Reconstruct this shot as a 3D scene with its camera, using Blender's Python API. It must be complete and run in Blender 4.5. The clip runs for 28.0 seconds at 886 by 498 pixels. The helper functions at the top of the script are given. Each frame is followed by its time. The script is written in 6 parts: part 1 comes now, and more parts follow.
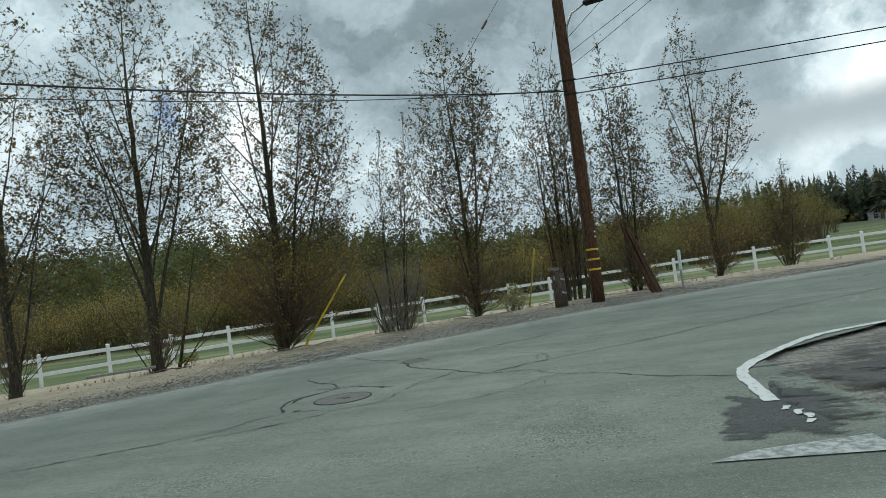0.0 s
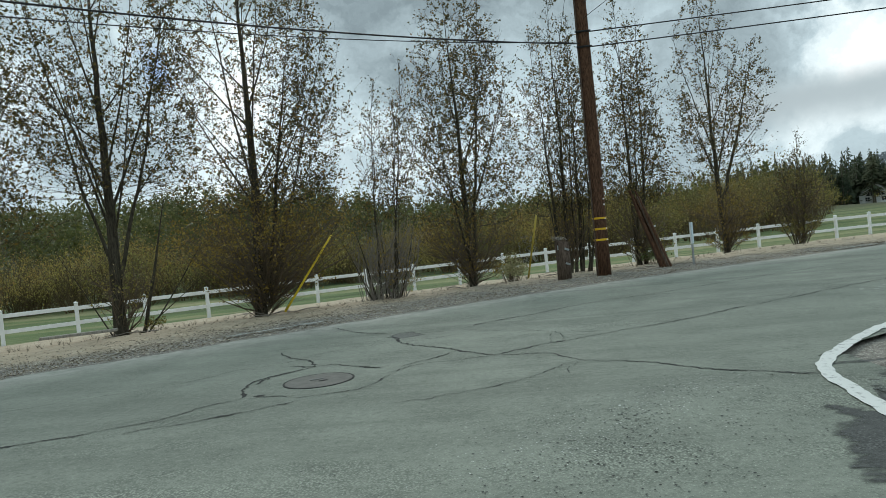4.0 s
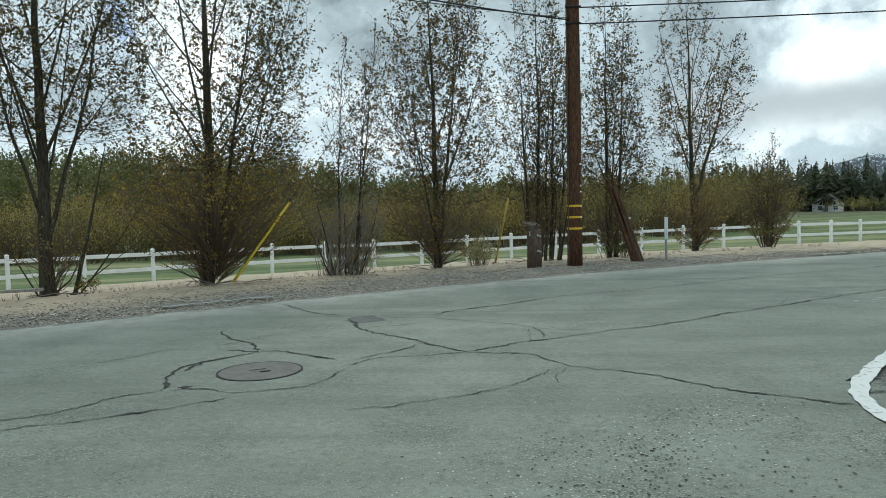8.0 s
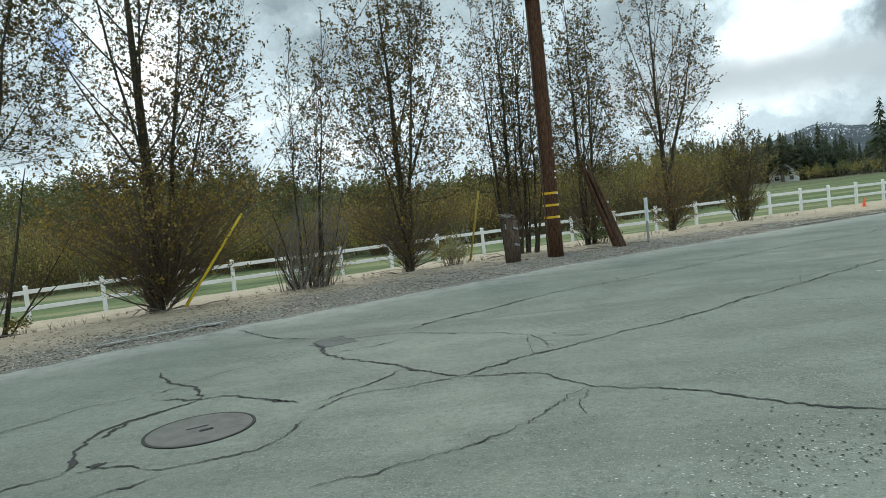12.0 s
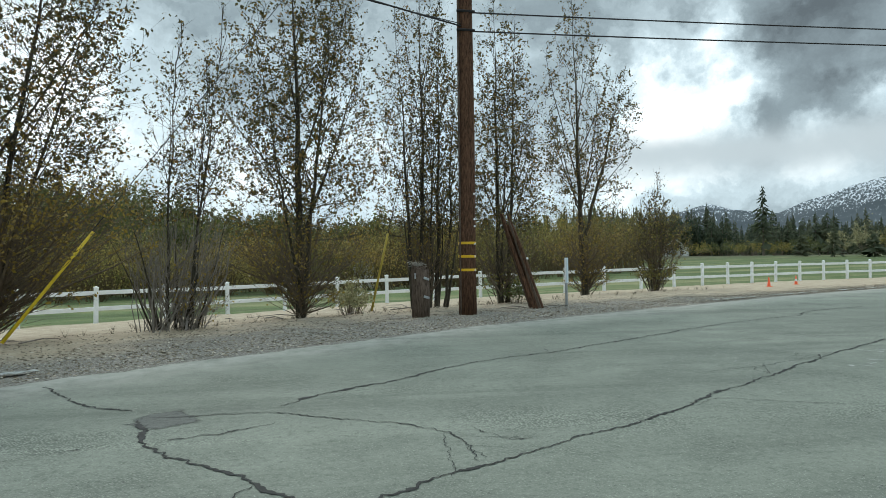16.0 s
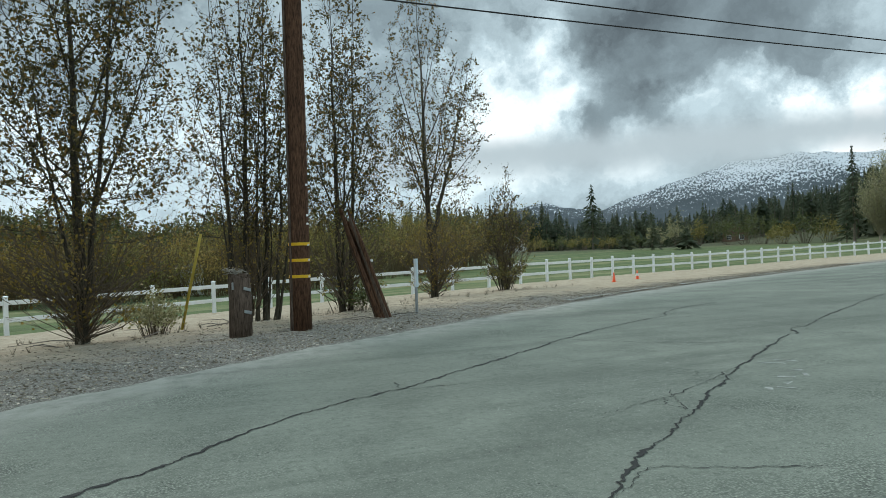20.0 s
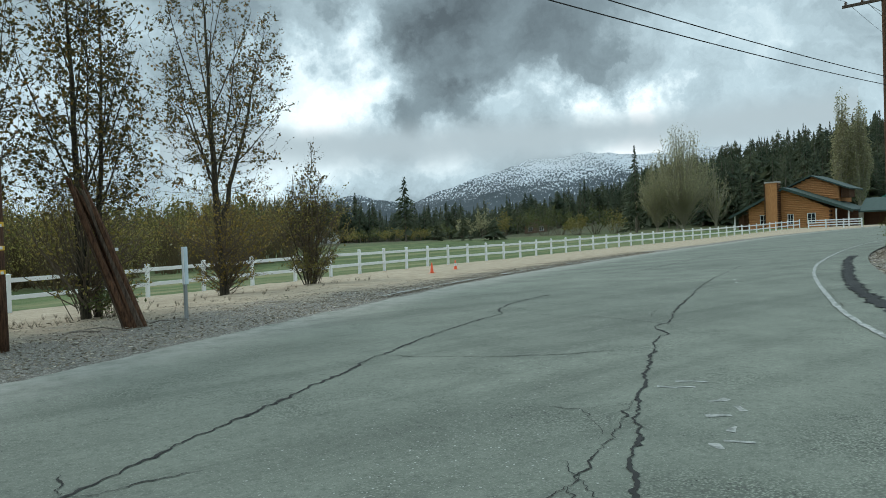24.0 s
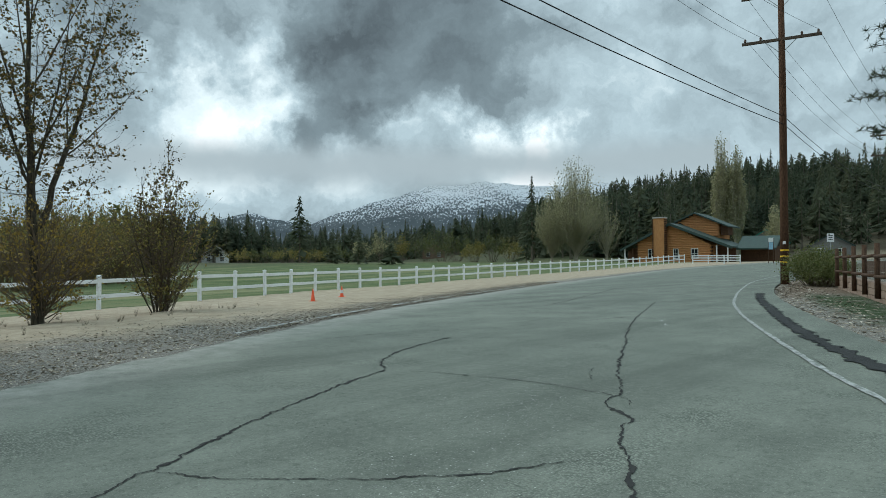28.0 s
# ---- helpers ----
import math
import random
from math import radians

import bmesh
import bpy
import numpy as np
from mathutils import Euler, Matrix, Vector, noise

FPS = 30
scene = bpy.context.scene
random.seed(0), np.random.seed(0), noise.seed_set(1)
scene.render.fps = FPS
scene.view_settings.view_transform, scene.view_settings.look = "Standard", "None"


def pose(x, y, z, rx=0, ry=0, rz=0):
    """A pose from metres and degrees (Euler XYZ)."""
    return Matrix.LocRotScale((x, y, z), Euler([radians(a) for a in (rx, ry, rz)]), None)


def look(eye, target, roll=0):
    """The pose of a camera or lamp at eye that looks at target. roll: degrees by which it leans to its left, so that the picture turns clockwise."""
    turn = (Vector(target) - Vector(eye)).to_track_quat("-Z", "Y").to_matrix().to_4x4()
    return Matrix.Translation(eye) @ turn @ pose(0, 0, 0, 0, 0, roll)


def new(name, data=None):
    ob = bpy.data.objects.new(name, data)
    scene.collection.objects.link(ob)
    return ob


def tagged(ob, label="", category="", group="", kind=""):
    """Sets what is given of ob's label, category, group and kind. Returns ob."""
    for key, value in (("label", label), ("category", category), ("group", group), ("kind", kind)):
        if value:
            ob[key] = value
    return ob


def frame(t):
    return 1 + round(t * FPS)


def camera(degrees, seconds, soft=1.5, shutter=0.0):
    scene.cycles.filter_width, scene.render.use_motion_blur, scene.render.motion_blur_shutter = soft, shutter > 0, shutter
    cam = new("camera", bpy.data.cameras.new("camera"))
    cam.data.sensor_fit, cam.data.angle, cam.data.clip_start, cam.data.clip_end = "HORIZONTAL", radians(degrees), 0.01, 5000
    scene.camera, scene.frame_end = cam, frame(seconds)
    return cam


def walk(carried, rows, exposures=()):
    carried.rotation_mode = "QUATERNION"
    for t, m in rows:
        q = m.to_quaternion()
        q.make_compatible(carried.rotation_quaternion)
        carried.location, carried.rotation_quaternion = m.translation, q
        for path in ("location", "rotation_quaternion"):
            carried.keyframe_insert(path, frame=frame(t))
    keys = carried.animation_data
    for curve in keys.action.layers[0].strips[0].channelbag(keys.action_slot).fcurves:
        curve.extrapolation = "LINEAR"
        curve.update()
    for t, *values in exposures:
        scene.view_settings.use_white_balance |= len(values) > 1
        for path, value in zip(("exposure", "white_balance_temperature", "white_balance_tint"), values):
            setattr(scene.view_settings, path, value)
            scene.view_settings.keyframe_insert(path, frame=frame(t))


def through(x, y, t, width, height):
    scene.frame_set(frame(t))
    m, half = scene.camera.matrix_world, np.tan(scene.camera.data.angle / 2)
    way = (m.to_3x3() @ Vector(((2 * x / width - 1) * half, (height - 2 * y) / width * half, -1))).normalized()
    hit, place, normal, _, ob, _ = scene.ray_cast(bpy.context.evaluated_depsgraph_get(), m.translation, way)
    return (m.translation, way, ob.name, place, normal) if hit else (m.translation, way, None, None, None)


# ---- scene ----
cam = camera(67.3, 28.0, soft=0.85)
PATH = [
    (0, (0.419, -0.326, 1.379), (0.193, 1.66, 1.454), -7.4),
    (0.5, (0.259, 0.09, 1.358), (0.051, 2.079, 1.399), -6.7),
    (1, (0.235, 0.352, 1.346), (0.022, 2.34, 1.378), -6.5),
    (1.5, (0.196, 0.457, 1.336), (-0.013, 2.446, 1.366), -6.2),
    (2, (0.178, 0.61, 1.328), (-0.03, 2.599, 1.356), -6.0),
    (2.5, (0.139, 0.795, 1.312), (-0.075, 2.784, 1.325), -6.2),
    (3, (0.118, 1.0, 1.3), (-0.095, 2.989, 1.305), -5.8),
    (3.5, (0.112, 1.097, 1.305), (-0.085, 3.087, 1.299), -5.6),
    (5.5, (-0.004, 1.54, 1.293), (-0.256, 3.523, 1.226), -4.1),
    (6, (-0.015, 1.671, 1.292), (-0.256, 3.655, 1.22), -4.2),
    (6.5, (-0.041, 1.8, 1.3), (-0.267, 3.785, 1.214), -4.4),
    (7, (-0.062, 1.918, 1.304), (-0.263, 3.905, 1.207), -4.1),
    (7.5, (-0.096, 2.049, 1.303), (-0.253, 4.04, 1.198), -2.8),
    (8, (-0.137, 2.193, 1.289), (-0.227, 4.188, 1.197), -1.2),
    (8.5, (-0.136, 2.313, 1.295), (-0.191, 4.311, 1.223), -1.3),
    (9, (-0.146, 2.448, 1.294), (-0.2, 4.446, 1.237), -1.9),
    (9.5, (-0.144, 2.596, 1.286), (-0.207, 4.594, 1.228), -3.6),
    (10, (-0.16, 2.762, 1.27), (-0.243, 4.759, 1.191), -5.3),
    (10.5, (-0.202, 2.896, 1.273), (-0.28, 4.893, 1.175), -5.1),
    (11, (-0.217, 3.054, 1.278), (-0.251, 5.051, 1.177), -5.3),
    (11.5, (-0.233, 3.215, 1.269), (-0.226, 5.212, 1.164), -6.1),
    (13.5, (-0.313, 4.054, 1.261), (-0.283, 6.053, 1.216), -3.6),
    (14, (-0.288, 4.304, 1.232), (-0.189, 6.302, 1.205), -3.1),
    (14.5, (-0.292, 4.551, 1.259), (-0.119, 6.544, 1.238), -2.8),
    (15, (-0.258, 4.769, 1.246), (-0.05, 6.758, 1.236), -2.5),
    (15.5, (-0.216, 5.069, 1.221), (0.022, 7.055, 1.232), -1.2),
    (16, (-0.187, 5.309, 1.221), (0.112, 7.286, 1.248), -0.7),
    (16.5, (-0.148, 5.576, 1.222), (0.211, 7.543, 1.26), -0.1),
    (17, (-0.095, 5.818, 1.211), (0.31, 7.776, 1.259), -0.4),
    (17.5, (-0.03, 6.097, 1.23), (0.409, 8.048, 1.272), -0.3),
    (18, (0.026, 6.35, 1.228), (0.526, 8.286, 1.266), -0.5),
    (18.5, (0.106, 6.597, 1.249), (0.666, 8.517, 1.282), -1.1),
    (19, (0.189, 6.855, 1.268), (0.804, 8.758, 1.295), -1.5),
    (19.5, (0.306, 7.136, 1.274), (0.977, 9.02, 1.295), -1.9),
    (20, (0.443, 7.405, 1.286), (1.186, 9.261, 1.299), -1.9),
    (20.5, (0.587, 7.833, 1.248), (1.425, 9.649, 1.266), -0.9),
    (21, (0.718, 8.136, 1.234), (1.634, 9.914, 1.255), 0.5),
    (21.5, (0.881, 8.413, 1.216), (1.856, 10.159, 1.242), 1.8),
    (22, (1.061, 8.7, 1.215), (2.105, 10.406, 1.234), 1.8),
    (22.5, (1.237, 8.97, 1.201), (2.341, 10.638, 1.205), 1.5),
    (24.5, (2.178, 10.142, 1.164), (3.431, 11.701, 1.122), -2.8),
    (25, (2.377, 10.395, 1.169), (3.665, 11.925, 1.121), -2.3),
    (25.5, (2.618, 10.672, 1.163), (3.942, 12.17, 1.117), -1.6),
    (26, (2.9, 10.93, 1.163), (4.256, 12.399, 1.111), -1.9),
    (26.5, (3.154, 11.174, 1.163), (4.54, 12.615, 1.11), -1.6),
    (27, (3.437, 11.419, 1.163), (4.845, 12.839, 1.123), -1.3),
    (27.5, (3.702, 11.657, 1.164), (5.135, 13.052, 1.157), -0.5),
    (28, (3.993, 11.883, 1.171), (5.445, 13.258, 1.207), -0.2),
]
walk(cam, [(t, look(eye, target, roll)) for t, eye, target, roll in PATH], [
    (0.0, -0.05, 6350.0, 7.0), (3.0, 0.0, 6400.0, 7.0), (8.0, 0.22, 6370.0, 7.0), (11.0, 0.29, 6400.0, 7.5), (14.0, 0.39, 6450.0, 8.0), (16.0, 0.32, 6400.0, 8.0), (19.0, 0.16, 6300.0, 7.0),
    (22.0, 0.16, 6250.0, 6.0), (25.0, 0.04, 6150.0, 5.0), (28.0, -0.06, 6150.0, 5.0)])

# ---- sky and sun ----
def direction(azimuth, elevation):
    a, e = radians(azimuth), radians(elevation)
    return Vector((math.cos(a) * math.cos(e), math.sin(a) * math.cos(e), math.sin(e)))


SUN_AZIMUTH, SUN_ELEVATION = 105.0, 42.0
CLOUD_STRENGTH, ZENITH = 1.28, 2.15
# azimuth, elevation, radius, brighter or darker
CLOUDS = [
    (51.5, 19, 0.13, -0.32), (49.3, 12.5, 0.085, -0.30), (43, 17, 0.15, -0.27), (37, 15.5, 0.11, -0.2), (47, 26, 0.3, -0.2), (30, 23, 0.25, -0.1),
    (57.5, 16.5, 0.10, 0.40), (62, 12.5, 0.13, 0.42), (64, 7, 0.12, 0.16), (55.5, 10.5, 0.08, -0.2), (52.5, 7.5, 0.08, 0.25), (38, 9.3, 0.09, 0.6), (34.5, 9.3, 0.08, 0.4), (44.5, 9.5, 0.07, 0.2),
    (22, 12, 0.25, 0.10), (72, 16, 0.12, -0.16), (98, 20, 0.25, -0.12), (108, 6, 0.30, 0.26), (130, 10, 0.35, 0.2), (88, 5, 0.22, 0.2), (112, 15, 0.12, 0.2), (115, 9.5, 0.2, 0.22), (96, 9, 0.14, 0.12),
]


class Nodes:
    """A small writer for node trees."""

    def __init__(self, tree):
        self.tree = tree
        tree.nodes.clear()

    def add(self, kind, inputs=None, **settings):
        node = self.tree.nodes.new(kind)
        if "operation" in settings:
            node.operation = settings["operation"]
        if "use_clamp" in settings:
            node.use_clamp = settings["use_clamp"]
        if "data_type" in settings:
            node.data_type, node.blend_type = settings["data_type"], settings["blend_type"]
        if "feature" in settings:
            node.feature = settings["feature"]
        if "interpolation_type" in settings:
            node.interpolation_type = settings["interpolation_type"]
        if "attribute_name" in settings:
            node.attribute_name = settings["attribute_name"]
        for key, value in (inputs or {}).items():
            if isinstance(value, bpy.types.NodeSocket):
                self.tree.links.new(value, node.inputs[key])
            else:
                node.inputs[key].default_value = value
        return node

    def math(self, op, a, b=0.0, clamp=False):
        return self.add("ShaderNodeMath", {0: a, 1: b}, operation=op, use_clamp=clamp).outputs[0]

    def ramp(self, fac, stops):
        node = self.add("ShaderNodeValToRGB", {0: fac})
        ramp = node.color_ramp
        while len(ramp.elements) < len(stops):
            ramp.elements.new(0.5)
        for element, (at, colour) in zip(ramp.elements, stops):
            element.position = at
            element.color = (*colour, 1) if not isinstance(colour, (int, float)) else (colour, colour, colour, 1)
        return node.outputs[0]

    def mix(self, fac, a, b, blend="MIX"):
        node = self.add("ShaderNodeMix", data_type="RGBA", blend_type=blend)
        for key, value in ((0, fac), (6, a), (7, b)):
            if isinstance(value, bpy.types.NodeSocket):
                self.tree.links.new(value, node.inputs[key])
            else:
                node.inputs[key].default_value = value if key == 0 else (*value, 1)
        return node.outputs[2]

    def noise(self, vector, scale, detail=4.0, rough=0.55, distortion=0.0):
        return self.add("ShaderNodeTexNoise", {"Vector": vector, "Scale": scale, "Detail": detail, "Roughness": rough, "Distortion": distortion}).outputs[0]


world = bpy.data.worlds.new("cloudy_sky")
world.use_nodes = True
scene.world = world
w = Nodes(world.node_tree)
way = w.add("ShaderNodeTexCoord").outputs["Generated"]
sky = w.add("ShaderNodeTexSky")
sky.sky_type, sky.sun_disc, sky.altitude = "NISHITA", False, 2000.0
sky.sun_elevation, sky.sun_rotation = radians(SUN_ELEVATION), radians(90 - SUN_AZIMUTH)
# cloud cover: soft masses of bright and dark cloud, broken up by noise
warp = w.add("ShaderNodeTexNoise", {"Vector": way, "Scale": 5.0, "Detail": 7.0, "Roughness": 0.62})
bent = w.add("ShaderNodeVectorMath", {0: warp.outputs["Color"], 1: (0.5, 0.5, 0.5)}, operation="SUBTRACT").outputs[0]
bent = w.add("ShaderNodeVectorMath", {0: bent, "Scale": 0.30}, operation="SCALE").outputs[0]
bent = w.add("ShaderNodeVectorMath", {0: way, 1: bent}, operation="ADD").outputs[0]
flat = w.add("ShaderNodeVectorMath", {0: bent, 1: (1.0, 1.0, 2.2)}, operation="MULTIPLY").outputs[0]
tone = w.math("MULTIPLY", w.math("SUBTRACT", w.noise(flat, 4.2, 8.0, 0.56), 0.5), 0.9)


def cloud_mass(azimuth, elevation, radius, amount):
    """Adds a soft cloud mass (brighter or darker) in one direction of the sky."""
    global tone
    gap = w.add("ShaderNodeVectorMath", {0: bent, 1: tuple(direction(azimuth, elevation))}, operation="DISTANCE").outputs["Value"]
    soft = w.add("ShaderNodeMapRange", {"Value": gap, "From Min": 0.0, "From Max": radius, "To Min": amount, "To Max": 0.0},
                 interpolation_type="SMOOTHSTEP").outputs[0]
    tone = w.math("ADD", tone, soft)


for azimuth, elevation, radius, amount in CLOUDS:
    cloud_mass(azimuth, elevation, radius, amount)
cloud = w.ramp(w.math("ADD", tone, 0.5, True), [(0.0, (0.085, 0.105, 0.118)), (0.35, (0.20, 0.25, 0.275)), (0.6, (0.42, 0.51, 0.55)), (0.85, (0.78, 0.86, 0.88)), (1.0, (1.0, 1.0, 1.0))])
rift = w.add("ShaderNodeVectorMath", {0: bent, 1: tuple(direction(119.9, 13.9))}, operation="DISTANCE").outputs["Value"]
rift = w.add("ShaderNodeMapRange", {"Value": rift, "From Min": 0.008, "From Max": 0.045, "To Min": 0.8, "To Max": 0.0}, interpolation_type="SMOOTHSTEP").outputs[0]
sky_part = w.add("ShaderNodeBackground", {"Color": sky.outputs[0], "Strength": 0.09})
# an overcast sky is brightest overhead
lift = w.add("ShaderNodeSeparateXYZ", {0: way}).outputs[2]
lift = w.add("ShaderNodeMapRange", {"Value": lift, "From Min": 0.34, "From Max": 0.8, "To Min": CLOUD_STRENGTH, "To Max": CLOUD_STRENGTH * ZENITH}).outputs[0]
cloud_part = w.add("ShaderNodeBackground", {"Color": cloud, "Strength": lift})
cover = w.add("ShaderNodeMixShader", {0: rift, 1: cloud_part.outputs[0], 2: sky_part.outputs[0]})
w.add("ShaderNodeOutputWorld", {0: cover.outputs[0]})

sun = new("sun", bpy.data.lights.new("sun", "SUN"))
sun.data.energy, sun.data.angle, sun.data.color = 1.2, radians(18), (1.0, 0.95, 0.88)
sun.matrix_world = look((0, 0, 60), Vector((0, 0, 60)) - direction(SUN_AZIMUTH, SUN_ELEVATION))


# ---- materials ----
def material(name, build):
    m = bpy.data.materials.new(name)
    m.use_nodes = True
    n = Nodes(m.node_tree)
    n.add("ShaderNodeOutputMaterial", {0: build(n)})
    return m


def surface(n, colour, rough=0.8, metal=0.0, bump=None, strength=0.3, distance=0.01, spec=0.4, extra=None):
    inputs = {"Base Color": colour if isinstance(colour, bpy.types.NodeSocket) else (*colour, 1), "Roughness": rough, "Metallic": metal, "Specular IOR Level": spec}
    if bump is not None:
        inputs["Normal"] = n.add("ShaderNodeBump", {"Strength": strength, "Distance": distance, "Height": bump}).outputs[0]
    inputs.update(extra or {})
    return n.add("ShaderNodeBsdfPrincipled", inputs).outputs[0]


def place_of(n):
    return n.add("ShaderNodeNewGeometry").outputs["Position"]


def local_of(n):
    return n.add("ShaderNodeTexCoord").outputs["Object"]


def make_asphalt(low, mid, high):
    """Worn asphalt: drawn-out wear along the traffic, patches of bared stone, pits and dust."""
    def build(n):
        p = place_of(n)
        broad = n.noise(p, 0.22, 4, 0.6, 0.6)
        patch = n.noise(p, 1.1, 6, 0.68)
        drawn = n.add("ShaderNodeMapping", {"Vector": p, "Rotation": (0, 0, radians(-34)), "Scale": (0.10, 1.15, 1.0)}).outputs[0]
        wear = n.noise(drawn, 1.0, 4, 0.6, 0.3)
        stone = n.add("ShaderNodeTexVoronoi", {"Vector": p, "Scale": 62.0}, feature="F1").outputs["Distance"]
        pebble = n.add("ShaderNodeTexVoronoi", {"Vector": p, "Scale": 23.0}, feature="F1").outputs["Distance"]
        fleck = n.noise(p, 70.0, 3, 0.7)
        coarse = n.noise(p, 17.0, 4, 0.75)
        bared = n.ramp(n.math("ADD", n.math("MULTIPLY", n.noise(p, 0.55, 5, 0.65), 0.6), n.math("MULTIPLY", wear, 0.4)), [(0.49, 0.0), (0.62, 0.6)])
        c = n.ramp(broad, [(0.3, mid), (0.7, high)])
        c = n.mix(n.ramp(patch, [(0.40, 0.0), (0.72, 0.85)]), c, low)
        c = n.mix(n.ramp(wear, [(0.32, 0.55), (0.5, 0.0)]), c, tuple(v * 0.78 for v in low))
        c = n.mix(n.ramp(wear, [(0.52, 0.0), (0.70, 0.4)]), c, tuple(v * 1.12 for v in high))
        c = n.mix(n.ramp(coarse, [(0.34, 0.45), (0.48, 0.0)]), c, tuple(v * 0.55 for v in low))
        c = n.mix(n.ramp(coarse, [(0.54, 0.0), (0.72, 0.35)]), c, tuple(min(1, v * 1.45) for v in high))
        c = n.mix(n.ramp(fleck, [(0.58, 0.0), (0.70, 0.6)]), c, tuple(min(0.44, v * 2.1) for v in high))
        c = n.mix(n.ramp(fleck, [(0.30, 0.6), (0.42, 0.0)]), c, (0.025, 0.025, 0.025))
        c = n.mix(n.math("MULTIPLY", bared, n.ramp(stone, [(0.22, 0.75), (0.42, 0.0)])), c, tuple(min(0.5, v * 2.2) for v in high))
        c = n.mix(n.math("MULTIPLY", bared, n.ramp(stone, [(0.50, 0.0), (0.66, 0.8)])), c, tuple(v * 0.3 for v in low))
        pits = n.math("MULTIPLY", n.ramp(pebble, [(0.10, 1.0), (0.17, 0.0)]), n.ramp(patch, [(0.50, 0.0), (0.6, 1.0)]))
        c = n.mix(pits, c, tuple(v * 0.35 for v in low))
        dust = n.add("ShaderNodeAttribute", attribute_name="dust").outputs["Fac"]
        dust = n.math("MULTIPLY", dust, n.ramp(n.noise(p, 3.0, 5, 0.7), [(0.3, 0.15), (0.6, 1.0)]))
        c = n.mix(dust, c, (0.34, 0.335, 0.295))
        bump = n.math("ADD", n.math("MULTIPLY", stone, n.math("ADD", n.math("MULTIPLY", bared, -1.4), -0.5)), fleck)
        bump = n.math("ADD", bump, n.math("MULTIPLY", pits, -1.5))
        return surface(n, c, 0.82, bump=bump, strength=0.5, distance=0.007, spec=0.3)
    return build


asphalt = material("weathered_asphalt", make_asphalt((0.102, 0.114, 0.092), (0.146, 0.161, 0.131), (0.197, 0.214, 0.174)))
gutter_asphalt = material("black_patched_asphalt", make_asphalt((0.012, 0.0125, 0.012), (0.018, 0.0185, 0.0175), (0.028, 0.0285, 0.027)))
# The shade inside cracks and gaps, put into one flat dark colour.
gap_shade = material("crack_shadow", lambda n: surface(n, n.mix(n.noise(place_of(n), 9, 3), (0.012, 0.012, 0.011), (0.035, 0.035, 0.032)), 0.9))


def crumbling(build):
    """Lets the asphalt below show through where a worn layer has crumbled."""
    def layer(n):
        cover = n.add("ShaderNodeAttribute", attribute_name="cover").outputs["Fac"]
        p = n.add("ShaderNodeMapping", {"Vector": place_of(n), "Rotation": (0, 0, radians(-62)), "Scale": (0.5, 1.5, 1.0)}).outputs[0]
        torn = n.math("ADD", n.math("MULTIPLY", n.math("SUBTRACT", n.noise(p, 2.6, 7, 0.72), 0.5), 2.2), cover)
        return n.add("ShaderNodeMixShader", {0: n.ramp(torn, [(0.38, 0.0), (0.62, 0.92)]), 1: n.add("ShaderNodeBsdfTransparent").outputs[0], 2: build(n)}).outputs[0]
    return layer


worn_dark = material("crumbling_dark_asphalt", crumbling(make_asphalt((0.035, 0.038, 0.036), (0.05, 0.053, 0.05), (0.085, 0.088, 0.082))))
worn_fill = material("crumbling_filler", crumbling(make_asphalt((0.075, 0.078, 0.07), (0.10, 0.105, 0.095), (0.13, 0.135, 0.12))))


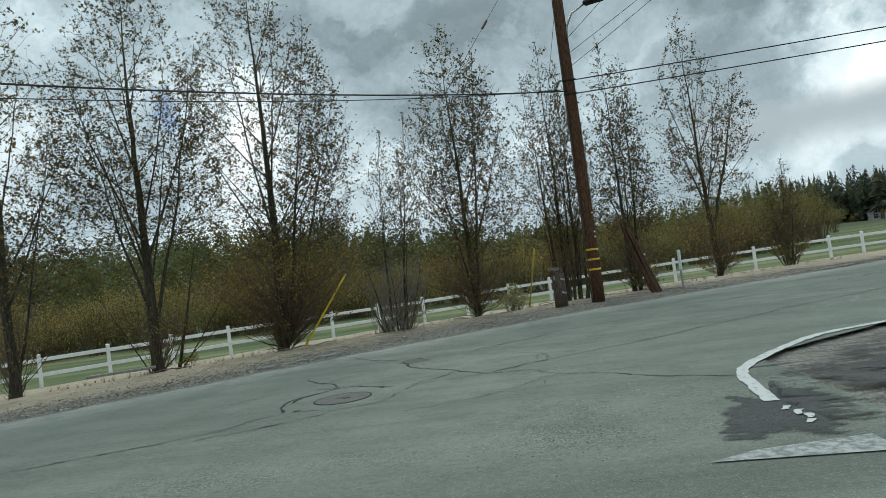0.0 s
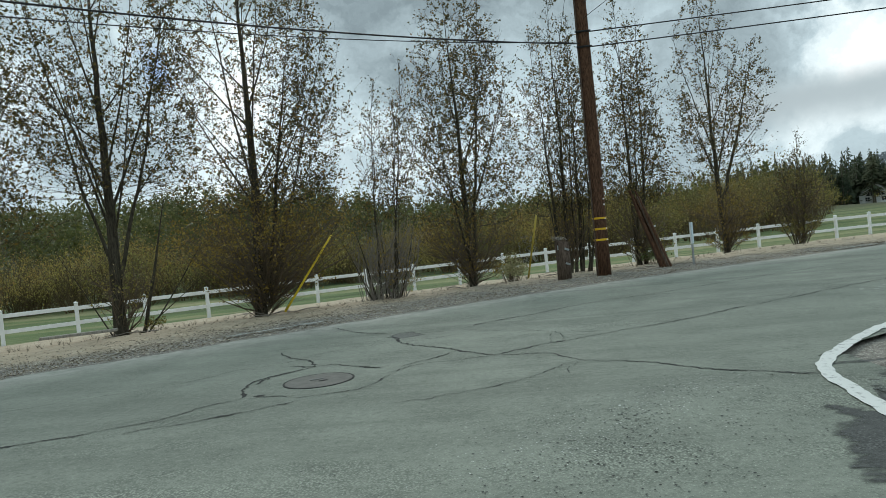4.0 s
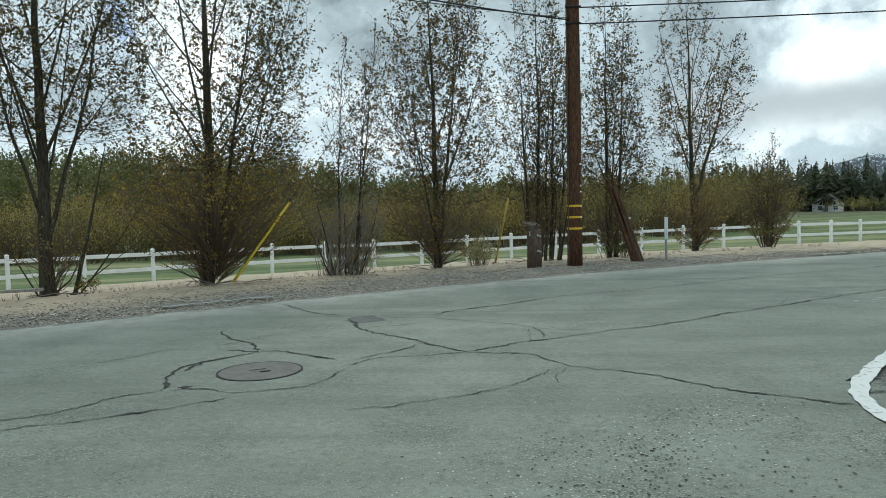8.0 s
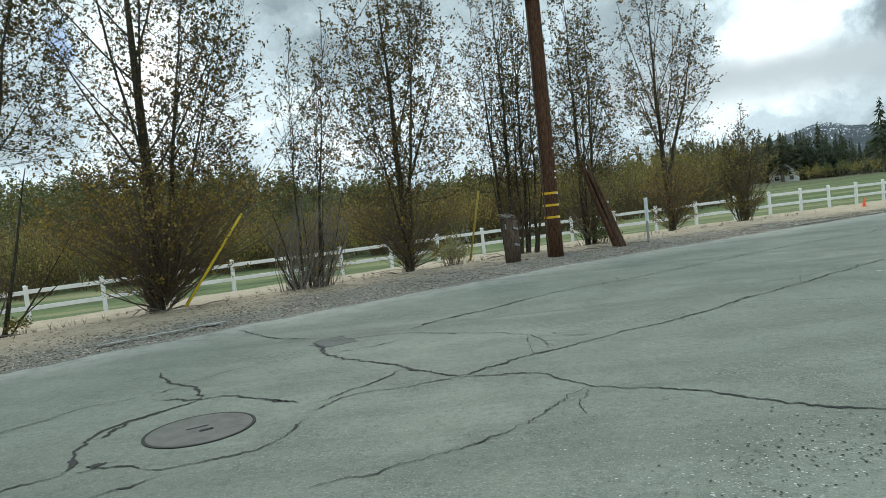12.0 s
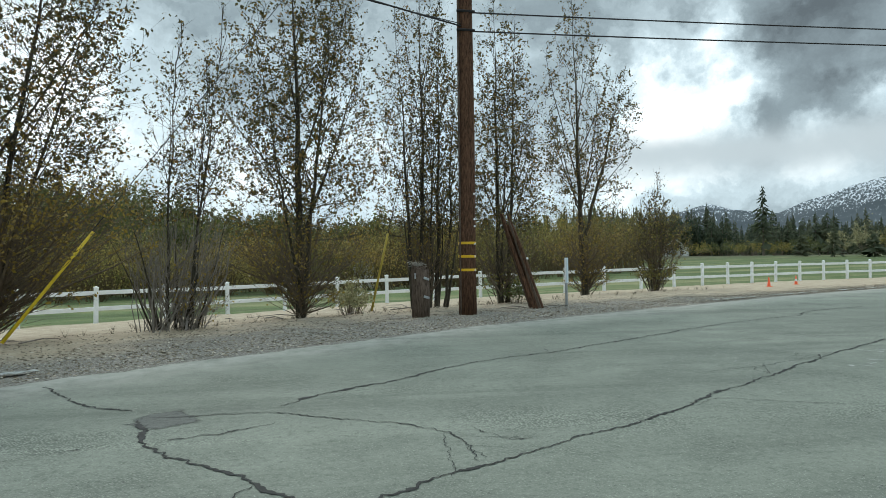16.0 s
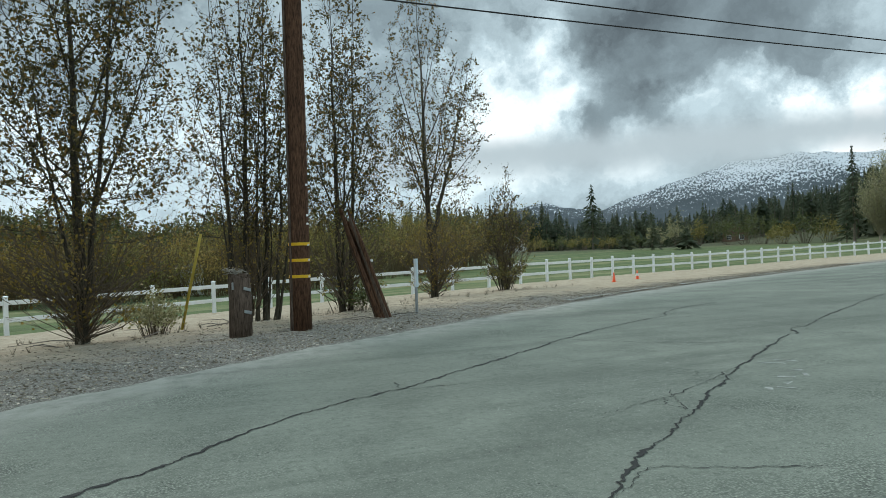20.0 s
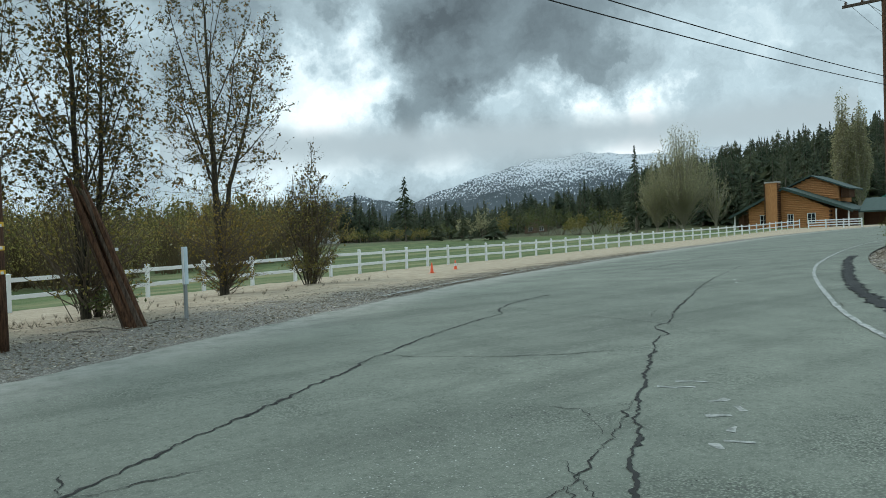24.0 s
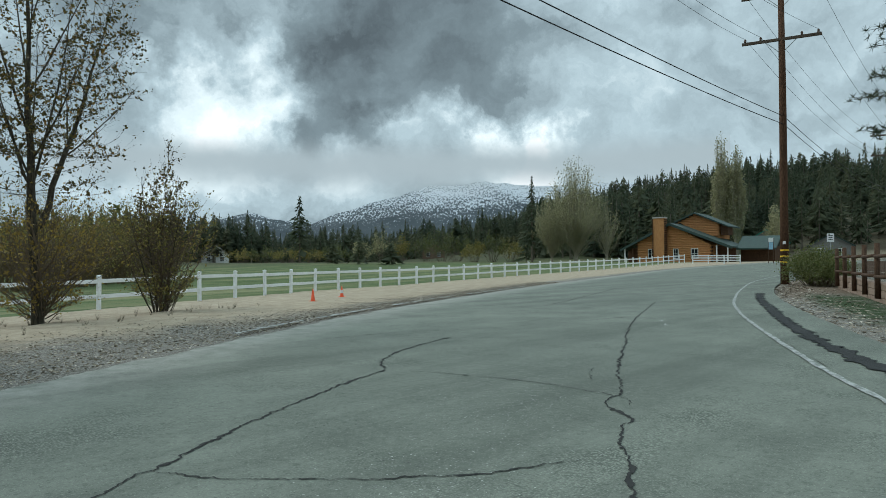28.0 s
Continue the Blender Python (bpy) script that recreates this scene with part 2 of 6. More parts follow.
def build_ground(n):
    p = place_of(n)
    d = n.add("ShaderNodeAttribute", attribute_name="verge").outputs["Fac"]
    big, mid, fine = n.noise(p, 0.35, 4, 0.6), n.noise(p, 2.2, 5, 0.65), n.noise(p, 26, 4, 0.7)
    grit = n.add("ShaderNodeTexVoronoi", {"Vector": p, "Scale": 22.0}, feature="F1").outputs["Distance"]
    wander = n.math("ADD", d, n.math("MULTIPLY", n.math("SUBTRACT", n.noise(p, 0.9, 5, 0.65), 0.5), 5.0))
    speck = n.noise(p, 62, 3, 0.75)
    gravel = n.ramp(n.math("ADD", n.math("MULTIPLY", fine, 0.45), n.math("MULTIPLY", speck, 0.55)), [(0.36, (0.06, 0.055, 0.047)), (0.5, (0.185, 0.172, 0.145)), (0.64, (0.48, 0.45, 0.40))])
    dirt = n.ramp(n.math("ADD", n.math("MULTIPLY", mid, 0.6), n.math("MULTIPLY", fine, 0.4)),
                  [(0.3, (0.24, 0.192, 0.135)), (0.55, (0.415, 0.345, 0.25)), (0.75, (0.54, 0.47, 0.365))])
    grass = n.ramp(n.math("ADD", n.math("MULTIPLY", big, 0.6), n.math("MULTIPLY", fine, 0.4)),
                   [(0.35, (0.055, 0.085, 0.028)), (0.55, (0.10, 0.135, 0.05)), (0.7, (0.19, 0.19, 0.09))])
    bands = n.noise(n.add("ShaderNodeVectorMath", {0: p, 1: (0.02, 0.16, 0.0)}, operation="MULTIPLY").outputs[0], 1.0, 4, 0.6)
    grass = n.mix(n.ramp(bands, [(0.5, 0.0), (0.62, 0.75)]), grass, (0.24, 0.225, 0.12))
    grass = n.mix(n.ramp(bands, [(0.34, 0.7), (0.44, 0.0)]), grass, (0.035, 0.05, 0.022))
    c = n.mix(n.ramp(n.math("DIVIDE", wander, 10.0), [(0.20, 0.0), (0.42, 1.0)]), gravel, dirt)
    green = n.add("ShaderNodeAttribute", attribute_name="lawn").outputs["Fac"]
    green = n.ramp(n.math("ADD", green, n.math("MULTIPLY", n.math("SUBTRACT", mid, 0.5), 0.5)), [(0.4, 0.0), (0.6, 1.0)])
    c = n.mix(green, c, grass)
    turf = n.add("ShaderNodeAttribute", attribute_name="turf").outputs["Fac"]
    c = n.mix(n.math("MULTIPLY", turf, n.ramp(n.noise(p, 1.4, 5, 0.7), [(0.36, 0.2), (0.5, 1.0)])), c, n.ramp(fine, [(0.3, (0.018, 0.034, 0.012)), (0.6, (0.045, 0.072, 0.025)), (0.78, (0.10, 0.10, 0.05))]))
    wet = n.add("ShaderNodeAttribute", attribute_name="dead").outputs["Fac"]
    c = n.mix(wet, c, n.mix(mid, (0.035, 0.035, 0.02), (0.08, 0.075, 0.04)))
    mulch = n.add("ShaderNodeAttribute", attribute_name="mulch").outputs["Fac"]
    c = n.mix(n.math("MULTIPLY", mulch, n.ramp(mid, [(0.3, 0.6), (0.5, 1.0)])), c, n.ramp(fine, [(0.3, (0.07, 0.05, 0.035)), (0.6, (0.19, 0.14, 0.10)), (0.78, (0.36, 0.31, 0.25))]))
    bump = n.math("ADD", fine, n.math("MULTIPLY", grit, 0.5))
    return surface(n, c, 0.95, bump=bump, strength=0.7, distance=0.03, spec=0.2)


ground_mat = material("earth_and_grass", build_ground)
worn_paint = material("worn_road_paint", lambda n: surface(n, n.mix(n.ramp(n.noise(place_of(n), 14, 5, 0.7), [(0.34, 1.0), (0.46, 0.0)]), (0.52, 0.53, 0.50), (0.18, 0.19, 0.175)), 0.75, bump=n.noise(place_of(n), 60), strength=0.3, distance=0.004))
thin_paint = material("thin_road_paint", lambda n: surface(n, n.mix(n.ramp(n.noise(place_of(n), 11, 6, 0.75), [(0.42, 1.0), (0.58, 0.0)]), (0.40, 0.41, 0.385), (0.17, 0.18, 0.165)), 0.8))
faint_paint = material("nearly_gone_road_paint", lambda n: surface(n, n.mix(n.ramp(n.noise(place_of(n), 9, 6, 0.75), [(0.40, 1.0), (0.55, 0.0)]), (0.34, 0.345, 0.32), (0.14, 0.15, 0.135)), 0.8))


def make_bark(dark, light, scale=1.0):
    def build(n):
        p = place_of(n)
        streak = n.add("ShaderNodeVectorMath", {0: p, 1: (9 * scale, 9 * scale, 1.6 * scale)}, operation="MULTIPLY").outputs[0]
        grain = n.noise(streak, 3.0, 5, 0.7)
        c = n.mix(n.ramp(grain, [(0.35, 0.0), (0.7, 1.0)]), dark, light)
        return surface(n, c, 0.9, bump=grain, strength=0.6, distance=0.02, spec=0.2)
    return build


poplar_bark = material("poplar_bark", make_bark((0.0288, 0.0245, 0.0174), (0.108, 0.0952, 0.0682)))
pale_bark = material("pale_bark", make_bark((0.10, 0.085, 0.065), (0.26, 0.23, 0.18)))
straw_bark = material("straw_coloured_twigs", make_bark((0.24, 0.21, 0.15), (0.42, 0.38, 0.29), 0.3))
twig_bark = material("twig_bark", make_bark((0.085, 0.066, 0.046), (0.20, 0.157, 0.11)))
grey_twig = material("grey_twig_bark", make_bark((0.135, 0.121, 0.101), (0.311, 0.27, 0.23)))
pole_wood = material("creosoted_pole_wood", make_bark((0.033, 0.0182, 0.0108), (0.165, 0.084, 0.0486), 1.4))
old_wood = material("weathered_grey_wood", make_bark((0.0455, 0.0312, 0.0225), (0.169, 0.124, 0.0938), 1.4))
old_plank = material("pale_weathered_plank", make_bark((0.22, 0.2, 0.17), (0.42, 0.39, 0.34), 1.2))
arm_wood = material("crossarm_wood", make_bark((0.06, 0.045, 0.035), (0.17, 0.13, 0.10), 1.2))
rail_wood = material("brown_stained_rails", make_bark((0.05, 0.03, 0.02), (0.13, 0.075, 0.045), 1.2))


def make_leaf(stops, shine=0.5, through=0.35):
    def build(n):
        r = n.add("ShaderNodeNewGeometry").outputs["Random Per Island"]
        c = n.ramp(r, stops)
        face = surface(n, c, shine, spec=0.3)
        thin = n.add("ShaderNodeBsdfTranslucent", {"Color": n.mix(0.35, c, (0.25, 0.26, 0.06))}).outputs[0]
        return n.add("ShaderNodeMixShader", {0: through, 1: face, 2: thin}).outputs[0]
    return build


poplar_leaf = material("sparse_poplar_leaves", make_leaf([(0.0, (0.039, 0.0334, 0.0115)), (0.55, (0.0835, 0.0654, 0.0191)), (0.85, (0.168, 0.109, 0.0229)), (1.0, (0.256, 0.127, 0.0287))], through=0.2))
russet_leaf = material("russet_willow_leaves", make_leaf([(0.0, (0.139, 0.0904, 0.0249)), (0.5, (0.264, 0.166, 0.0362)), (1.0, (0.376, 0.266, 0.0508))]))
willow_leaf = material("olive_willow_leaves", make_leaf([(0.0, (0.107, 0.102, 0.0308)), (0.5, (0.198, 0.174, 0.0493)), (0.8, (0.304, 0.217, 0.0616)), (1.0, (0.335, 0.29, 0.0867))]))


def build_thicket(n):
    """Budding willow: olive, tan and russet, changing from bush to bush."""
    g = n.add("ShaderNodeNewGeometry")
    bush = n.noise(g.outputs["Position"], 0.16, 3, 0.6)
    c = n.ramp(bush, [(0.36, (0.19, 0.19, 0.052)), (0.47, (0.32, 0.275, 0.075)), (0.57, (0.39, 0.285, 0.08)), (0.68, (0.35, 0.21, 0.06))])
    c = n.mix(n.ramp(g.outputs["Random Per Island"], [(0.0, 0.7), (0.55, 0.0)]), c, (0.07, 0.062, 0.028))
    face = surface(n, c, 0.6, spec=0.25)
    thin = n.add("ShaderNodeBsdfTranslucent", {"Color": c}).outputs[0]
    return n.add("ShaderNodeMixShader", {0: 0.3, 1: face, 2: thin}).outputs[0]


thicket_leaf = material("budding_willow_leaves", build_thicket)
thicket_twig = material("dark_willow_twigs", make_bark((0.075, 0.058, 0.03), (0.18, 0.135, 0.07), 0.5))


def build_fir(n):
    g = n.add("ShaderNodeNewGeometry")
    stand = n.ramp(n.noise(g.outputs["Position"], 0.09, 3, 0.6), [(0.35, (0.058, 0.078, 0.048)), (0.52, (0.10, 0.118, 0.066)), (0.68, (0.16, 0.16, 0.09))])
    c = n.mix(n.math("MULTIPLY", g.outputs["Random Per Island"], 0.5), stand, (0.03, 0.042, 0.027))
    return n.add("ShaderNodeMixShader", {0: 0.45, 1: surface(n, c, 0.75, spec=0.2), 2: n.add("ShaderNodeBsdfTranslucent", {"Color": c}).outputs[0]}).outputs[0]


fir_leaf = material("fir_needles", build_fir)
copse_leaf = material("dark_olive_foliage", make_leaf([(0.0, (0.045, 0.06, 0.0225)), (0.6, (0.09, 0.105, 0.0375)), (1.0, (0.18, 0.15, 0.06))]))
pale_leaf = material("fresh_pale_leaves", make_leaf([(0.0, (0.25, 0.235, 0.12)), (0.6, (0.37, 0.345, 0.19)), (1.0, (0.50, 0.46, 0.29))]))
bush_green = material("green_bush_leaves", make_leaf([(0.0, (0.075, 0.09, 0.03)), (0.6, (0.13, 0.15, 0.05)), (1.0, (0.22, 0.22, 0.09))]))
shrub_leaf = material("shrub_leaves", make_leaf([(0.0, (0.04, 0.055, 0.02)), (0.6, (0.08, 0.10, 0.035)), (1.0, (0.14, 0.13, 0.06))]))
grit_mat = material("pale_grit", make_leaf([(0.0, (0.14, 0.15, 0.135)), (0.5, (0.29, 0.3, 0.275)), (1.0, (0.5, 0.5, 0.46))], 0.9, 0.0))
litter_mat = material("leaf_and_bark_litter", make_leaf([(0.0, (0.0914, 0.0741, 0.0515)), (0.5, (0.195, 0.159, 0.113)), (0.85, (0.366, 0.32, 0.246)), (1.0, (0.56, 0.502, 0.412))], 0.9, 0.0))


def plain(name, colour, rough=0.6, metal=0.0, vary=0.12, scale=6.0, bump=0.15):
    def build(n):
        p = place_of(n)
        grain = n.noise(p, scale, 5, 0.65)
        low = tuple(v * (1 - vary) for v in colour)
        high = tuple(min(1, v * (1 + vary)) for v in colour)
        return surface(n, n.mix(n.ramp(grain, [(0.3, 0.0), (0.7, 1.0)]), low, high), rough, metal, bump=n.noise(p, scale * 8, 3), strength=bump, distance=0.004)
    return material(name, build)


vinyl = plain("white_vinyl", (0.78, 0.79, 0.78), 0.45, 0, 0.06, 3.0)
yellow_plastic = plain("yellow_plastic", (0.72, 0.52, 0.03), 0.45)
dull_yellow = plain("faded_yellow_plastic", (0.45, 0.34, 0.05), 0.6)
yellow_band = plain("yellow_reflective_band", (0.75, 0.45, 0.02), 0.4)
galvanised = plain("galvanised_steel", (0.42, 0.44, 0.45), 0.45, 0.7)
sign_back = plain("painted_sign_metal", (0.62, 0.70, 0.74), 0.4)
cable_mat = plain("black_cable", (0.012, 0.012, 0.013), 0.6)
orange_plastic = plain("orange_plastic", (0.85, 0.12, 0.04), 0.45)
white_sleeve = plain("white_reflective_sleeve", (0.75, 0.75, 0.75), 0.35)
cast_iron = plain("cast_iron", (0.088, 0.086, 0.075), 0.75, 0.0, 0.3, 7.0, 0.5)
ring_concrete = plain("patched_collar", (0.12, 0.125, 0.115), 0.85, 0, 0.2, 9.0, 0.5)
porcelain = plain("brown_porcelain", (0.10, 0.06, 0.04), 0.25)


# ---- mesh writing ----
class Shape:
    """Collects vertices and faces for one mesh."""

    def __init__(self):
        self.v, self.f = [], []

    def add(self, verts, faces):
        k = len(self.v)
        self.v.extend(verts)
        self.f.extend([tuple(i + k for i in f) for f in faces])
        return self

    def box(self, centre, size, bevel=0.0, turn=None):
        """A box with chamfered edges."""
        x, y, z = (s / 2 for s in size)
        b = min(bevel, x * 0.9, y * 0.9, z * 0.9)
        if b <= 0:
            pts = [(sx * x, sy * y, sz * z) for sx in (-1, 1) for sy in (-1, 1) for sz in (-1, 1)]
            faces = [(0, 1, 3, 2), (4, 6, 7, 5), (0, 4, 5, 1), (2, 3, 7, 6), (0, 2, 6, 4), (1, 5, 7, 3)]
        else:
            ring = [(-x + b, -y), (x - b, -y), (x, -y + b), (x, y - b), (x - b, y), (-x + b, y), (-x, y - b), (-x, -y + b)]
            pts = [(px, py, -z + b) for px, py in ring] + [(px, py, z - b) for px, py in ring]
            inner = [(-x + b, -y + b), (x - b, -y + b), (x - b, y - b), (-x + b, y - b)]
            pts += [(px, py, -z) for px, py in inner] + [(px, py, z) for px, py in inner]
            faces = [(i, (i + 1) % 8, 8 + (i + 1) % 8, 8 + i) for i in range(8)]
            faces += [(16, 17, 1, 0), (17, 18, 3, 2), (18, 19, 5, 4), (19, 16, 7, 6), (17, 2, 1), (18, 4, 3), (19, 6, 5), (16, 0, 7), (19, 18, 17, 16)]
            faces += [(8, 9, 21, 20), (10, 11, 22, 21), (12, 13, 23, 22), (14, 15, 20, 23), (9, 10, 21), (11, 12, 22), (13, 14, 23), (15, 8, 20), (20, 21, 22, 23)]
        m = Matrix.Translation(centre) @ (turn.to_4x4() if turn is not None else Matrix())
        return self.add([tuple(m @ Vector(p)) for p in pts], faces)

    def tube(self, points, radii, sides=5, cap=True):
        """A round tapering rod along a line of points."""
        pts = [Vector(p) for p in points]
        k, n = len(self.v), len(pts)
        axis = (pts[-1] - pts[0]).normalized() if (pts[-1] - pts[0]).length > 1e-6 else Vector((0, 0, 1))
        side = axis.orthogonal().normalized()
        for i, p in enumerate(pts):
            t = (pts[min(i + 1, n - 1)] - pts[max(i - 1, 0)]).normalized()
            side = (side - t * side.dot(t)).normalized()
            up = t.cross(side)
            r = radii[i] if not isinstance(radii, (int, float)) else radii
            for j in range(sides):
                a = 2 * math.pi * j / sides
                self.v.append(tuple(p + (side * math.cos(a) + up * math.sin(a)) * r))
        for i in range(n - 1):
            for j in range(sides):
                a, b = k + i * sides + j, k + i * sides + (j + 1) % sides
                self.f.append((a, b, b + sides, a + sides))
        if cap:
            self.f.append(tuple(k + j for j in reversed(range(sides))))
            self.f.append(tuple(k + (n - 1) * sides + j for j in range(sides)))
        return self

    def lathe(self, profile, sides=24, centre=(0, 0, 0)):
        """Turns (radius, height) pairs about the z axis."""
        k = len(self.v)
        for r, z in profile:
            for j in range(sides):
                a = 2 * math.pi * j / sides
                self.v.append((centre[0] + r * math.cos(a), centre[1] + r * math.sin(a), centre[2] + z))
        for i in range(len(profile) - 1):
            for j in range(sides):
                a, b = k + i * sides + j, k + i * sides + (j + 1) % sides
                self.f.append((a, b, b + sides, a + sides))
        self.f.append(tuple(k + j for j in reversed(range(sides))))
        self.f.append(tuple(k + (len(profile) - 1) * sides + j for j in range(sides)))
        return self

    def prism(self, outline, low, high):
        """Extrudes a plane outline of (x, y, z) points by the vector high - low."""
        k, n = len(self.v), len(outline)
        lo, hi = Vector(low), Vector(high)
        self.v.extend([tuple(Vector(p) + lo) for p in outline] + [tuple(Vector(p) + hi) for p in outline])
        self.f.append(tuple(k + i for i in reversed(range(n))))
        self.f.append(tuple(k + n + i for i in range(n)))
        self.f.extend([(k + i, k + (i + 1) % n, k + n + (i + 1) % n, k + n + i) for i in range(n)])
        return self

    def leaf(self, p, size, rng):
        a = Vector((rng.uniform(-1, 1), rng.uniform(-1, 1), rng.uniform(-1, 1))).normalized()
        b = a.orthogonal().normalized()
        c = a.cross(b) * 0.62
        p = Vector(p)
        k = len(self.v)
        self.v.extend([tuple(p - b * size * 0.5), tuple(p + c * size * 0.5), tuple(p + b * size * 0.5 + a * size * 0.12), tuple(p - c * size * 0.5)])
        self.f.append((k, k + 1, k + 2, k + 3))

    def leaves(self, points, sizes, draw, narrow=0.62):
        """Many small folded leaves at once, each turned at random."""
        p = np.asarray(points, float)
        n = len(p)
        if not n:
            return self
        a = draw.normal(size=(n, 3))
        a /= np.linalg.norm(a, axis=1)[:, None]
        b = np.cross(a, draw.normal(size=(n, 3)))
        b /= np.linalg.norm(b, axis=1)[:, None]
        c = np.cross(a, b) * narrow
        h = (np.asarray(sizes, float) * 0.5)[:, None]
        v = np.stack([p - b * h, p + c * h, p + b * h + a * h * 0.24, p - c * h], axis=1).reshape(-1, 3)
        k = len(self.v)
        self.v.extend(map(tuple, v.tolist()))
        self.f.extend([(k + 4 * i, k + 4 * i + 1, k + 4 * i + 2, k + 4 * i + 3) for i in range(n)])
        return self

    def rods(self, starts, ends, r0, r1):
        """Many straight three-sided twigs at once."""
        a, b = np.asarray(starts, float), np.asarray(ends, float)
        n = len(a)
        if not n:
            return self
        t = b - a
        t /= np.maximum(np.linalg.norm(t, axis=1), 1e-6)[:, None]
        s = np.cross(t, np.where(np.abs(t[:, 2:]) > 0.9, (1.0, 0.0, 0.0), (0.0, 0.0, 1.0)))
        s /= np.linalg.norm(s, axis=1)[:, None]
        u = np.cross(t, s)
        r0, r1 = (np.broadcast_to(np.asarray(r, float), (n,))[:, None] for r in (r0, r1))
        ring = [s, s * -0.5 + u * 0.866, s * -0.5 - u * 0.866]
        v = np.stack([a + q * r0 for q in ring] + [b + q * r1 for q in ring], axis=1).reshape(-1, 3)
        k = len(self.v)
        self.v.extend(map(tuple, v.tolist()))
        for i in range(k, k + 6 * n, 6):
            self.f.extend([(i, i + 1, i + 4, i + 3), (i + 1, i + 2, i + 5, i + 4), (i + 2, i, i + 3, i + 5)])
        return self

    def mesh(self, name, mat, smooth=False):
        me = bpy.data.meshes.new(name)
        me.from_pydata(self.v, [], self.f)
        me.materials.append(mat)
        if smooth:
            me.polygons.foreach_set("use_smooth", [True] * len(me.polygons))
        me.update()
        return me


def part(name, shape, mat, parent=None, label="", smooth=False):
    """Links one mesh under a thing or a part."""
    ob = new(name, shape.mesh(name, mat, smooth))
    ob.parent = parent
    if label:
        tagged(ob, label)
    return ob


def thing(name, at, label, category, group="", kind="", turn=0.0):
    ob = new(name)
    ob.empty_display_size = 0.2
    ob.matrix_world = pose(*at, 0, 0, turn)
    return tagged(ob, label, category, group, kind)


# ---- the lie of the land ----
def spline(points, steps=12):
    """A smooth line through a few points."""
    pts = np.array(points, float)
    ext = np.vstack([2 * pts[0] - pts[1], pts, 2 * pts[-1] - pts[-2]])
    out = []
    for i in range(1, len(ext) - 2):
        a, b, c, d = ext[i - 1:i + 3]
        for t in np.linspace(0, 1, steps, endpoint=False):
            out.append(0.5 * (2 * b + (c - a) * t + (2 * a - 5 * b + 4 * c - d) * t * t + (3 * b - a - 3 * c + d) * t ** 3))
    out.append(pts[-1])
    return np.array(out)


VERGE = spline([(-60, -44), (-30, -13), (-10.5, 6.2), (-5.0, 11.1), (-2.4, 13.4), (1.8, 16.6), (5.0, 18.6), (8.8, 20.8), (12.6, 22.9), (19.5, 26.1), (34.0, 31.6), (50, 36.5), (66, 41.0), (85, 44.2), (104, 44.8), (125, 42.5), (170, 33)])
KERB = spline([(-50, -49), (-25, -21), (-8, -3.0), (-2, 2.6), (2.55, 7.2), (5.05, 9.1), (10.2, 12.75), (16.7, 16.0), (24.5, 19.25), (31.8, 21.7), (40.8, 24.0), (49, 25.2), (66, 27.5), (88, 31), (110, 32.5), (135, 30), (172, 22)])
FENCE = spline([(-24, 15.8), (-19, 21.0), (-13.6, 25.6), (-8.3, 29.6), (-4.3, 32.0), (1.5, 34.6), (8, 36.3), (12.3, 37.3), (17.4, 38.7), (25.9, 42.3), (34.7, 45.0), (43.6, 47.1), (52.7, 48.7), (61.8, 50.0), (70.9, 51.3), (80.0, 52.4), (89.2, 53.4), (98.3, 54.5), (102.9, 54.9)])
FENCE_FOOT = ((-30, -0.9), (-4, -0.84), (9, -0.6), (17, -0.48), (35, -0.46), (46, -0.32), (57, -0.14), (71, 0.08), (85, 0.36), (103, 0.83), (140, 1.6))


def road_rise(x):
    return 0.00011 * np.clip(np.asarray(x, float) - 25, 0, 95) ** 2


def nearest(line, px, py):
    """Signed distance (positive to the left of the line's run) and the nearest x, for arrays of points."""
    best, sign, at = np.full(px.shape, 1e9), np.zeros(px.shape), np.zeros(px.shape)
    for (ax, ay), (bx, by) in zip(line[:-1], line[1:]):
        dx, dy = bx - ax, by - ay
        t = np.clip(((px - ax) * dx + (py - ay) * dy) / (dx * dx + dy * dy), 0, 1)
        qx, qy = ax + t * dx, ay + t * dy
        dist = np.hypot(px - qx, py - qy)
        near = dist < best
        best = np.where(near, dist, best)
        sign = np.where(near, np.sign(dx * (py - ay) - dy * (px - ax)), sign)
        at = np.where(near, qx, at)
    return best * sign, at


def hills(x, y):
    """Rise of the wooded hills round the valley."""
    a, r = np.degrees(np.arctan2(y - 10, x)), np.hypot(x, y - 10)
    right = np.interp(a, [-60, -20, 0, 12, 20, 28, 34, 40, 48], [30, 34, 36, 36, 32, 26, 18, 8, 0]) * np.clip((r - 150) / 190, 0, 1) ** 1.2
    left = np.interp(a, [62, 80, 95, 105, 115, 135, 160, 180], [0, 2.5, 8.5, 16.5, 18, 16, 16, 16]) * np.clip((r - 90) / 130, 0, 1) ** 1.3
    back = np.where((a < -60) | (a > 179), 12, 0) * np.clip((r - 120) / 200, 0, 1)
    return right + left + back


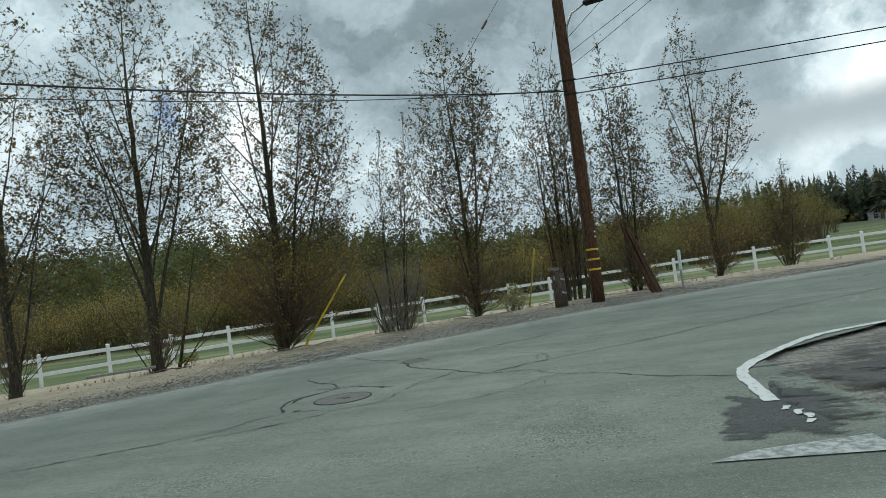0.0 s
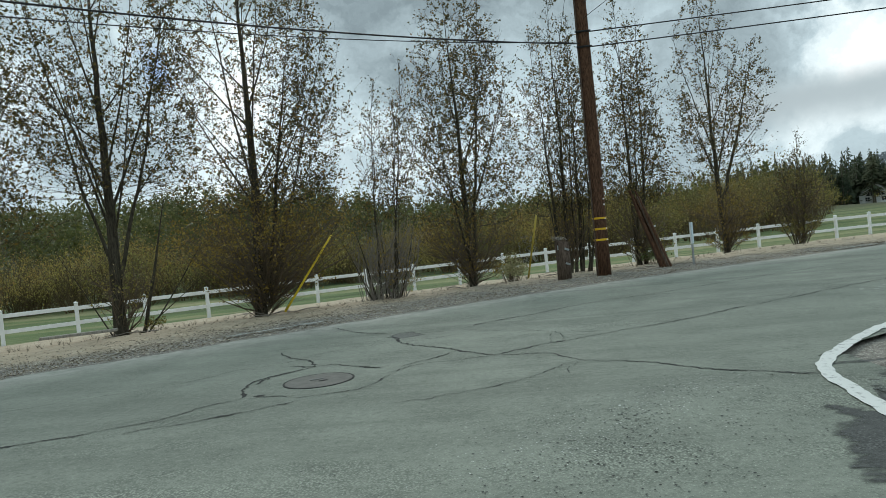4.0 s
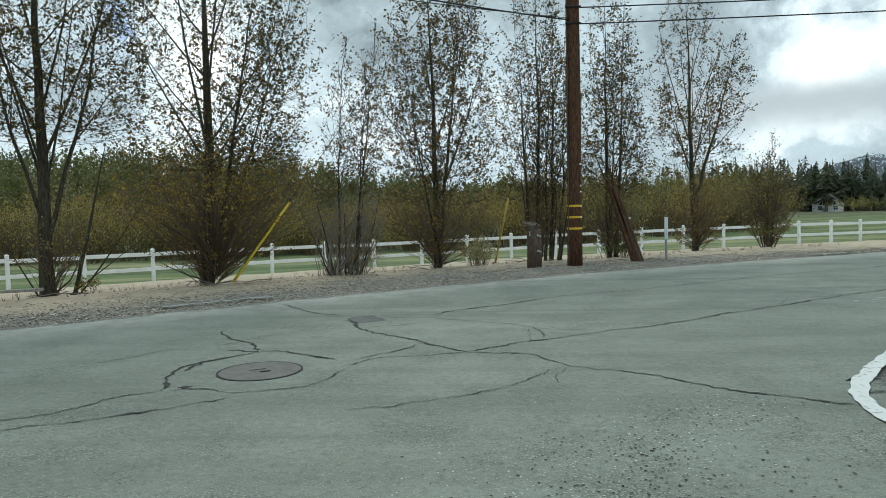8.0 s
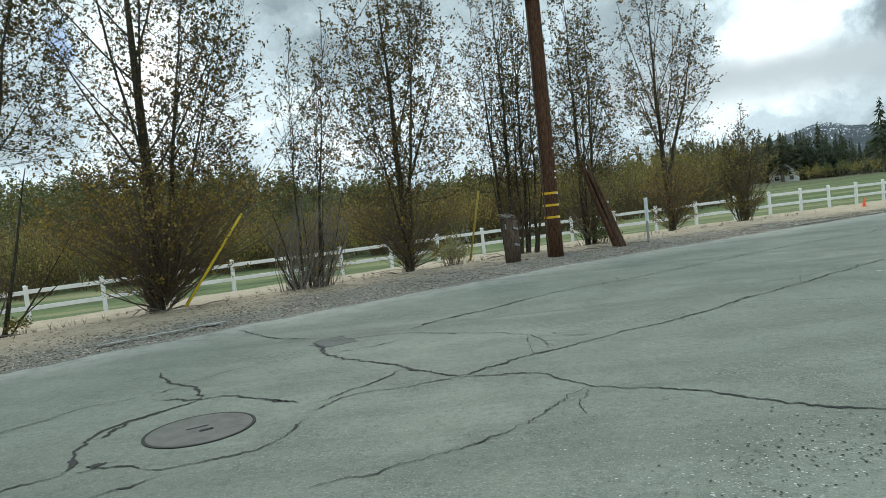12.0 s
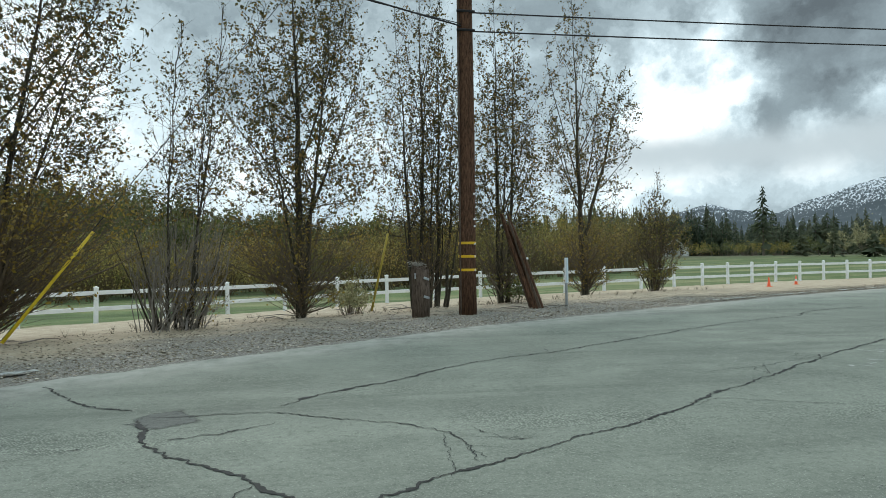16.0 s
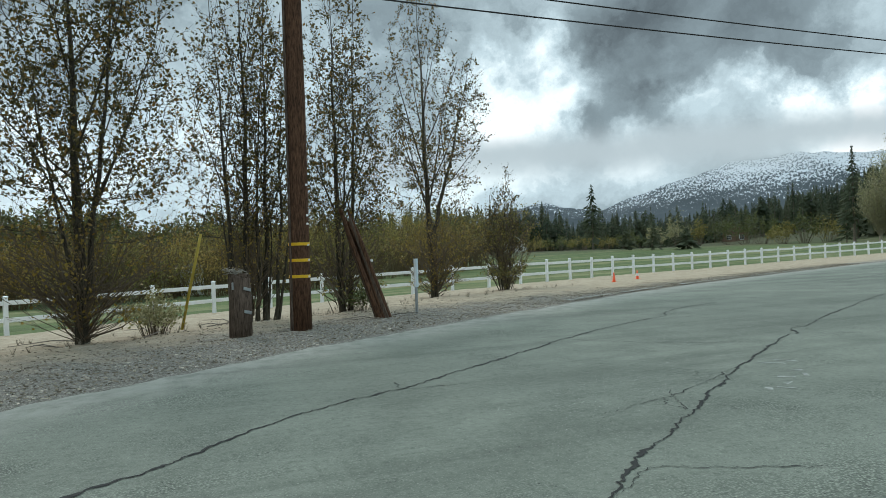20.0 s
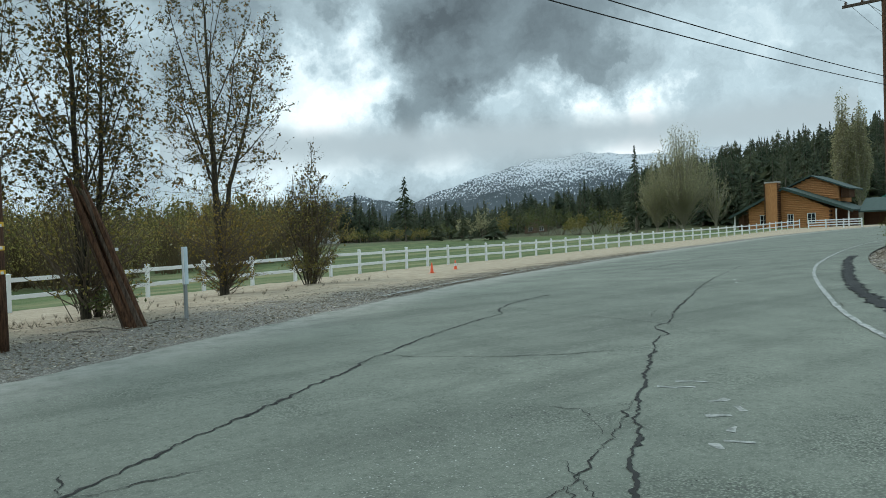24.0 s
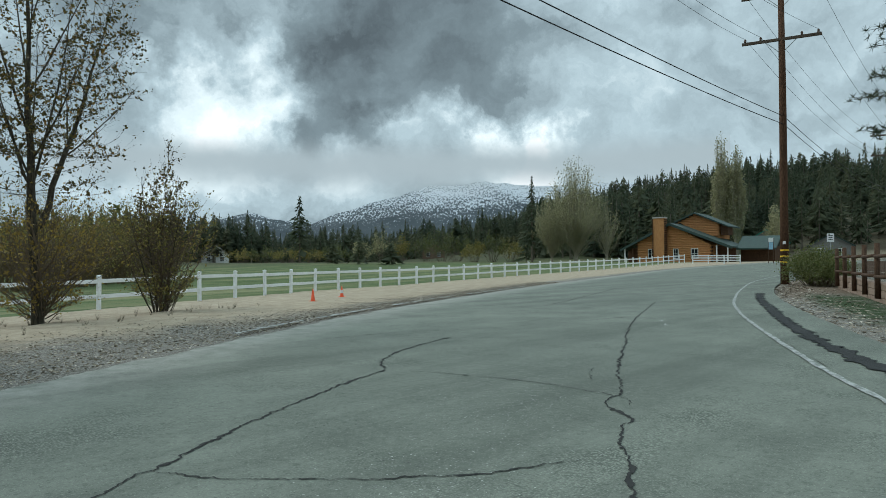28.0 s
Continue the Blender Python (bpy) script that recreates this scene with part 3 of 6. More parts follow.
def lie(x, y):
    """Height of the ground, with the distance from the road's far edge and from the fence."""
    x, y = np.asarray(x, float), np.asarray(y, float)
    d, at = nearest(VERGE[::2], x, y)
    e, fat = nearest(FENCE[::2], x, y)
    foot = np.interp(fat, [p[0] for p in FENCE_FOOT], [p[1] for p in FENCE_FOOT])
    edge = road_rise(at)
    span = np.maximum(d - e - 3.8, 0.5)
    s = np.clip((d - 3.8) / span, 0, 1)
    z = edge * (1 - s) + foot * s
    z = np.where(e > 0, foot - 0.5 * (1 - np.exp(-np.maximum(e, 0) / 14)) * np.clip((80 - fat) / 60, 0, 1), z)
    return z + hills(x, y), d, e


def height(x, y):
    return float(lie(np.array([x]), np.array([y]))[0][0])


# ---- ground and roads ----
def steps(*spans):
    out = []
    for a, b, d in spans:
        out.extend(np.arange(a, b, d))
    return np.array(sorted(out + [spans[-1][1]]))


gx = steps((-4200, -600, 600), (-600, -120, 40), (-120, -40, 6), (-40, -16, 1.5), (-16, 30, 0.5), (30, 60, 1.0), (60, 130, 2.0), (130, 400, 12), (400, 4200, 380))
gy = steps((-4200, -600, 600), (-600, -100, 40), (-100, -20, 6), (-20, 2, 1.5), (2, 46, 0.5), (46, 70, 1.0), (70, 130, 3.0), (130, 400, 12), (400, 4200, 380))
X, Y = np.meshgrid(gx, gy)
Z, D, E = lie(X.ravel(), Y.ravel())
K, _ = nearest(KERB[::2], X.ravel(), Y.ravel())
near_verge = np.clip(D / 2, 0, 1) * np.clip((60 - np.hypot(X.ravel(), Y.ravel() - 20)) / 20, 0, 1)
rough_z = np.array([noise.noise(Vector((x * 0.9, y * 0.9, 0))) * 0.05 + noise.noise(Vector((x * 2.7, y * 2.7, 4))) * 0.02 if v > 0 else 0 for x, y, v in zip(X.ravel(), Y.ravel(), near_verge)])
side_road = (X.ravel() > -7) & (X.ravel() < 6.4) & (Y.ravel() < 9.5) & (Y.ravel() > -42)
on_road = ((D < 0.35) & (K > -1.6)) | side_road
Zg = np.where(on_road, Z - 0.05, Z + rough_z * near_verge - 0.012)
nx, ny = len(gx), len(gy)
faces = [(j * nx + i, j * nx + i + 1, (j + 1) * nx + i + 1, (j + 1) * nx + i) for j in range(ny - 1) for i in range(nx - 1)]
me = bpy.data.meshes.new("ground")
me.from_pydata(list(zip(X.ravel().tolist(), Y.ravel().tolist(), Zg.tolist())), [], faces)
me.materials.append(ground_mat)
me.polygons.foreach_set("use_smooth", [True] * len(me.polygons))
right_lawn = np.clip((-K - 1.75) / 0.5, 0, 1) * np.clip((X.ravel() - 16) / 3, 0, 1) * np.clip((31 - X.ravel()) / 3, 0, 1)
lawn = np.where(E > 0, np.clip(E / 1.2, 0, 1), 0) 
far = np.clip((np.hypot(X.ravel(), Y.ravel() - 10) - 120) / 60, 0, 1)
dead = np.clip(np.maximum(far, np.where(K < 0, np.clip((X.ravel() - 62) / 25, 0, 1), 0)), 0, 1) * 0.85
verge_scale = np.interp(X.ravel(), [-9, -5, -2, 6, 10, 14], [2.0, 1.6, 1.05, 1.05, 1.5, 2.4])
mulch = np.clip((-K - 1.2) / 0.5, 0, 1) * np.clip((X.ravel() - 24) / 4, 0, 1) * np.clip((50 - X.ravel()) / 8, 0, 1) * (1 - np.clip(right_lawn, 0, 1))
for key, values in (("mulch", mulch), ("turf", np.where(K < 0, right_lawn, 0)), ("verge", np.where(D > 0, D * verge_scale, np.maximum(-K, 0) * 0.35 + 0.9)), ("lawn", np.clip(lawn, 0, 1)), ("dead", dead)):
    me.attributes.new(key, "FLOAT", "POINT").data.foreach_set("value", np.asarray(values, np.float32))
ground = tagged(new("ground", me), "dry earth verge with gravel and mown grass beyond", "ground", kind="structure")


def height(x, y):
    """Height of the ground, read from the ground's own grid."""
    i = int(np.clip(np.searchsorted(gx, x) - 1, 0, nx - 2))
    j = int(np.clip(np.searchsorted(gy, y) - 1, 0, ny - 2))
    u, v = (x - gx[i]) / (gx[i + 1] - gx[i]), (y - gy[j]) / (gy[j + 1] - gy[j])
    a, b, c, d = Zg[j * nx + i], Zg[j * nx + i + 1], Zg[(j + 1) * nx + i], Zg[(j + 1) * nx + i + 1]
    return float((a * (1 - u) + b * u) * (1 - v) + (c * (1 - u) + d * u) * v)


def strip(left, right, lift, across=6):
    """A road surface between two edge lines of equal count."""
    s = Shape()
    for a, b in zip(left, right):
        for k in range(across + 1):
            x, y = a + (b - a) * k / across
            s.v.append((x, y, float(road_rise(x)) + lift))
    n = across + 1
    s.f = [(i * n + k, i * n + k + 1, (i + 1) * n + k + 1, (i + 1) * n + k) for i in range(len(left) - 1) for k in range(across)]
    return s


def ragged(line, amount, scale, seed):
    """Breaks up an edge line sideways."""
    out = []
    fine = np.vstack([line[i] + (line[i + 1] - line[i]) * t for i in range(len(line) - 1) for t in np.linspace(0, 1, 8, endpoint=False)])
    for i, p in enumerate(fine):
        q = fine[min(i + 1, len(fine) - 1)] - fine[max(i - 1, 0)]
        q = np.array((-q[1], q[0])) / max(np.hypot(*q), 1e-6)
        out.append(p + q * amount * (noise.noise(Vector((p[0] * scale, p[1] * scale, seed))) + 0.5 * noise.noise(Vector((p[0] * scale * 4, p[1] * scale * 4, seed)))))
    return np.array(out)


def resample(line, count):
    s = np.concatenate([[0], np.cumsum(np.hypot(*np.diff(line, axis=0).T))])
    t = np.linspace(0, s[-1], count)
    return np.column_stack([np.interp(t, s, line[:, 0]), np.interp(t, s, line[:, 1])])


def offset(line, d):
    q = np.gradient(line, axis=0)
    q = q / np.hypot(q[:, 0], q[:, 1])[:, None]
    return line + np.column_stack([-q[:, 1], q[:, 0]]) * d


def between(line, x0, x1):
    return line[(line[:, 0] >= x0) & (line[:, 0] <= x1)]


road_shape = strip(ragged(VERGE, 0.14, 1.2, 3), ragged(KERB, 0.02, 1.0, 5), 0.0, 16)
road = part("road", road_shape, asphalt)
road_points = np.array(road_shape.v)
verge_gap, _ = nearest(VERGE[::2], road_points[:, 0], road_points[:, 1])
road.data.attributes.new("dust", "FLOAT", "POINT").data.foreach_set("value", np.clip(1.0 + verge_gap / 1.2, 0, 1).astype(np.float32) * 0.95)
tagged(road, "weathered grey asphalt road with long cracks", "road", kind="structure")
shoulder_in = resample(between(KERB, 5.0, 70), 160)
shoulder = strip(shoulder_in, offset(shoulder_in, -1.25), -0.0004, 3)
tagged(part("shoulder", shoulder, asphalt), "pale asphalt shoulder beyond the edge line", "road", kind="structure")
lane = Shape().add([(-7, -42, -0.0006), (2.9, -42, -0.0006), (2.9, 7.3, -0.0006), (-7, 7.3, -0.0006)], [(0, 1, 2, 3)])
tagged(part("side_road", lane, asphalt), "grey asphalt side road meeting the main road", "road", kind="structure")


def patch(name, points, lift, mat, label, rough=0.12, seed=1):
    """A thin worn layer of asphalt that crumbles away towards a ragged outline."""
    loop = spline(points + points[:1], 14)[:-1]
    mid = loop.mean(axis=0)
    s, count, rings = Shape(), len(loop), (1.3, 0.85, 0.55, 0.25)
    for ring in rings:
        for p in loop:
            q = (p - mid) / max(np.hypot(*(p - mid)), 1e-6)
            e = mid + (p - mid) * ring + q * rough * (1.6 * noise.noise(Vector((p[0] * 2.2, p[1] * 2.2, seed))) + noise.noise(Vector((p[0] * 7, p[1] * 7, seed))))
            s.v.append((e[0], e[1], lift))
    s.v.append((mid[0], mid[1], lift))
    for r in range(len(rings) - 1):
        s.f.extend([(r * count + i, r * count + (i + 1) % count, (r + 1) * count + (i + 1) % count, (r + 1) * count + i) for i in range(count)])
    s.f.extend([((len(rings) - 1) * count + i, (len(rings) - 1) * count + (i + 1) % count, len(s.v) - 1) for i in range(count)])
    ob = tagged(part(name, s, mat), label, "road", kind="structure")
    ob.data.attributes.new("cover", "FLOAT", "POINT").data.foreach_set("value", np.repeat([0.0, 0.45, 0.75, 0.95, 1.0], [count] * 4 + [1]).astype(np.float32))
    return ob


patch("road_apron", [(2.9, 5.2), (2.75, 6.6), (3.1, 7.35), (3.9, 8.05), (4.9, 8.5), (5.9, 8.3), (6.3, 6.0), (6.2, 0.0), (4.5, -2.0), (3.1, 0.0)], 0.004, worn_dark, "dark patched asphalt inside the road corner")
patch("road_patch", [(2.05, 5.75), (1.95, 5.6), (1.77, 4.91), (1.75, 4.5), (2.1, 4.36), (2.75, 4.5), (2.8, 5.6), (2.6, 6.3), (2.3, 5.55)], 0.004, worn_dark, "dark worn patch of asphalt by the edge line", 0.15, 4)
patch("road_patch", [(-1.75, 11.0), (-1.45, 10.95), (-1.25, 10.6), (-1.5, 10.35), (-1.8, 10.6)], 0.003, worn_fill, "small filled patch in the asphalt", 0.05, 6)


def stripe(line, width, lift, wobble=0.012, seed=1):
    s = Shape()
    q = np.gradient(line, axis=0)
    q = q / np.hypot(q[:, 0], q[:, 1])[:, None]
    for i, (p, t) in enumerate(zip(line, q)):
        n = np.array((-t[1], t[0]))
        for side in (-1, 1):
            e = p + n * side * (width / 2 + wobble * noise.noise(Vector((p[0] * 7, p[1] * 7, seed + side))))
            s.v.append((e[0], e[1], float(road_rise(e[0])) + lift))
    s.f = [(2 * i, 2 * i + 1, 2 * i + 3, 2 * i + 2) for i in range(len(line) - 1)]
    return s


corner = spline([(2.29, 5.42), (2.36, 6.0), (2.48, 6.75), (2.9, 7.45), (3.95, 8.6), (5.05, 9.15)], 14)
tagged(part("edge_line", stripe(resample(corner, 170), 0.12, 0.010, 0.022), worn_paint), "worn white road edge line round the corner", "road marking", kind="structure")
edge_run = np.vstack([[(5.05, 9.15), (5.6, 9.58)], resample(spline([(6.2, 10.05), (9.0, 12.05), (11.0, 13.32), (13.4, 14.56), (17.1, 16.32), (20.0, 17.58), (23.8, 19.03), (31.6, 21.55), (42.0, 24.4), (56.0, 27.1), (64.0, 28.2)]), 260)])
tagged(part("edge_line", stripe(resample(edge_run, 420), 0.075, 0.010, 0.03), thin_paint), "thin worn white road edge line along the bend", "road marking", kind="structure")
for k, (x, y, l) in enumerate(((2.3, 5.15, 0.12), (2.33, 4.99, 0.16), (2.36, 4.86, 0.14), (2.3, 4.72, 0.1))):
    chip = np.array((x, y)) + np.outer(np.linspace(-l / 2, l / 2, 10), (0.25, 0.97))
    tagged(part("paint_mark", stripe(chip, 0.045, 0.011, 0.05, k), worn_paint), "last flakes of a worn white line", "road marking", kind="structure")
stop = Shape().add([(1.4, 4.0, 0.008), (2.5, 3.92, 0.008), (2.5, 4.28, 0.008), (1.75, 4.17, 0.008)], [(0, 1, 2, 3)])
tagged(part("stop_line", stop, thin_paint), "worn white stop line on the asphalt", "road marking", kind="structure")
for x0, x1, off in ((-4.6, -3.0, 0.75), (9.6, 11.8, 0.42), (12.1, 15.3, 0.4), (15.5, 21.0, 0.36), (21.4, 30.0, 0.3)):
    seg = resample(offset(between(VERGE, x0, x1), off), 40)
    tagged(part("edge_line", stripe(seg, 0.10, 0.022, 0.09, x0), thin_paint), "mostly worn away white edge line in the gravel", "road marking", kind="structure")
gutter = resample(spline([(10.6, 12.3), (12.0, 13.15), (13.2, 13.83), (15.1, 14.76), (17.7, 15.88), (21.5, 17.36), (25.0, 18.7), (28.4, 19.8)]), 70)
tagged(part("gutter_strip", stripe(resample(gutter, 260), 0.24, 0.012, 0.16), gutter_asphalt), "dark patched strip of asphalt along the road edge", "road", kind="structure")
CRACKS = [
    (0.040, [(-3.15, 9.95), (-2.9, 9.5), (-2.5, 9.1), (-2.28, 8.64)]),
    (0.036, [(-3.1, 12.4), (-2.4, 11.4), (-1.9, 11.06)]),
    (0.048, [(-1.75, 10.75), (-1.46, 9.95), (-0.75, 9.15), (-0.22, 8.53)]),
    (0.036, [(-0.22, 8.53), (0.38, 8.4), (0.68, 7.92), (1.25, 7.54), (1.75, 7.05), (2.42, 6.62)]),
    (0.055, [(-2.28, 8.64), (-2.67, 8.16), (-2.75, 7.75), (-2.56, 7.18)]),
    (0.030, [(-2.56, 7.18), (-2.81, 7.01), (-3.2, 6.5), (-5, 5.6)]),
    (0.055, [(-2.28, 8.64), (-2.13, 8.7), (-1.8, 8.52), (-1.5, 8.3)]),
    (0.020, [(-1.34, 8.18), (-1.05, 8.47), (-0.65, 9.02)]),
    (0.040, [(-2.5, 7.18), (-2.3, 7.22), (-2.1, 7.17)]),
    (0.018, [(-2.1, 7.17), (-1.9, 7.12), (-1.45, 7.31), (-1.28, 7.85)]),
    (0.028, [(-1.3, 7.95), (-1.03, 8.31), (-0.6, 8.4), (-0.22, 8.53)]),
    (0.020, [(-3.2, 6.2), (-2.6, 6.5), (-2.33, 6.66), (-1.87, 7.03)]),
    (0.018, [(-1.06, 6.6), (-0.5, 6.82), (0.02, 7.14), (0.55, 7.8), (0.68, 7.92)]),
    (0.034, [(-0.22, 8.53), (0.35, 9.0), (0.89, 9.31), (1.36, 9.6), (2.35, 10.2), (3.0, 10.75), (3.85, 11.3), (4.35, 11.66), (5.87, 12.73), (7.9, 14.0), (8.4, 14.25)]),
    (0.014, [(-5.5, 7.2), (-3.85, 8.1), (-3.27, 8.77), (-2.78, 9.09), (-2.36, 9.72), (-1.75, 10.04)]),
    (0.020, [(-1.75, 10.8), (-0.84, 10.79), (-0.44, 10.61), (0.01, 10.35), (0.3, 10.2), (0.56, 9.85), (0.66, 9.3)]),
    (0.018, [(-1.42, 10.08), (-1.08, 10.2), (-0.69, 10.44)]),
    (0.042, [(-0.74, 10.99), (-0.41, 11.44), (0.3, 11.98), (0.91, 12.6), (1.73, 13.2), (2.39, 13.5), (3.6, 14.3), (5.6, 15.65), (7.2, 16.6), (8.8, 17.3)]),
    (0.05, [(8.8, 17.3), (9.2, 17.8), (10.0, 18.3), (11.5, 18.85)]),
    (0.020, [(8.87, 17.08), (9.23, 15.95), (9.2, 14.74), (8.94, 14.48)]),
    (0.036, [(8.35, 14.2), (8.56, 14.3), (8.85, 14.7), (9.45, 14.85), (10.3, 15.35), (12, 16.2), (15.7, 18.0), (21.6, 20.4)]),
    (0.02, [(5.6, 15.65), (5.85, 15.15), (6.6, 14.4), (7.4, 14.0)]),
    (0.05, [(18.1, 21.75), (22, 23.1), (28.2, 25.4), (34, 27.4)]),
    (0.026, [(10.0, 20.1), (11.4, 19.95), (13.2, 19.2), (16.6, 18.6)]),
    (0.014, [(3.3, 11.7), (4.35, 12.0), (5.0, 12.3), (5.7, 12.65)]),
    (0.012, [(4.1, 11.5), (4.35, 12.0), (4.5, 12.2)]),
    (0.012, [(0.68, 7.92), (0.55, 7.6), (0.5, 7.3)]),
    (0.012, [(0.56, 9.85), (0.9, 9.7), (1.2, 9.75)]),
    (0.02, [(2.46, 13.87), (2.42, 13.7), (2.39, 13.52)]),
    (0.012, [(2.4, 13.5), (2.55, 13.4), (2.8, 13.42), (3.1, 13.4)]),
    (0.012, [(0.51, 9.92), (0.46, 9.61), (0.42, 9.07), (0.34, 8.96)]),
    (0.016, [(0.62, 9.57), (0.6, 9.4), (0.63, 9.18)]),
    (0.012, [(0.46, 9.61), (0.62, 9.57), (0.87, 9.49)]),
    (0.012, [(0.7, 10.03), (0.92, 9.69), (1.21, 9.71)]),
    (0.010, [(1.77, 10.36), (2.11, 10.16), (2.35, 10.2)]),
    (0.014, [(2.5, 10.3), (2.94, 10.55), (3.26, 10.43), (3.94, 10.08)]),
    (0.012, [(5.18, 13.11), (5.35, 12.82), (5.61, 12.68), (5.87, 12.73)]),
    (0.010, [(4.89, 12.29), (5.1, 12.5), (5.35, 12.82)]),
    (0.014, [(4.24, 11.98), (4.1, 11.77), (3.99, 11.82)]),
    (0.012, [(4.1, 11.77), (4.12, 11.51)]),
    (0.012, [(3.63, 11.73), (3.38, 11.61)]),
    (0.012, [(11.02, 19.39), (11.44, 18.75), (12.43, 17.72), (12.51, 16.66)]),
    (0.014, [(10.41, 15.71), (10.0, 15.5), (9.72, 15.3)]),
    (0.012, [(12.09, 15.59), (12.2, 15.09)]),
    (0.1, [(-1.66, 8.41), (-1.54, 8.33), (-1.42, 8.25)]),
    (0.1, [(-2.48, 7.27), (-2.42, 7.28), (-2.37, 7.29)]),
    (0.1, [(-2.68, 7.86), (-2.67, 8.01), (-2.65, 8.16)]),
    (0.07, [(-2.66, 8.78), (-2.46, 8.71), (-2.27, 8.65)]),
]


def crack(width, points, seed):
    """A jagged crack that opens, narrows and crumbles along its way."""
    line = spline(points, 16)
    length = float(np.sum(np.hypot(*np.diff(line, axis=0).T)))
    line = resample(line, int(np.clip(length / 0.022, 24, 420)))
    step = length / len(line)
    s = Shape()
    for i, p in enumerate(line):
        q = line[min(i + 1, len(line) - 1)] - line[max(i - 1, 0)]
        n = np.array((-q[1], q[0])) / max(np.hypot(*q), 1e-6)
        v = Vector((p[0] * 3.1, p[1] * 3.1, seed))
        p = p + n * (0.035 * noise.noise(v * 0.8) + 0.03 * noise.noise(v * 2.9) + 0.026 * noise.noise(v * 7.7) + 0.012 * noise.noise(v * 19))
        ends = min(1, 0.2 + i * step / 0.2, 0.2 + (len(line) - 1 - i) * step / 0.2)
        halves = [width * 0.36 * ends * max(0.42, 0.66 + 1.0 * noise.noise(v * 1.3) + 0.8 * noise.noise(v * 9 + Vector((0, 0, side))) + (0.9 if noise.noise(v * 2.1) > 0.42 else 0)) for side in (3, 8)]
        z = float(road_rise(p[0])) + 0.005
        s.v.extend([(*(p - n * halves[0]), z), (*(p + n * halves[1]), z)])
    s.f = [(2 * i, 2 * i + 1, 2 * i + 3, 2 * i + 2) for i in range(len(line) - 1)]
    return s


for i, (width, points) in enumerate(CRACKS):
    part("crack", crack(width, points, i * 7.3), gap_shade, road, "dark crack in the asphalt")

# manhole in its patched collar
manhole = thing("manhole_cover", (-2.0, 7.83, 0), "round grey cast iron manhole cover set in cracked asphalt", "manhole cover")
part("rim", Shape().lathe([(0.366, 0.0), (0.366, 0.006), (0.349, 0.006), (0.347, 0.002)], 40), gap_shade, manhole, "dark rim")
lid = Shape().lathe([(0.345, 0.0), (0.345, 0.006), (0.336, 0.008)], 40)
part("lid", lid, cast_iron, manhole)
for dx, dy, sx in ((-0.03, 0.03, 0.14), (0.06, -0.05, 0.09)):
    part("pick_hole", Shape().box((dx, dy, 0.012), (sx, 0.03, 0.004), 0.001, Matrix.Rotation(0.5, 3, "Z")), ring_concrete if sx > 0.1 else gap_shade, manhole)
# faded paint marks
for k, (x, y, l, a) in enumerate(((6.55, 12.75, 0.3, -52), (6.3, 12.72, 0.34, -55), (6.15, 12.3, 0.2, -20), (6.05, 12.1, 0.16, 40), (5.8, 12.1, 0.2, -50), (5.6, 11.9, 0.16, 10), (5.4, 11.75, 0.2, -48), (5.25, 11.8, 0.12, 45), (15.6, 17.3, 0.5, 30), (16.3, 17.7, 0.4, 28))):
    d = np.array((math.cos(radians(a)), math.sin(radians(a))))
    line = np.array((x, y)) + np.outer(np.linspace(-l / 2, l / 2, 12), d) * 0.8
    tagged(part("paint_mark", stripe(line, 0.04, 0.003, 0.05, k), thin_paint if k < 2 else faint_paint), "faded white painted mark on the road", "road marking", kind="structure")


# ---- fence ----
fence = thing("fence", (0, 0, 0), "long white two-rail vinyl fence along the field", "fence", kind="structure")
posts = resample(FENCE, int(round(np.sum(np.hypot(*np.diff(FENCE, axis=0).T)) / 2.3)) + 1)
foot_of = [float(np.interp(p[0], [q[0] for q in FENCE_FOOT], [q[1] for q in FENCE_FOOT])) for p in posts]
post_shape = Shape().box((0, 0, 0.55), (0.127, 0.127, 1.3), 0.008)
post_mesh = post_shape.mesh("post", vinyl)
cap_shape = Shape().box((0, 0, 0.012), (0.15, 0.15, 0.024), 0.005)
cap_shape.add([(-0.068, -0.068, 0.024), (0.068, -0.068, 0.024), (0.068, 0.068, 0.024), (-0.068, 0.068, 0.024), (0, 0, 0.055)], [(0, 1, 4), (1, 2, 4), (2, 3, 4), (3, 0, 4)])
cap_mesh = cap_shape.mesh("cap", vinyl)
rail_mesh = Shape().box((0.5, 0, 0), (1.0, 0.038, 0.14), 0.006).mesh("rail", vinyl)
rnd = random.Random(5)
for i, (p, z) in enumerate(zip(posts, foot_of)):
    q = posts[min(i + 1, len(posts) - 1)] - posts[max(i - 1, 0)]
    yaw = math.degrees(math.atan2(q[1], q[0]))
    post = new("post", post_mesh)
    post.parent = fence
    post.matrix_world = pose(p[0], p[1], z, rnd.uniform(-0.8, 0.8), rnd.uniform(-0.8, 0.8), yaw)
    cap = new("cap", cap_mesh)
    cap.parent = post
    cap.matrix_basis = pose(0, 0, 1.2)
    if i + 1 < len(posts):
        a, b = Vector((*p, z)), Vector((*posts[i + 1], foot_of[i + 1]))
        run = b - a
        for h in (0.48, 1.02):
            rail = new("rail", rail_mesh)
            rail.parent = fence
            turn = Euler((0, -math.atan2(run.z, math.hypot(run.x, run.y)), math.atan2(run.y, run.x)))
            rail.matrix_world = Matrix.Translation(a + Vector((0, 0, h + rnd.uniform(-0.012, 0.012)))) @ turn.to_matrix().to_4x4() @ Matrix.Diagonal((run.length, 1, 1, 1))


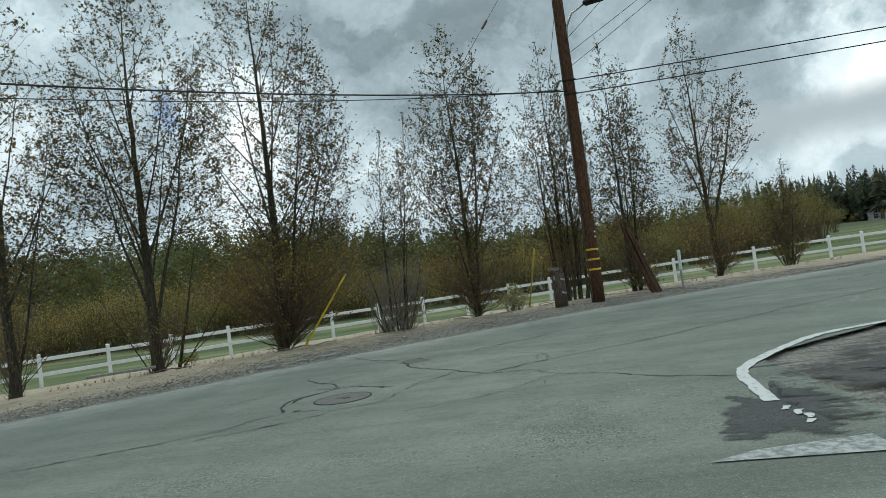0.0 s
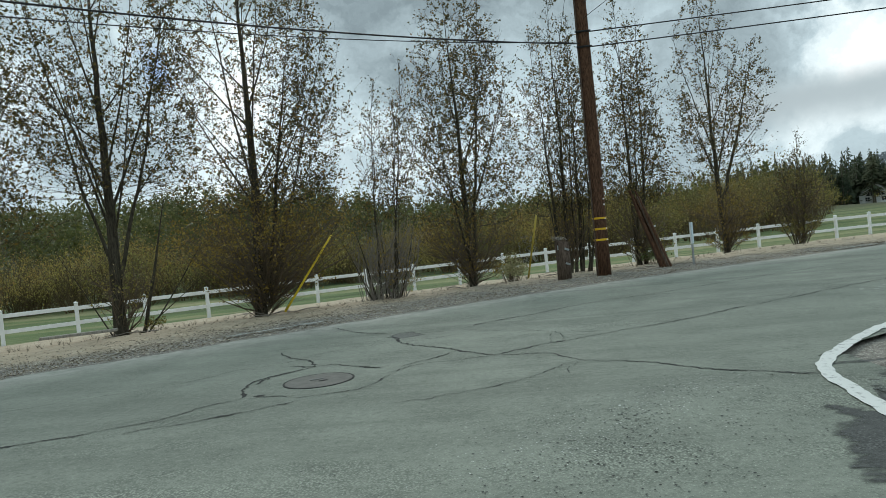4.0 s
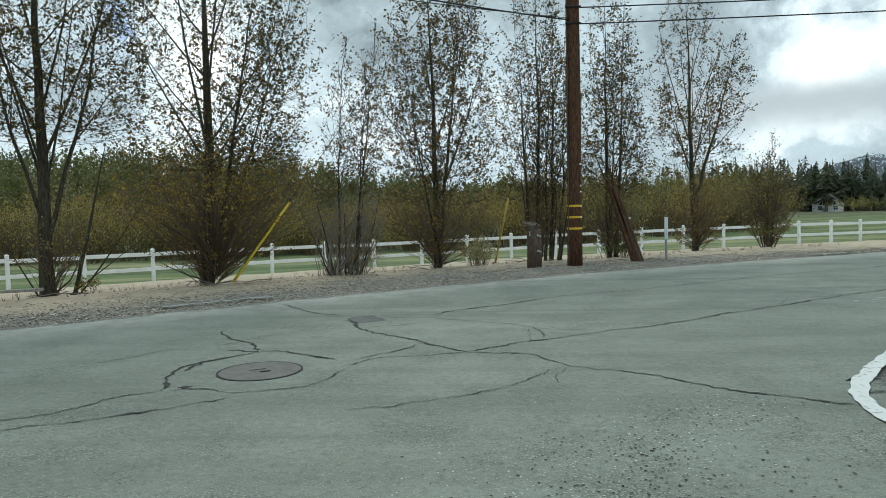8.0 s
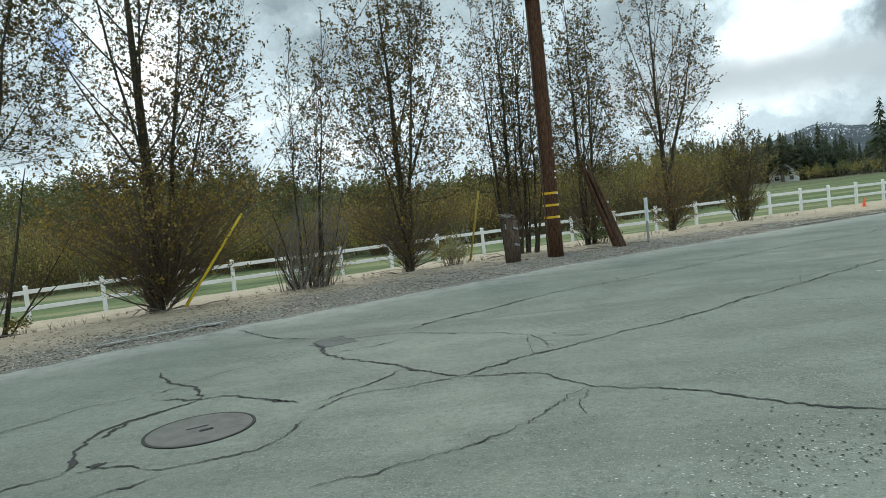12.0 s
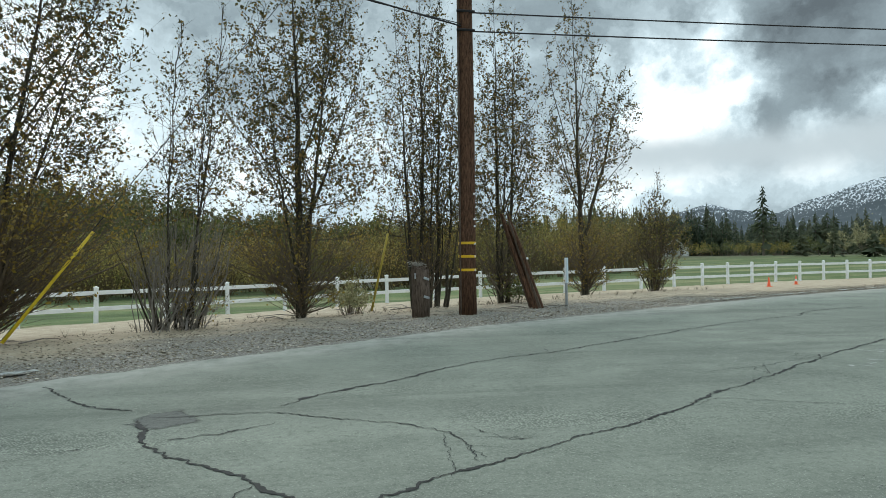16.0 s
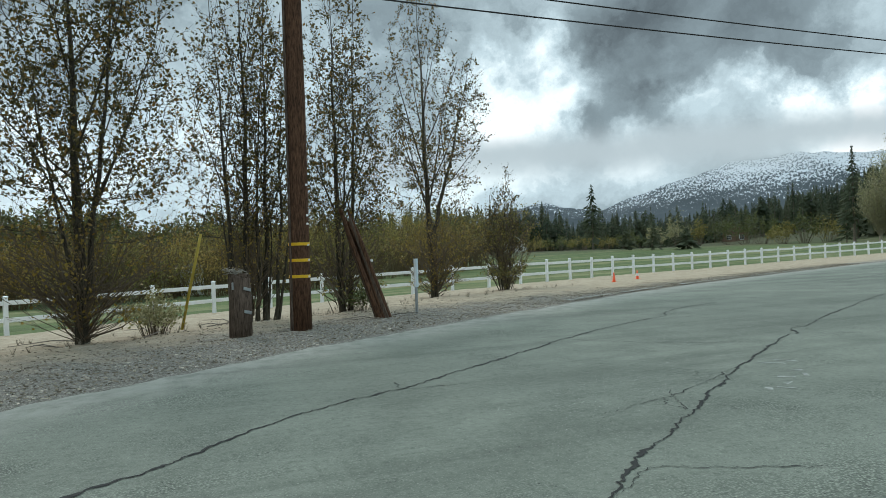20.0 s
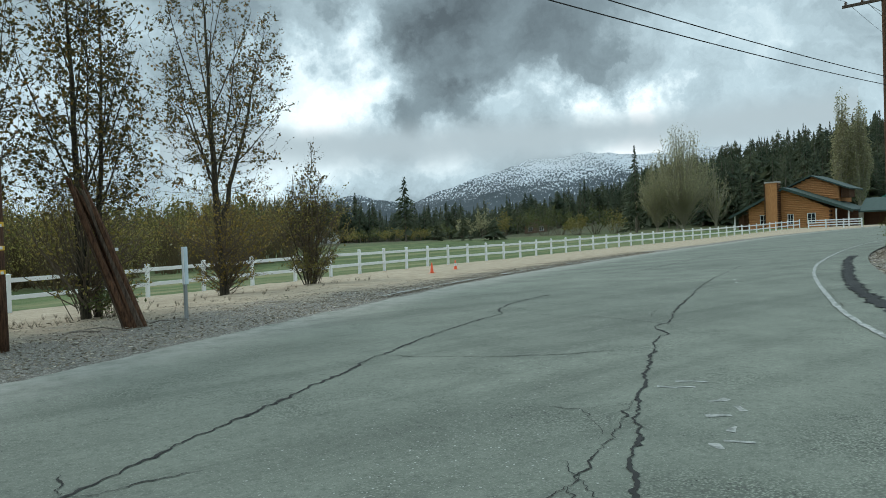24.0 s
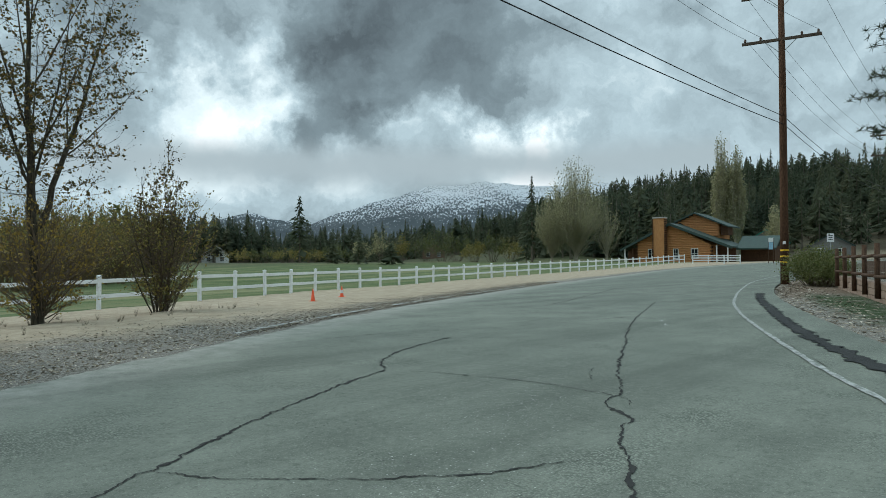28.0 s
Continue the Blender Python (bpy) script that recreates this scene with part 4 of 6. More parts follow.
# ---- poles and roadside posts ----
def ring_band(z, r, h, lean=0.0):
    return Shape().lathe([(r, z), (r + 0.006, z + 0.002), (r + 0.006, z + h - 0.002), (r, z + h)], 20)


pole = thing("utility_pole", (2.5, 19.55, 0.0), "tall brown wooden utility pole with yellow bands", "utility pole")
part("shaft", Shape().tube([(0, 0, -0.3), (0, 0, 1), (0.02, 0, 4), (0.01, 0, 8), (0, 0, 11.6)], [0.20, 0.19, 0.175, 0.155, 0.135], 16), pole_wood, pole, smooth=True)
for z in (0.93, 1.22, 1.51):
    part("band", ring_band(z, 0.189, 0.055), yellow_band, pole, "yellow reflective band")
for z in (0.95, 1.25, 1.52, 1.9, 2.05, 2.6):
    part("tag", Shape().box((0.14, -0.135, z), (0.045, 0.012, 0.035), 0.003), white_sleeve, pole, "small white tag")
arm = [(0.12, -0.05, 7.7), (0.16, -0.07, 8.15), (0.34, -0.14, 8.5), (0.75, -0.3, 8.68)]
part("lamp_arm", Shape().tube(arm, 0.03, 8), galvanised, pole, smooth=True)
part("lamp_head", Shape().box((0.98, -0.38, 8.68), (0.6, 0.26, 0.12), 0.04, Matrix.Rotation(radians(-20), 3, "Z")), cable_mat, pole)
part("conduit", Shape().tube([(-0.17, -0.10, 0), (-0.165, -0.1, 6), (-0.15, -0.09, 9)], 0.022, 6), old_wood, pole)
for z in (6.15, 6.56):
    part("bracket", Shape().tube([(-0.2, -0.16, z), (0.2, -0.14, z)], 0.03, 6), cable_mat, pole)

stub = thing("cut_off_pole", (1.4, 19.0, 0.0), "short sawn-off grey pole stump with metal straps", "post")
part("stump", Shape().tube([(0, 0, -0.3), (0.01, 0, 0.5), (0.0, 0.02, 0.98), (0.01, 0.02, 1.0)], [0.19, 0.185, 0.18, 0.165], 16), old_wood, stub, smooth=True)
part("core", Shape().tube([(0.0, 0.02, 0.99), (0.0, 0.02, 1.06)], [0.13, 0.12], 12), old_wood, stub)
rg = random.Random(71)
for i in range(9):
    a = 2 * math.pi * i / 9
    part("splinter", Shape().tube([(0.15 * math.cos(a), 0.15 * math.sin(a) + 0.02, 0.9), (0.152 * math.cos(a), 0.152 * math.sin(a) + 0.02, rg.uniform(1.0, 1.09))], [0.045, 0.022], 5), old_wood, stub)
heap = Shape()
for i in range(46):
    a, l = rg.uniform(0, 6.28), rg.uniform(0.1, 0.26)
    x, y, z = rg.gauss(-0.05, 0.07), rg.gauss(0, 0.06), rg.uniform(1.05, 1.13)
    heap.tube([(x - l * math.cos(a) / 2, y - l * math.sin(a) / 2, z), (x + l * math.cos(a) / 2, y + l * math.sin(a) / 2, z + rg.uniform(-0.03, 0.07))], [0.007, 0.003], 4)
part("dry_stalks", heap, old_plank, stub, "pale dry stalks heaped on the top")
part("plate", Shape().box((-0.12, -0.15, 0.86), (0.035, 0.012, 0.12), 0.004, Matrix.Rotation(-0.65, 3, "Z")), galvanised, stub, "small metal plate")
for z, a in ((0.42, 0.2), (0.8, -0.1)):
    part("strap", Shape().box((0.11, -0.155, z), (0.16, 0.02, 0.05), 0.004, Euler((0, 0.25, 0.7)).to_matrix()), galvanised, stub)

brace = thing("leaning_pole", (4.4, 20.8, 0.0), "split and weathered brown pole leaning over", "post")
tilt = Vector((-0.72, 0.3, 2.35)).normalized()
rg = random.Random(63)
for i in range(11):
    a = 2 * math.pi * i / 11
    o = Vector((math.cos(a), math.sin(a), 0)) * rg.uniform(0.085, 0.12)
    r, top = rg.uniform(0.034, 0.058), rg.uniform(1.95, 2.42)
    bow = Vector((rg.gauss(0, 0.012), rg.gauss(0, 0.012), 0))
    stave = Shape().tube([o * 1.15 - tilt * 0.25, o + bow + tilt * 0.8, o * 0.95 + bow * 2 + tilt * (top * 0.75), o * 0.92 + tilt * top], [r * 1.1, r, r * 0.92, r * 0.55], 6)
    part("stave", stave, old_wood if i % 4 == 1 else pole_wood, brace)
part("tag", Shape().box(tuple(tilt * 1.25 + Vector((0.17, -0.12, 0))), (0.05, 0.02, 0.05), 0.003), white_sleeve, brace, "small white tag")

marker = thing("marker_post", (5.3, 21.2, 0.0), "slim steel marker post with a blank pale panel", "sign post", turn=35)
part("post", Shape().box((0, 0, 0.45), (0.06, 0.04, 1.4), 0.004), galvanised, marker)
part("panel", Shape().box((0.0, -0.035, 0.88), (0.085, 0.012, 0.62), 0.003), sign_back, marker, "pale blue-white panel")
part("side_panel", Shape().box((-0.06, -0.02, 0.88), (0.03, 0.03, 0.62), 0.003), white_sleeve, marker, "white panel edge")


def guy_guard(name, foot, top, label, mat):
    g = thing(name, foot, label, "guy wire guard")
    t = Vector(top) - Vector(foot)
    part("sleeve", Shape().tube([t * 0.0, t * 0.5, t], [0.028, 0.028, 0.027], 8), mat, g, smooth=True)
    return g


guy_guard("guy_wire_guard", (-5.35, 16.4, 0.0), (-4.19, 16.86, 1.72), "bright yellow plastic sleeve over a slanting guy wire", yellow_plastic)
guy_guard("guy_wire_guard", (0.5, 21.6, -0.05), (0.89, 21.2, 1.82), "dull yellow plastic sleeve over a steep guy wire", dull_yellow)


def cone(at, size, label, sleeve):
    c = thing("traffic_cone", at, label, "traffic cone", "cones on the verge")
    part("base", Shape().box((0, 0, 0.015 * size), (0.36 * size, 0.36 * size, 0.03 * size), 0.008), orange_plastic, c)
    part("body", Shape().lathe([(0.135 * size, 0.03 * size), (0.12 * size, 0.06 * size), (0.035 * size, 0.68 * size), (0.025 * size, 0.70 * size)], 20), orange_plastic, c, smooth=True)
    if sleeve:
        part("sleeve", Shape().lathe([(0.103 * size, 0.26 * size), (0.077 * size, 0.46 * size)], 20), white_sleeve, c, "white reflective collar")


cone((15.7, 28.3, height(15.7, 28.3)), 0.52, "orange traffic cone on the dirt verge", False)
cone((17.75, 29.55, height(17.75, 29.55)), 0.5, "orange traffic cone with a white collar", True)

pole2 = thing("utility_pole", (39.0, 22.1, 0.0), "tall brown utility pole with crossarms beside the bend", "utility pole")
part("shaft", Shape().tube([(0, 0, -0.3), (0, 0, 4), (0, 0, 10), (-0.1, 0, 15)], [0.2, 0.185, 0.16, 0.13], 14), pole_wood, pole2, smooth=True)
for z in (1.02, 1.3, 1.6):
    part("band", ring_band(z, 0.196, 0.08), yellow_band, pole2, "yellow reflective band")
part("tag", Shape().box((-0.19, -0.05, 2.0), (0.03, 0.14, 0.14), 0.004), white_sleeve, pole2, "small white tag")
along = Vector((0.25, -0.97, 0)).normalized()
for z in (11.95, 14.2):
    m3 = Matrix((along, Vector((0, 0, 1)).cross(along), (0, 0, 1))).transposed()
    beam = part("crossarm", Shape().box(tuple(Vector((-0.13, 0, z))), (3.5, 0.11, 0.14), 0.01, m3), arm_wood, pole2)
    for k in (-1.6, -0.9, 0.9, 1.6):
        part("insulator", Shape().lathe([(0.03, 0.07), (0.06, 0.10), (0.05, 0.16), (0.065, 0.19), (0.03, 0.25)], 10, tuple(Vector((-0.13, 0, z)) + along * k)), porcelain, beam)
    for k in (-1, 1):
        part("brace", Shape().tube([Vector((-0.1, 0, z - 0.7)), Vector((-0.15, 0, z)) + along * 0.75 * k], 0.018, 5), galvanised, pole2)


pole3 = thing("utility_pole", (79.0, 24.2, height(79.0, 24.2)), "distant brown utility pole with two crossarms", "utility pole")
part("shaft", Shape().tube([(0, 0, -0.3), (0, 0, 6), (0, 0, 13.8)], [0.2, 0.17, 0.13], 10), pole_wood, pole3, smooth=True)
POLE3 = {12.2: 11.1, 14.45: 13.0}
for z in POLE3.values():
    arm_beam = part("crossarm", Shape().box((-0.13, 0, z - pole3.location.z), (3.4, 0.11, 0.14), 0.01, m3), arm_wood, pole3)
    for k in (-1.5, 1.5):
        part("insulator", Shape().lathe([(0.03, 0.07), (0.06, 0.10), (0.03, 0.25)], 8, tuple(Vector((-0.13, 0, z - pole3.location.z)) + along * k)), porcelain, arm_beam)


# ---- overhead wires ----
def wire(name, a, b, sag, r, label="thin black overhead cable"):
    a, b = Vector(a), Vector(b)
    pts = [a.lerp(b, t) - Vector((0, 0, sag * 4 * t * (1 - t))) for t in np.linspace(0, 1, 25)]
    return tagged(part(name, Shape().tube(pts, r, 6), cable_mat), label, "cable", "overhead cables")


LEFT_END = (-20.5, -0.6)
wire("overhead_cable", (2.4, 19.45, 6.14), (39.0, 22.1, 7.82), 0.2, 0.016)
wire("overhead_cable", (2.4, 19.45, 6.55), (39.0, 22.1, 8.22), 0.2, 0.016)
wire("overhead_cable", (2.4, 19.45, 6.25), (*LEFT_END, 6.6), 0.75, 0.018)
wire("overhead_cable", (2.4, 19.45, 6.3), (*LEFT_END, 6.2), 0.85, 0.010)
for k, z in ((-1.6, 12.2), (-0.9, 12.2), (1.6, 12.2), (-1.6, 14.45), (1.6, 14.45)):
    far_end = Vector((38.9, 22.1, z)) + along * k
    wire("power_line", (2.5 + 0.2 * k, 19.55, z - 2.0 - 0.4 * (z > 13)), far_end, 0.9, 0.008, "thin power line between the poles")
    wire("power_line", far_end, Vector((78.9, 24.2, POLE3[z] + 0.25)) + along * k, 0.9, 0.008, "thin power line past the bend")
wire("overhead_cable", (39.0, 22.1, 7.85), (79.0, 24.2, 7.4), 0.7, 0.016)
wire("overhead_cable", (39.0, 22.1, 8.25), (79.0, 24.2, 7.8), 0.7, 0.016)
for z in (9.8, 10.6):
    wire("power_line", (2.5, 19.5, z), (*LEFT_END, z + 0.3), 0.6, 0.008, "thin power line over the trees")
tagged(part("guy_wire", Shape().tube([(-5.35, 16.4, 0.05), (-1.4, 17.95, 5.85), (2.5, 19.5, 11.6)], 0.007, 5), cable_mat), "thin steel guy wire from the pole to the ground", "cable")
tagged(part("guy_wire", Shape().tube([(0.5, 21.6, 0.0), (2.45, 19.65, 9.0)], 0.006, 5), cable_mat), "thin steel guy wire behind the pole", "cable")
tagged(part("guy_insulator", Shape().tube([(0.2, 18.59, 8.2), (0.36, 18.65, 8.44)], [0.035, 0.035], 8), porcelain), "dark strain insulator on the guy wire", "insulator")
for z, end in ((6.9, (14, -6, 9.5)), (7.3, (16, -6, 10.0)), (7.7, (12, -6, 11.0))):
    wire("power_line", (2.5, 19.5, z), end, 0.3, 0.008, "thin service line crossing over the road")


# ---- trees ----
ALONG, ACROSS = Vector((0.94, 0.34, 0)), Vector((-0.34, 0.94, 0))


def bough(s, rng, start, way, length, radius, rise, segments=6, sides=5, wobble=0.08):
    """A tapering limb that bends upwards; returns its points."""
    pts, d = [Vector(start)], Vector(way).normalized()
    for i in range(segments):
        d = (d + Vector((rng.uniform(-wobble, wobble), rng.uniform(-wobble, wobble), rise + rng.uniform(-wobble, wobble) * 0.5))).normalized()
        pts.append(pts[-1] + d * (length / segments))
    s.tube(pts, [radius * (1 - 0.85 * i / segments) for i in range(segments + 1)], sides, False)
    return pts


def along_line(pts, t):
    k = min(int(t * (len(pts) - 1)), len(pts) - 2)
    return pts[k].lerp(pts[k + 1], t * (len(pts) - 1) - k), (pts[k + 1] - pts[k]).normalized()


def crown_width(q):
    """Half width of an ovate crown at a fraction of its height."""
    return np.interp(q, [0.0, 0.18, 0.27, 0.40, 0.56, 0.74, 0.88, 1.0], [0.7, 0.92, 1.04, 1.08, 1.0, 0.74, 0.42, 0.06])


def grow(wood, crown, draw, base, top, girth, spread, limbs, bare, shoots, leaves, leaf_size, low):
    """One leader: a tapering stem, steep limbs, and fine shoots that fill an ovate crown evenly."""
    rng = random.Random(int(draw.integers(1 << 30)))
    base, top = Vector(base), Vector(top)
    tall, n = top.z - base.z, 14
    trunk, sway = [], Vector((0, 0, 0))
    for i in range(n + 1):
        t = i / n
        sway = sway * 0.75 + Vector((rng.gauss(0, 1), rng.gauss(0, 1), 0)) * 0.022 * (0 if i == 0 else 1)
        trunk.append(Vector((base.x + (top.x - base.x) * t ** 0.9, base.y + (top.y - base.y) * t ** 0.9, base.z + tall * t)) + sway)
    radii = [max(0.007, girth * (1 - i / n) ** (0.9 + 0.55 * i / n) * (1.2 if i == 0 else 1)) for i in range(n + 1)]
    wood.tube(trunk, radii, 10, False)
    fork = [along_line(trunk, u)[0] for u in np.linspace(bare, 0.999, 30)]
    limbs = max(4, int(limbs * 0.62))
    for j in range(limbs):
        f = bare + (0.84 - bare) * ((j + rng.random()) / limbs) ** 1.5
        p, d = along_line(trunk, f)
        g = f + (1 - f) * rng.uniform(0.22, 0.66)
        a = j * 2.4 + rng.uniform(-0.5, 0.5)
        reach = spread * float(crown_width(g)) * rng.uniform(0.65, 1.08)
        centre = along_line(trunk, min(g, 0.999))[0]
        tip = Vector((centre.x + math.cos(a) * reach, centre.y + math.sin(a) * reach, base.z + tall * g))
        line, bend = [p], Vector((0, 0, 0))
        for i in range(1, 9):
            t = i / 8
            bend = bend * 0.75 + Vector((rng.gauss(0, 1), rng.gauss(0, 1), rng.gauss(0, 0.5))) * 0.03
            line.append(Vector((p.x + (tip.x - p.x) * (1 - (1 - t) ** 1.2), p.y + (tip.y - p.y) * (1 - (1 - t) ** 1.2), p.z + (tip.z - p.z) * t ** 1.04)) + bend * t)
        length = (tip - p).length
        r1 = max(0.010, min(radii[min(n, int(f * n))] * 0.4, 0.005 + 0.0062 * length))
        wood.tube(line, [r1 * (1 - 0.8 * i / 8) for i in range(9)], 5, False)
        fork.extend(along_line(line, u)[0] for u in np.linspace(0.15, 0.999, max(6, int(length / 0.16))))
    # shoots grow from the nearest wood below to points spread evenly through the crown
    q = draw.uniform(low, 1.0, shoots * 3)
    q = q[draw.random(len(q)) < crown_width(q) ** 1.3 + 0.1][:shoots]
    m = len(q)
    a, rr = draw.uniform(0, 6.283, m), np.sqrt(draw.random(m)) * spread * 1.1 * crown_width(q) * draw.uniform(0.85, 1.1, m)
    axis = np.array([along_line(trunk, min(v, 0.999))[0] for v in q])
    goal = np.column_stack([axis[:, 0] + np.cos(a) * rr, axis[:, 1] + np.sin(a) * rr, base.z + tall * q])
    known = np.empty((len(fork) + 3 * m, 3))
    known[:len(fork)] = [tuple(v) for v in fork]
    used = len(fork)
    first = np.array([np.min(np.linalg.norm(known[:used] - g, axis=1)) for g in goal])
    starts, ends, mids = [], [], []
    for g in goal[np.argsort(first)]:
        d = known[:used] - g
        cost = np.linalg.norm(d, axis=1) + np.where(d[:, 2] > -0.12, 4.0, 0.0) + 0.25 * np.maximum(0, np.hypot(d[:, 0], d[:, 1]) + d[:, 2])
        k = int(np.argmin(cost))
        if cost[k] > 2.6:
            continue
        s0 = known[k].copy()
        way_out = g - s0
        mid = s0 + way_out * 0.5 + np.array((way_out[0], way_out[1], -0.25 * abs(way_out[2]))) * 0.10 + draw.normal(0, 0.02, 3)
        known[used:used + 3] = (s0 + mid) / 2, (mid + g) / 2, g
        used += 3
        starts.append(s0), mids.append(mid), ends.append(g)
    s0, mid, g = np.array(starts), np.array(mids), np.array(ends)
    wood.rods(s0, mid, 0.0055, 0.004)
    wood.rods(mid, g, 0.004, 0.0018)
    # twigs with leaves, gathered in small sprays
    k = 3
    u = draw.uniform(0.25, 1.0, (len(g), k, 1))
    foot = np.where(u < 0.5, s0[:, None] + (mid - s0)[:, None] * u * 2, mid[:, None] + (g - mid)[:, None] * (u * 2 - 1)).reshape(-1, 3)
    way_up = np.repeat((g - s0) / np.linalg.norm(g - s0, axis=1)[:, None], k, axis=0)
    side = draw.normal(size=foot.shape)
    side /= np.linalg.norm(side, axis=1)[:, None]
    tip = foot + (way_up * 0.75 + side * 0.7) * draw.uniform(0.12, 0.42, (len(foot), 1))
    wood.rods(foot, tip, 0.0024, 0.0012)
    count = draw.poisson(leaves, len(foot))
    a, b = np.repeat(foot, count, axis=0), np.repeat(tip, count, axis=0)
    where = a + (b - a) * draw.uniform(0.15, 1.1, (len(a), 1)) + draw.normal(0, 0.03, a.shape)
    crown.leaves(where, leaf_size * draw.uniform(0.55, 1.35, len(where)), draw)


def skirt(shrub, foliage, draw, wide, tall, count, leafy, size, shift=0.0, apart=0.05, twigs=5, stout=0.0105):
    """Basal growth: straight shoots that fan out of the lower trunk into a flat-topped dome."""
    o, a = draw.random(count) ** 0.6, draw.uniform(0, 6.283, count)
    z = tall * (1 - 0.28 * o ** 2) * np.where(draw.random(count) < 0.86, draw.uniform(0.62, 1.05, count), draw.uniform(0.2, 0.6, count))
    o = np.where(z < 0.5 * tall, o * 0.55, o)
    goal = np.column_stack([np.cos(a) * o * wide, np.sin(a) * o * wide, z]) + np.array(ALONG) * shift
    foot = np.column_stack([np.cos(a) * 0.08, np.sin(a) * 0.08, np.minimum(z * draw.uniform(0.08, 0.82, count), z - 0.25 * o * wide) - 0.05])
    foot[:, :2] += draw.normal(0, apart, (count, 2))
    foot[:, 2] = np.where(np.hypot(foot[:, 0], foot[:, 1]) > 0.22, -0.05, foot[:, 2])
    foot += np.array(ALONG) * shift * 0.6
    out = np.column_stack([np.cos(a), np.sin(a), np.zeros(count)])
    span = np.linalg.norm(goal - foot, axis=1)[:, None]
    m1 = foot + (goal - foot) * 0.35 + out * span * 0.075 + draw.normal(0, 0.02, foot.shape)
    m2 = foot + (goal - foot) * 0.7 + out * span * 0.06 + draw.normal(0, 0.03, foot.shape)
    r = stout * draw.uniform(0.5, 1.2, count) * np.where(np.arange(count) < count * 0.10, 2.4, 1.0)
    shrub.rods(foot, m1, r, r * 0.8)
    shrub.rods(m1, m2, r * 0.8, r * 0.55)
    shrub.rods(m2, goal, r * 0.55, r * 0.25)
    u = 0.3 + 0.7 * np.sqrt(draw.random((count, twigs, 1)))
    start = np.where(u < 0.7, m1[:, None] + (m2 - m1)[:, None] * (u - 0.3) / 0.4, m2[:, None] + (goal - m2)[:, None] * (u - 0.7) / 0.3).reshape(-1, 3)
    way_up = np.repeat((goal - foot) / span, twigs, axis=0)
    side = draw.normal(size=start.shape)
    tip = start + (way_up + side / np.linalg.norm(side, axis=1)[:, None] * 0.6 + (0, 0, 0.15)) * draw.uniform(0.12, 0.5, (len(start), 1))
    shrub.rods(start, tip, 0.003, 0.0015)
    number = draw.poisson(leafy, len(start))
    p, e = np.repeat(start, number, axis=0), np.repeat(tip, number, axis=0)
    foliage.leaves(p + (e - p) * draw.uniform(0.1, 1.1, (len(p), 1)) + draw.normal(0, 0.035, p.shape), size * draw.uniform(0.6, 1.4, len(p)), draw)


def poplar(at, seed, label, leaders, skirts=(), leaf_size=0.0726, leaves=3.2, low=0.2, bush=None, twig=None, loose=()):
    """An upright roadside poplar. leaders: foot and top along the row, top across it, foot height, height, girth, spread, limbs, bare part, shoots."""
    draw = np.random.default_rng(seed)
    t = thing("poplar_tree", at, label, "tree", "row of roadside trees")
    wood, crown, shrub, foliage = Shape(), Shape(), Shape(), Shape()
    for foot, along_top, across_top, low_z, tall, girth, spread, limbs, bare, shoots in leaders:
        grow(wood, crown, draw, ALONG * foot + Vector((0, 0, low_z - 0.15)), ALONG * along_top + ACROSS * across_top + Vector((0, 0, tall)), girth, spread, limbs, bare, shoots, leaves, leaf_size, low)
    rng = random.Random(seed)
    for foot, along_way, rise, length, radius in loose:
        bough(wood, rng, ALONG * foot + Vector((0, 0, -0.05)), ALONG * along_way + ACROSS * rng.uniform(-0.2, 0.1) + Vector((0, 0, 1)), length, radius, rise, 9, 5, 0.05)
    for spread in skirts:
        skirt(shrub, foliage, draw, *spread)
    part("trunk", wood, poplar_bark, t, smooth=True)
    part("crown", crown, poplar_leaf, t)
    part("basal_growth", shrub, twig or twig_bark, t)
    part("low_foliage", foliage, bush or russet_leaf, t)
    return t


def on_verge(x, y):
    return (x, y, height(x, y) - 0.02)


poplar(on_verge(-10.95, 13.2), 11, "half-bare poplar with thin upright limbs", [(0, 0.1, 0, 0, 9.8, 0.123, 1.87, 20, 0.2, 694), (0.1, 1.2, 0.2, 0.5, 6, 0.036, 0.99, 9, 0.3, 224)],
       [(0.86, 1.9, 52, 1.4, 0.06, 0)], low=0.22, bush=willow_leaf)
poplar(on_verge(-8.8, 15.35), 12, "tall poplar with a stout trunk and sparse leaves", [(0, 0, 0, 0, 10.8, 0.145, 2.15, 26, 0.2, 918), (0.05, 1.7, 0.3, 1.4, 8.4, 0.05, 1.26, 12, 0.25, 369), (0, -1.3, -0.2, 1.6, 7.4, 0.043, 1.04, 10, 0.3, 268)],
       [(0.81, 1.7, 61, 1.86, 0.06, 0.1)], leaves=2.7, low=0.32, bush=willow_leaf, loose=[(0.45, 0.25, 0.02, 3.2, 0.05), (0.5, 0.75, 0.01, 2.9, 0.022), (-0.15, -0.5, 0.03, 2.4, 0.02), (0.3, 1.1, 0.0, 2.3, 0.018)])
poplar(on_verge(-6.15, 16.95), 13, "tall poplar rising out of a broad russet dome of shoots", [(0, 0.15, 0, 0, 11.3, 0.145, 2.15, 26, 0.24, 963), (0.2, 1.55, 0.2, 0.7, 8.9, 0.058, 1.26, 13, 0.3, 470), (0.25, 2.15, 0.1, 0.7, 7, 0.043, 1.04, 11, 0.3, 336)],
       [(2.55, 3.15, 460, 3.2, 0.062, 0.35), (0.97, 1.2, 78, 0.75, 0.05, 0.1)], low=0.22)
